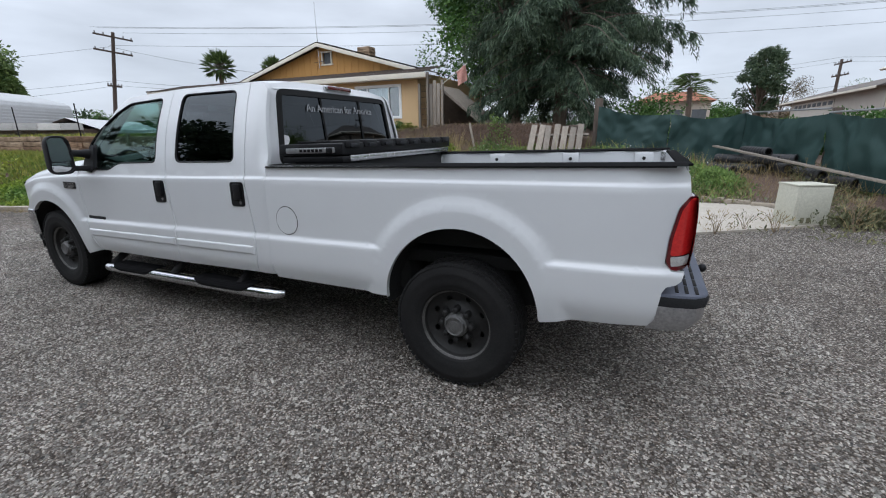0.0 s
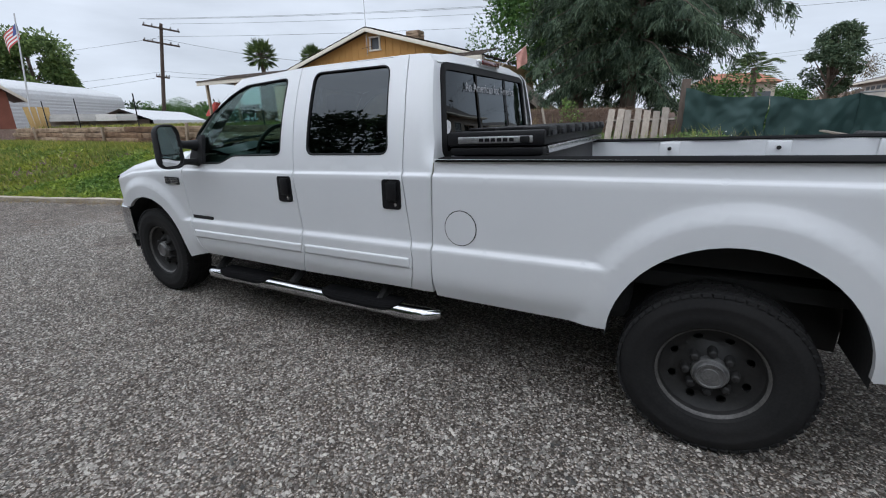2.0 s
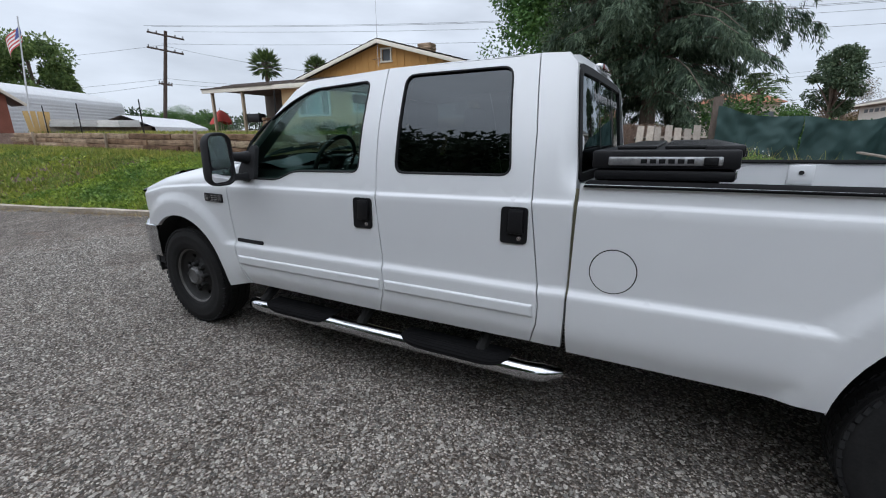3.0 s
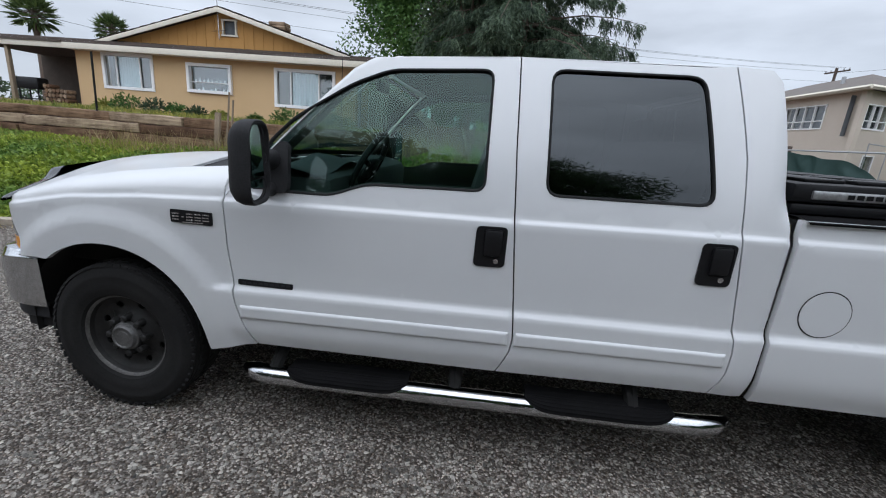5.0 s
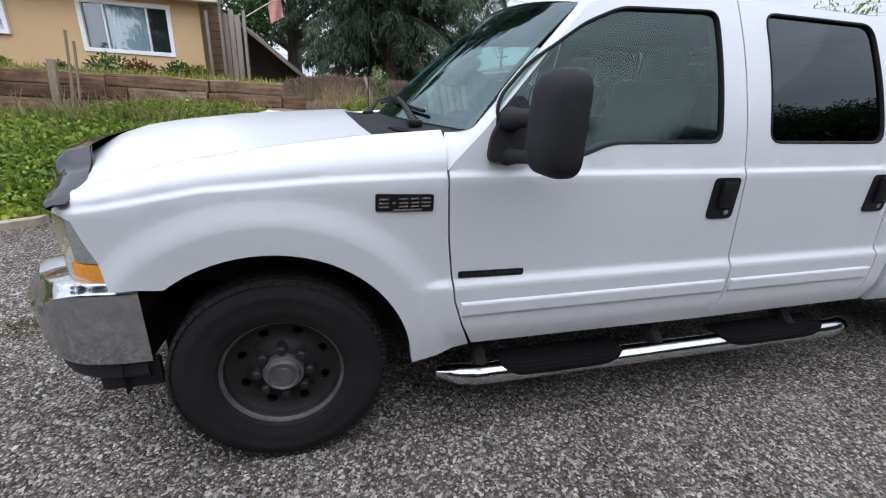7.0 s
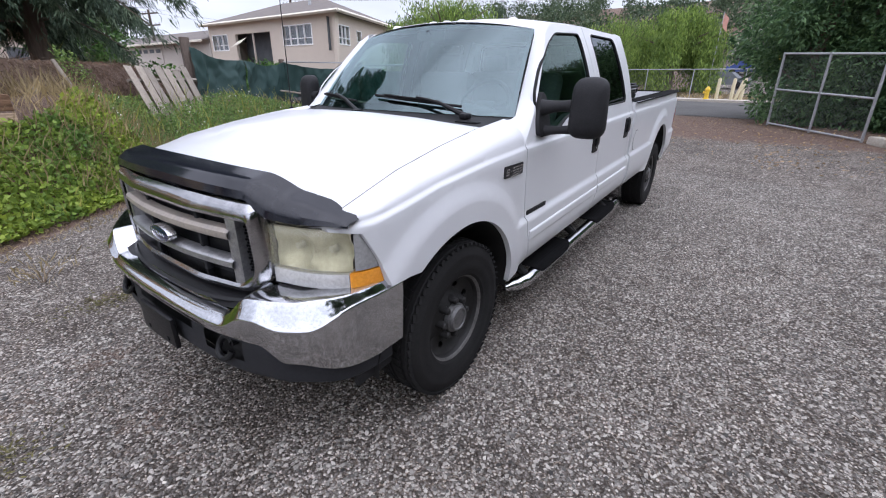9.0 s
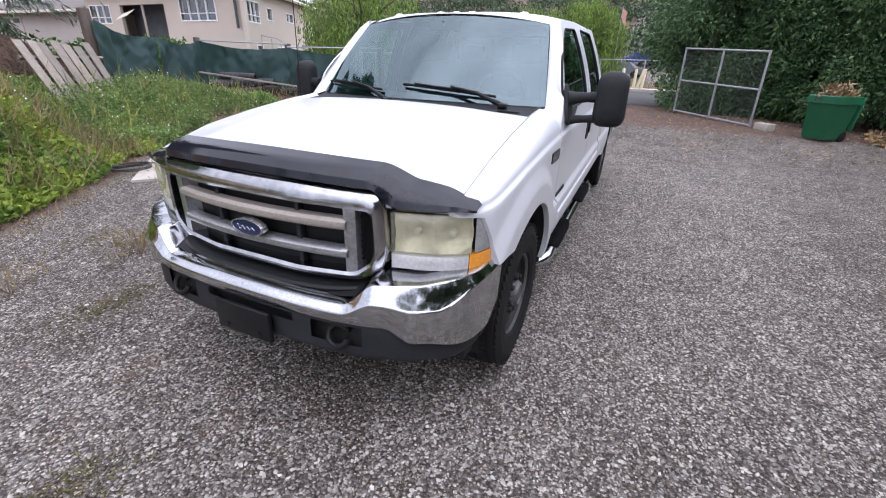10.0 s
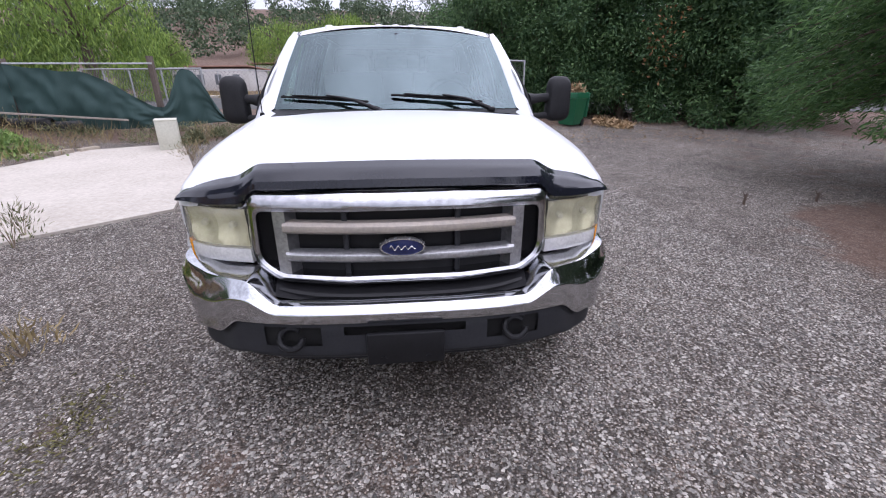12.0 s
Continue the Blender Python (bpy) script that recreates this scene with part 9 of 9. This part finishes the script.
# eucalyptus and rusty tree to the north-east
tree("eucalyptus_tree", 14.3, 47.0, 8.0, 1.7, 2.2, M_EUCA, "tall thin eucalyptus tree", 34, 11000, 0.24, 0.5, 0.22, z=0.6, sub=0.42)
tree("rusty_tree", 24.5, 86.0, 8.6, 4.6, 0.8, M_RUSSET, "dull reddish-brown tree in a far garden", 26, 7000, 0.22, 0.1, 0.2, z=0.6)
tree("broadleaf_tree", 34.0, 88.0, 8.0, 4.6, 0.8, M_BROAD, "green tree in a far garden", 22, 5000, 0.24, 0.1, 0.2, z=0.6)
tree("broadleaf_tree", 11.6, 48.0, 3.2, 2.2, 0.4, M_BROAD, "green tree in a far garden", 18, 4000, 0.22, 0.1, 0.2, z=0.6)
# woods on the hill
tr = random.Random(23)
cs, rs = [], []
for k in range(260):
    x, y = tr.uniform(58, 150), tr.uniform(-40, 110)
    h = tr.uniform(3, 6.5)
    for q in range(4):
        cs.append((x + tr.uniform(-2, 2), y + tr.uniform(-2, 2), land(x, y) + tr.uniform(0.3, 0.9) * h))
        rs.append(h * tr.uniform(0.3, 0.5))
p, v = clump_points(cs, rs, 80000)
leaf_cloud("hillside_woods", p, v + rng.normal(size=v.shape) * 0.5, rng.uniform(0.35, 0.75, len(p)), rng.uniform(0.2, 0.45, len(p)), M_EUCA, None, "dark woods on the hillside", "woods", "stuff")
cs, rs = [], []
for k in range(120):
    a, dd = tr.uniform(0.9, 3.4), tr.uniform(70, 160)
    x, y = dd * math.cos(a), dd * math.sin(a)
    h = tr.uniform(2.2, 3.8)
    for q in range(4):
        cs.append((x + tr.uniform(-3, 3), y + tr.uniform(-3, 3), land(x, y) + tr.uniform(0.2, 0.8) * h))
        rs.append(h * tr.uniform(0.35, 0.55))
p, v = clump_points(cs, rs, 42000)
leaf_cloud("distant_woods", p, v + rng.normal(size=v.shape) * 0.5, rng.uniform(0.35, 0.7, len(p)), rng.uniform(0.2, 0.42, len(p)), M_EUCA, None, "distant line of trees", "woods", "stuff")


def palm(x, y, z, h, r, label, droop=0.55, fr=34):
    """A feather palm: arching fronds of narrow leaflets."""
    t = empty("palm_tree", Matrix.Translation((x, y, z)), label, "palm tree", "palms")
    b = bmesh.new()
    tube(b, [(0, 0, -0.2), (0.1, 0, h * 0.5), (0, 0, h)], [0.26, 0.2, 0.2], 10)
    part("trunk", b, M_BARK, t)
    P, D, Ls = [], [], []
    for k in range(fr):
        a, e = rng.random() * 2 * math.pi, rng.uniform(-0.2, 1.45)
        for s in np.linspace(0.15, 1, 16):
            c = np.array([math.cos(a) * math.cos(e) * r * s, math.sin(a) * math.cos(e) * r * s, h + math.sin(e) * r * s - droop * r * s * s])
            for sd in (-1, 1):
                P.append(c)
                D.append([math.cos(a) * 0.7 - sd * math.sin(a) * 0.8, math.sin(a) * 0.7 + sd * math.cos(a) * 0.8, 0.25 - 0.55 * s])
                Ls.append(r * 0.38 * (1.1 - 0.6 * s))
    leaf_cloud("fronds", np.array(P), np.array(D), np.array(Ls), r * 0.032, M_PALM, t)


def fan_palm(x, y, z, h, r, label):
    """A fan palm: stalks set all round the top, each ending in a stiff pleated fan."""
    t = empty("palm_tree", Matrix.Translation((x, y, z)), label, "palm tree", "palms")
    b = bmesh.new()
    tube(b, [(0, 0, -0.2), (0.05, 0, h * 0.5), (0, 0, h)], [0.24, 0.18, 0.17], 10)
    P, D, Ls, W = [], [], [], []
    for k in range(46):
        a, e = k * 2.4, -0.75 + 2.2 * ((k + 0.5) / 46) ** 0.8
        f = np.array([math.cos(a) * math.cos(e), math.sin(a) * math.cos(e), math.sin(e)])
        side = np.array([-math.sin(a), math.cos(a), 0.0])
        reach = r * rng.uniform(0.40, 0.52)
        hub = np.array([0, 0, h]) + f * reach
        tube(b, [(0, 0, h - 0.05), tuple(hub)], [0.03, 0.02], 4)
        for q in np.linspace(-1.15, 1.15, 15):
            P.append(hub)
            D.append(f * math.cos(q) + side * math.sin(q) + np.array([0, 0, -0.10]))
            Ls.append(r * (0.60 - 0.16 * abs(q)) * rng.uniform(0.9, 1.1))
            W.append(r * 0.070)
    # a short skirt of dead fronds below the crown
    for k in range(60):
        a = rng.random() * 2 * math.pi
        P.append(np.array([0.15 * math.cos(a), 0.15 * math.sin(a), h - 0.1 - 0.5 * rng.random()]))
        D.append(np.array([0.45 * math.cos(a), 0.45 * math.sin(a), -1.0]))
        Ls.append(r * 0.45)
        W.append(r * 0.08)
    part("trunk", b, M_BARK, t)
    leaf_cloud("fronds", np.array(P), np.array(D), np.array(Ls), np.array(W), M_PALM, t)


fan_palm(-31.2, 26.1, 1.0, 6.35, 1.65, "fan palm against the sky")
fan_palm(-35.1, 36.5, 1.0, 7.6, 1.65, "fan palm behind the gable")
palm(7.9, 36.8, 0.6, 4.1, 2.3, "feather palm beyond the fence", 0.55, 26)

# ---- poles, wires, sheds and flag on the skyline ----
M_POLE = pbr("creosoted_pole", (0.045, 0.032, 0.026), (0.10, 0.075, 0.06), 3, 20, 0.95, 0, 0.006, 20, 0, 0.05, (3, 3, 0.3))
M_WIRE = pbr("black_cable", (0.02, 0.02, 0.02), (0.03, 0.03, 0.03), 3, 20, 0.7)
M_WHITEMETAL = pbr("white_ribbed_metal", (0.46, 0.47, 0.48), (0.56, 0.57, 0.58), 0.5, 8, 0.5, 0.1)


def utility_pole(x, y, z0, top, yaw, label, lean=0.0):
    t = empty("utility_pole", Matrix.Translation((x, y, z0)) @ Matrix.Rotation(lean, 4, "Y") @ Matrix.Rotation(yaw, 4, "Z"), label, "utility pole", "utility poles")
    h = top - z0
    b = bmesh.new()
    tube(b, [(0, 0, -0.3), (0, 0, h * 0.5), (0, 0, h)], [0.17, 0.15, 0.12], 10)
    part("pole", b, M_POLE, t)
    for zz, ln in ((h - 0.35, 2.6), (h - 1.5, 2.6), (h - 4.2, 1.0)):
        b = bmesh.new()
        box(b, (0.12, 0, zz), (0.10, ln, 0.13), 0.01)
        arm = part("cross_arm", b, M_POLE, t)
        for yy in (-0.46, -0.25, 0.25, 0.46):
            b = bmesh.new()
            lathe(b, [(0.0, 0.25), (0.05, 0.22), (0.06, 0.1), (0.03, 0.06)], 8, Matrix.Translation((0.12, yy * ln, zz)))
            part("insulator", b, M_GALV, arm)
    return h


utility_pole(-37.45, 19.5, 0.9, 9.9, -0.35, "dark wooden utility pole with two cross-arms", 0.30)
utility_pole(21.9, 54.6, 0.6, 8.1, 0.2, "distant wooden utility pole")
utility_pole(34.0, 46.0, 1.0, 11.0, 0.2, "wooden utility pole behind the pale house")


def cable(a, b, sag, r=0.010):
    a, b = Vector(a), Vector(b)
    e = bmesh.new()
    tube(e, [a.lerp(b, t) - Vector((0, 0, sag * 4 * t * (1 - t))) for t in np.linspace(0, 1, 24)], r, 4)
    tagged(finish("power_line", e, M_WIRE), "thin dark overhead power line", "power line", "overhead lines")


for dy, dz in ((-1.2, 9.75), (-0.6, 9.8), (1.2, 9.75), (0, 8.6)):
    cable((-35.6, 19.5 + dy, dz), (34.0, 46.0 + dy, dz + 1.1), 1.0)
for dz, sag in ((5.9, 0.5), (5.5, 0.8), (8.5, 0.4)):
    cable((-35.6, 19.5, dz), (-80, 8, dz - 0.8), sag)
    cable((-35.6, 19.5, dz), (-15.0, 22, 4.6 if dz < 8 else 5.0), 0.3)
for dz in (8.3, 7.9, 5.6):
    cable((21.9, 54.6, dz), (80, 66, dz + 0.8), 0.8)
    cable((21.9, 54.6, dz), (-10, 60, dz), 0.9)
cable((34, 46, 10.5), (60, -40, 12), 1.4)
cable((34, 46, 9.8), (60, -40, 11.3), 1.4)

# long white ribbed shed roof
shed = empty("ribbed_metal_shed", Matrix.Translation((-39.7, 10.9, 1.0)) @ Matrix.Rotation(radians(126.7), 4, "Z"), "long white ribbed metal shed with a rounded eave", "shed")
ln = 15.0
rough = [(-3.0, 0.0), (-3.0, 2.6), (-2.9, 2.95), (-2.6, 3.2), (0.0, 3.85), (2.6, 3.2), (2.9, 2.95), (3.0, 2.6), (3.0, 0.0)]
prof = []
for (ya, za), (yb, zb) in zip(rough, rough[1:]):
    cuts = max(1, int(math.hypot(yb - ya, zb - za) / 0.11))
    prof += [(ya + (yb - ya) * k / cuts + 0.016 * (k % 2) * (1 if ya > 0 else -1), za + (zb - za) * k / cuts + 0.016 * (k % 2)) for k in range(cuts)]
prof.append(rough[-1])
bm = bmesh.new()
rings(bm, [[Vector((-ln / 2 + ln * i / 8, y, z)) for y, z in prof] for i in range(9)], False, False)
part("ribbed_shell", bm, M_WHITEMETAL, shed, smooth=False)
for sx in (-ln / 2, ln / 2):
    bm = bmesh.new()
    add_mesh(bm, [(sx, y, z) for y, z in prof], [tuple(range(len(prof)))])
    part("end_wall", bm, M_WHITEMETAL, shed)
low = empty("low_metal_roof", Matrix.Translation((-30.7, 15.6, 1.0)) @ Matrix.Rotation(radians(133), 4, "Z"), "low white metal roof beside the shed", "shed")
bm = bmesh.new()
rings(bm, [[Vector((-6.0 + 12.0 * i / 96, y, z + 0.02 * (i % 2))) for y, z in ((-1.75, 0.55), (-1.7, 0.84), (0, 1.52), (1.7, 0.84), (1.75, 0.55))] for i in range(97)], False, False)
part("roof_sheet", bm, M_WHITEMETAL, low, smooth=False)
for x in (-5.6, 0, 5.6):
    bm = bmesh.new()
    box(bm, (x, 0, 0.42), (0.15, 2.8, 0.9), 0.0)
    part("support", bm, M_POLE, low)
# long low hutch of grey panels behind the wall
M_OLDSHEET = pbr("old_grey_sheet", (0.17, 0.165, 0.15), (0.30, 0.29, 0.265), 3, 26, 0.8, 0, 0.003, 30, rand=0.35)
hutch = empty("garden_hutch", Matrix.Translation((-22.6, 8.2, 1.25)) @ Matrix.Rotation(radians(66), 4, "Z"), "long low hutch of weathered grey panels", "hutch")
for k in range(4):
    bm = bmesh.new()
    box(bm, (-1.32 + 0.88 * k, -0.42, 0.28 + 0.02 * (k % 2)), (0.84 if k != 1 else 0.30, 0.04, 0.56), 0.006)
    part("front_panel", bm, M_GREYWOOD, hutch)
    bm = bmesh.new()
    box(bm, (-1.32 + 0.88 * k, -0.05, 0.74 + 0.01 * (k % 2)), (0.90, 1.0, 0.03), 0.004, Matrix.Rotation(radians(20), 4, "X"))
    part("roof_panel", bm, M_OLDSHEET, hutch)
for x in (-1.75, -0.88, 0.0, 0.88, 1.75):
    bm = bmesh.new()
    box(bm, (x, -0.40, 0.34), (0.06, 0.06, 0.68), 0.004)
    part("post", bm, M_GREYWOOD, hutch)
bm = bmesh.new()
box(bm, (0, 0.42, 0.42), (3.5, 0.04, 0.84), 0.004)
part("back_panel", bm, M_GREYWOOD, hutch)
# red-brown shed and leaning boards at the far end of the wall
M_NEWPINE = pbr("yellow_pine", (0.44, 0.29, 0.11), (0.56, 0.40, 0.18), 3, 26, 0.85, 0, 0.003, 30, 0, 0.05, (3, 3, 0.4), rand=0.2)
M_REDWALL = pbr("red_brown_boards", (0.16, 0.055, 0.035), (0.25, 0.095, 0.065), 2, 20, 0.9, 0, 0.004, 20)
rs2 = empty("red_brown_shed", Matrix.Translation((-29.9, 4.9, 0.9)), "red-brown shed with a pitched grey roof", "shed")
bm = bmesh.new()
add_mesh(bm, [(x, y, z) for x in (-0.7, 0.7) for y, z in ((-2.1, 0), (2.1, 0), (2.1, 2.5), (0, 4.1), (-2.1, 2.5))], [(0, 1, 2, 3, 4), (9, 8, 7, 6, 5), (0, 5, 6, 1), (1, 6, 7, 2), (2, 7, 8, 3), (3, 8, 9, 4), (4, 9, 5, 0)])
part("wall", bm, M_REDWALL, rs2, smooth=False)
for sy in (-1, 1):
    bm = bmesh.new()
    box(bm, (0, 0, 0), (2.0, 3.5, 0.10), 0.01, Matrix.Translation((0, sy * 1.42, 3.12)) @ Matrix.Rotation(-sy * math.atan2(1.6, 2.1), 4, "X"))
    part("roof", bm, M_GREYROOF, rs2)
    bm = bmesh.new()
    box(bm, (0, 0, 0), (0.05, 3.5, 0.16), 0.006, Matrix.Translation((1.03, sy * 1.42, 3.10)) @ Matrix.Rotation(-sy * math.atan2(1.6, 2.1), 4, "X"))
    part("barge_board", bm, M_FASCIA, rs2)
for k in range(4):
    lb = empty("leaning_board", Matrix.Translation((-23.2 - 0.04 * k, 5.85 + 0.20 * k, 1.2)) @ Matrix.Rotation(0.10 - 0.06 * k, 4, "X"), "yellowish wooden board leaning upright", "board", "leaning boards")
    bm = bmesh.new()
    box(bm, (0, 0, 0.62), (0.03, 0.2, 1.25), 0.004)
    part("plank", bm, M_NEWPINE, lb)
# flag on a pole
fp = empty("flag_pole", Matrix.Translation((-26.95, 6.95, 1.0)) @ Matrix.Rotation(-0.10, 4, "X"), "white flag pole with a red, white and blue flag", "flag pole")
bm = bmesh.new()
tube(bm, [(0, 0, -0.1), (0, 0, 6.2)], [0.05, 0.03], 8)
part("pole", bm, M_WHITEMETAL, fp)
M_RS = pbr("red_flag_cloth", (0.42, 0.07, 0.07), (0.52, 0.12, 0.11), 4, 30, 0.9)
M_WS = pbr("white_flag_cloth", (0.62, 0.60, 0.60), (0.70, 0.69, 0.68), 4, 30, 0.9)
M_BS = pbr("blue_flag_cloth", (0.05, 0.07, 0.20), (0.08, 0.10, 0.26), 4, 30, 0.9)


def flag_at(u, v):
    return Vector((-0.05 - 0.55 * u + 0.06 * math.sin(7 * u), -0.30 * u + 0.1 * math.sin(5 * u + 2 * v), 6.0 - 1.0 * v - 0.95 * u))


for k in range(9):
    bm = bmesh.new()
    grid(bm, 12, 1, lambda u, v: flag_at(u if k > 4 else 0.42 + 0.58 * u, (k + v) / 9))
    part("stripe", bm, M_RS if k % 2 == 0 else M_WS, fp)
bm = bmesh.new()
grid(bm, 6, 4, lambda u, v: flag_at(0.42 * u, v * 5 / 9))
part("canton", bm, M_BS, fp)

# ---- loose stones on the gravel, as one sheet of stuff ----
M_STONE = pbr("crushed_stone", (0.105, 0.10, 0.094), (0.46, 0.445, 0.42), 8, 60, 0.9, 0, 0.002, 120, rand=0.85, spec=0.3)


def stones(n, x0, x1, y0, y1, smin, smax, keep):
    r = np.random.default_rng(n)
    p = np.column_stack([r.uniform(x0, x1, n), r.uniform(y0, y1, n)])
    p = np.array([q for q in p if keep(q[0], q[1])])
    n = len(p)
    z = np.array([land(x, y) for x, y in p])
    s = smin + (smax - smin) * r.random(n) ** 2.2
    a = r.uniform(0, 2 * math.pi, n)
    # an uneven eight-cornered chip
    ring = np.array([[1, 0, 0.1], [0.35, 0.85, -0.1], [-0.7, 0.6, 0.15], [-0.85, -0.45, -0.05], [0.15, -0.95, 0.1]])
    co = np.empty((n, 6, 3))
    jit = r.uniform(0.7, 1.25, (n, 6))
    ca, sa = np.cos(a), np.sin(a)
    for k in range(5):
        bx, by = ring[k, 0] * jit[:, k], ring[k, 1] * jit[:, k] * 0.72
        co[:, k, 0], co[:, k, 1] = (bx * ca - by * sa) * s, (bx * sa + by * ca) * s
        co[:, k, 2] = (ring[k, 2] + 0.10 + r.uniform(-0.15, 0.25, n)) * s
    co[:, 5, 0], co[:, 5, 1] = r.uniform(-0.4, 0.4, n) * s, r.uniform(-0.4, 0.4, n) * s
    co[:, 5, 2] = s * r.uniform(0.55, 0.95, n)
    co[:, :, 0] += p[:, None, 0]
    co[:, :, 1] += p[:, None, 1]
    co[:, :, 2] += z[:, None] - 0.002
    tri = np.array([[k, (k + 1) % 5, 5] for k in range(5)])
    f = (np.arange(n)[:, None, None] * 6 + tri[None]).reshape(-1)
    me = bpy.data.meshes.new("loose_gravel")
    me.vertices.add(n * 6)
    me.vertices.foreach_set("co", co.reshape(-1))
    me.loops.add(len(f))
    me.loops.foreach_set("vertex_index", f.astype(np.int32))
    me.polygons.add(len(f) // 3)
    me.polygons.foreach_set("loop_start", np.arange(0, len(f), 3, dtype=np.int32))
    me.update(calc_edges=True)
    me.materials.append(M_STONE)
    return tagged(new("loose_gravel", me), "loose grey crushed stone over the yard", "gravel", kind="stuff")


def clean(x, y):
    return soil_at(x, y) < 0.45 + 0.3 * noise.noise(Vector((x, y, 0))) and not inside((x, y), SLAB)


stones(95000, -4.2, 6.6, -3.2, 1.2, 0.005, 0.015, clean)
stones(52000, -4.5, 9.0, -5.5, 4.5, 0.006, 0.017, clean)
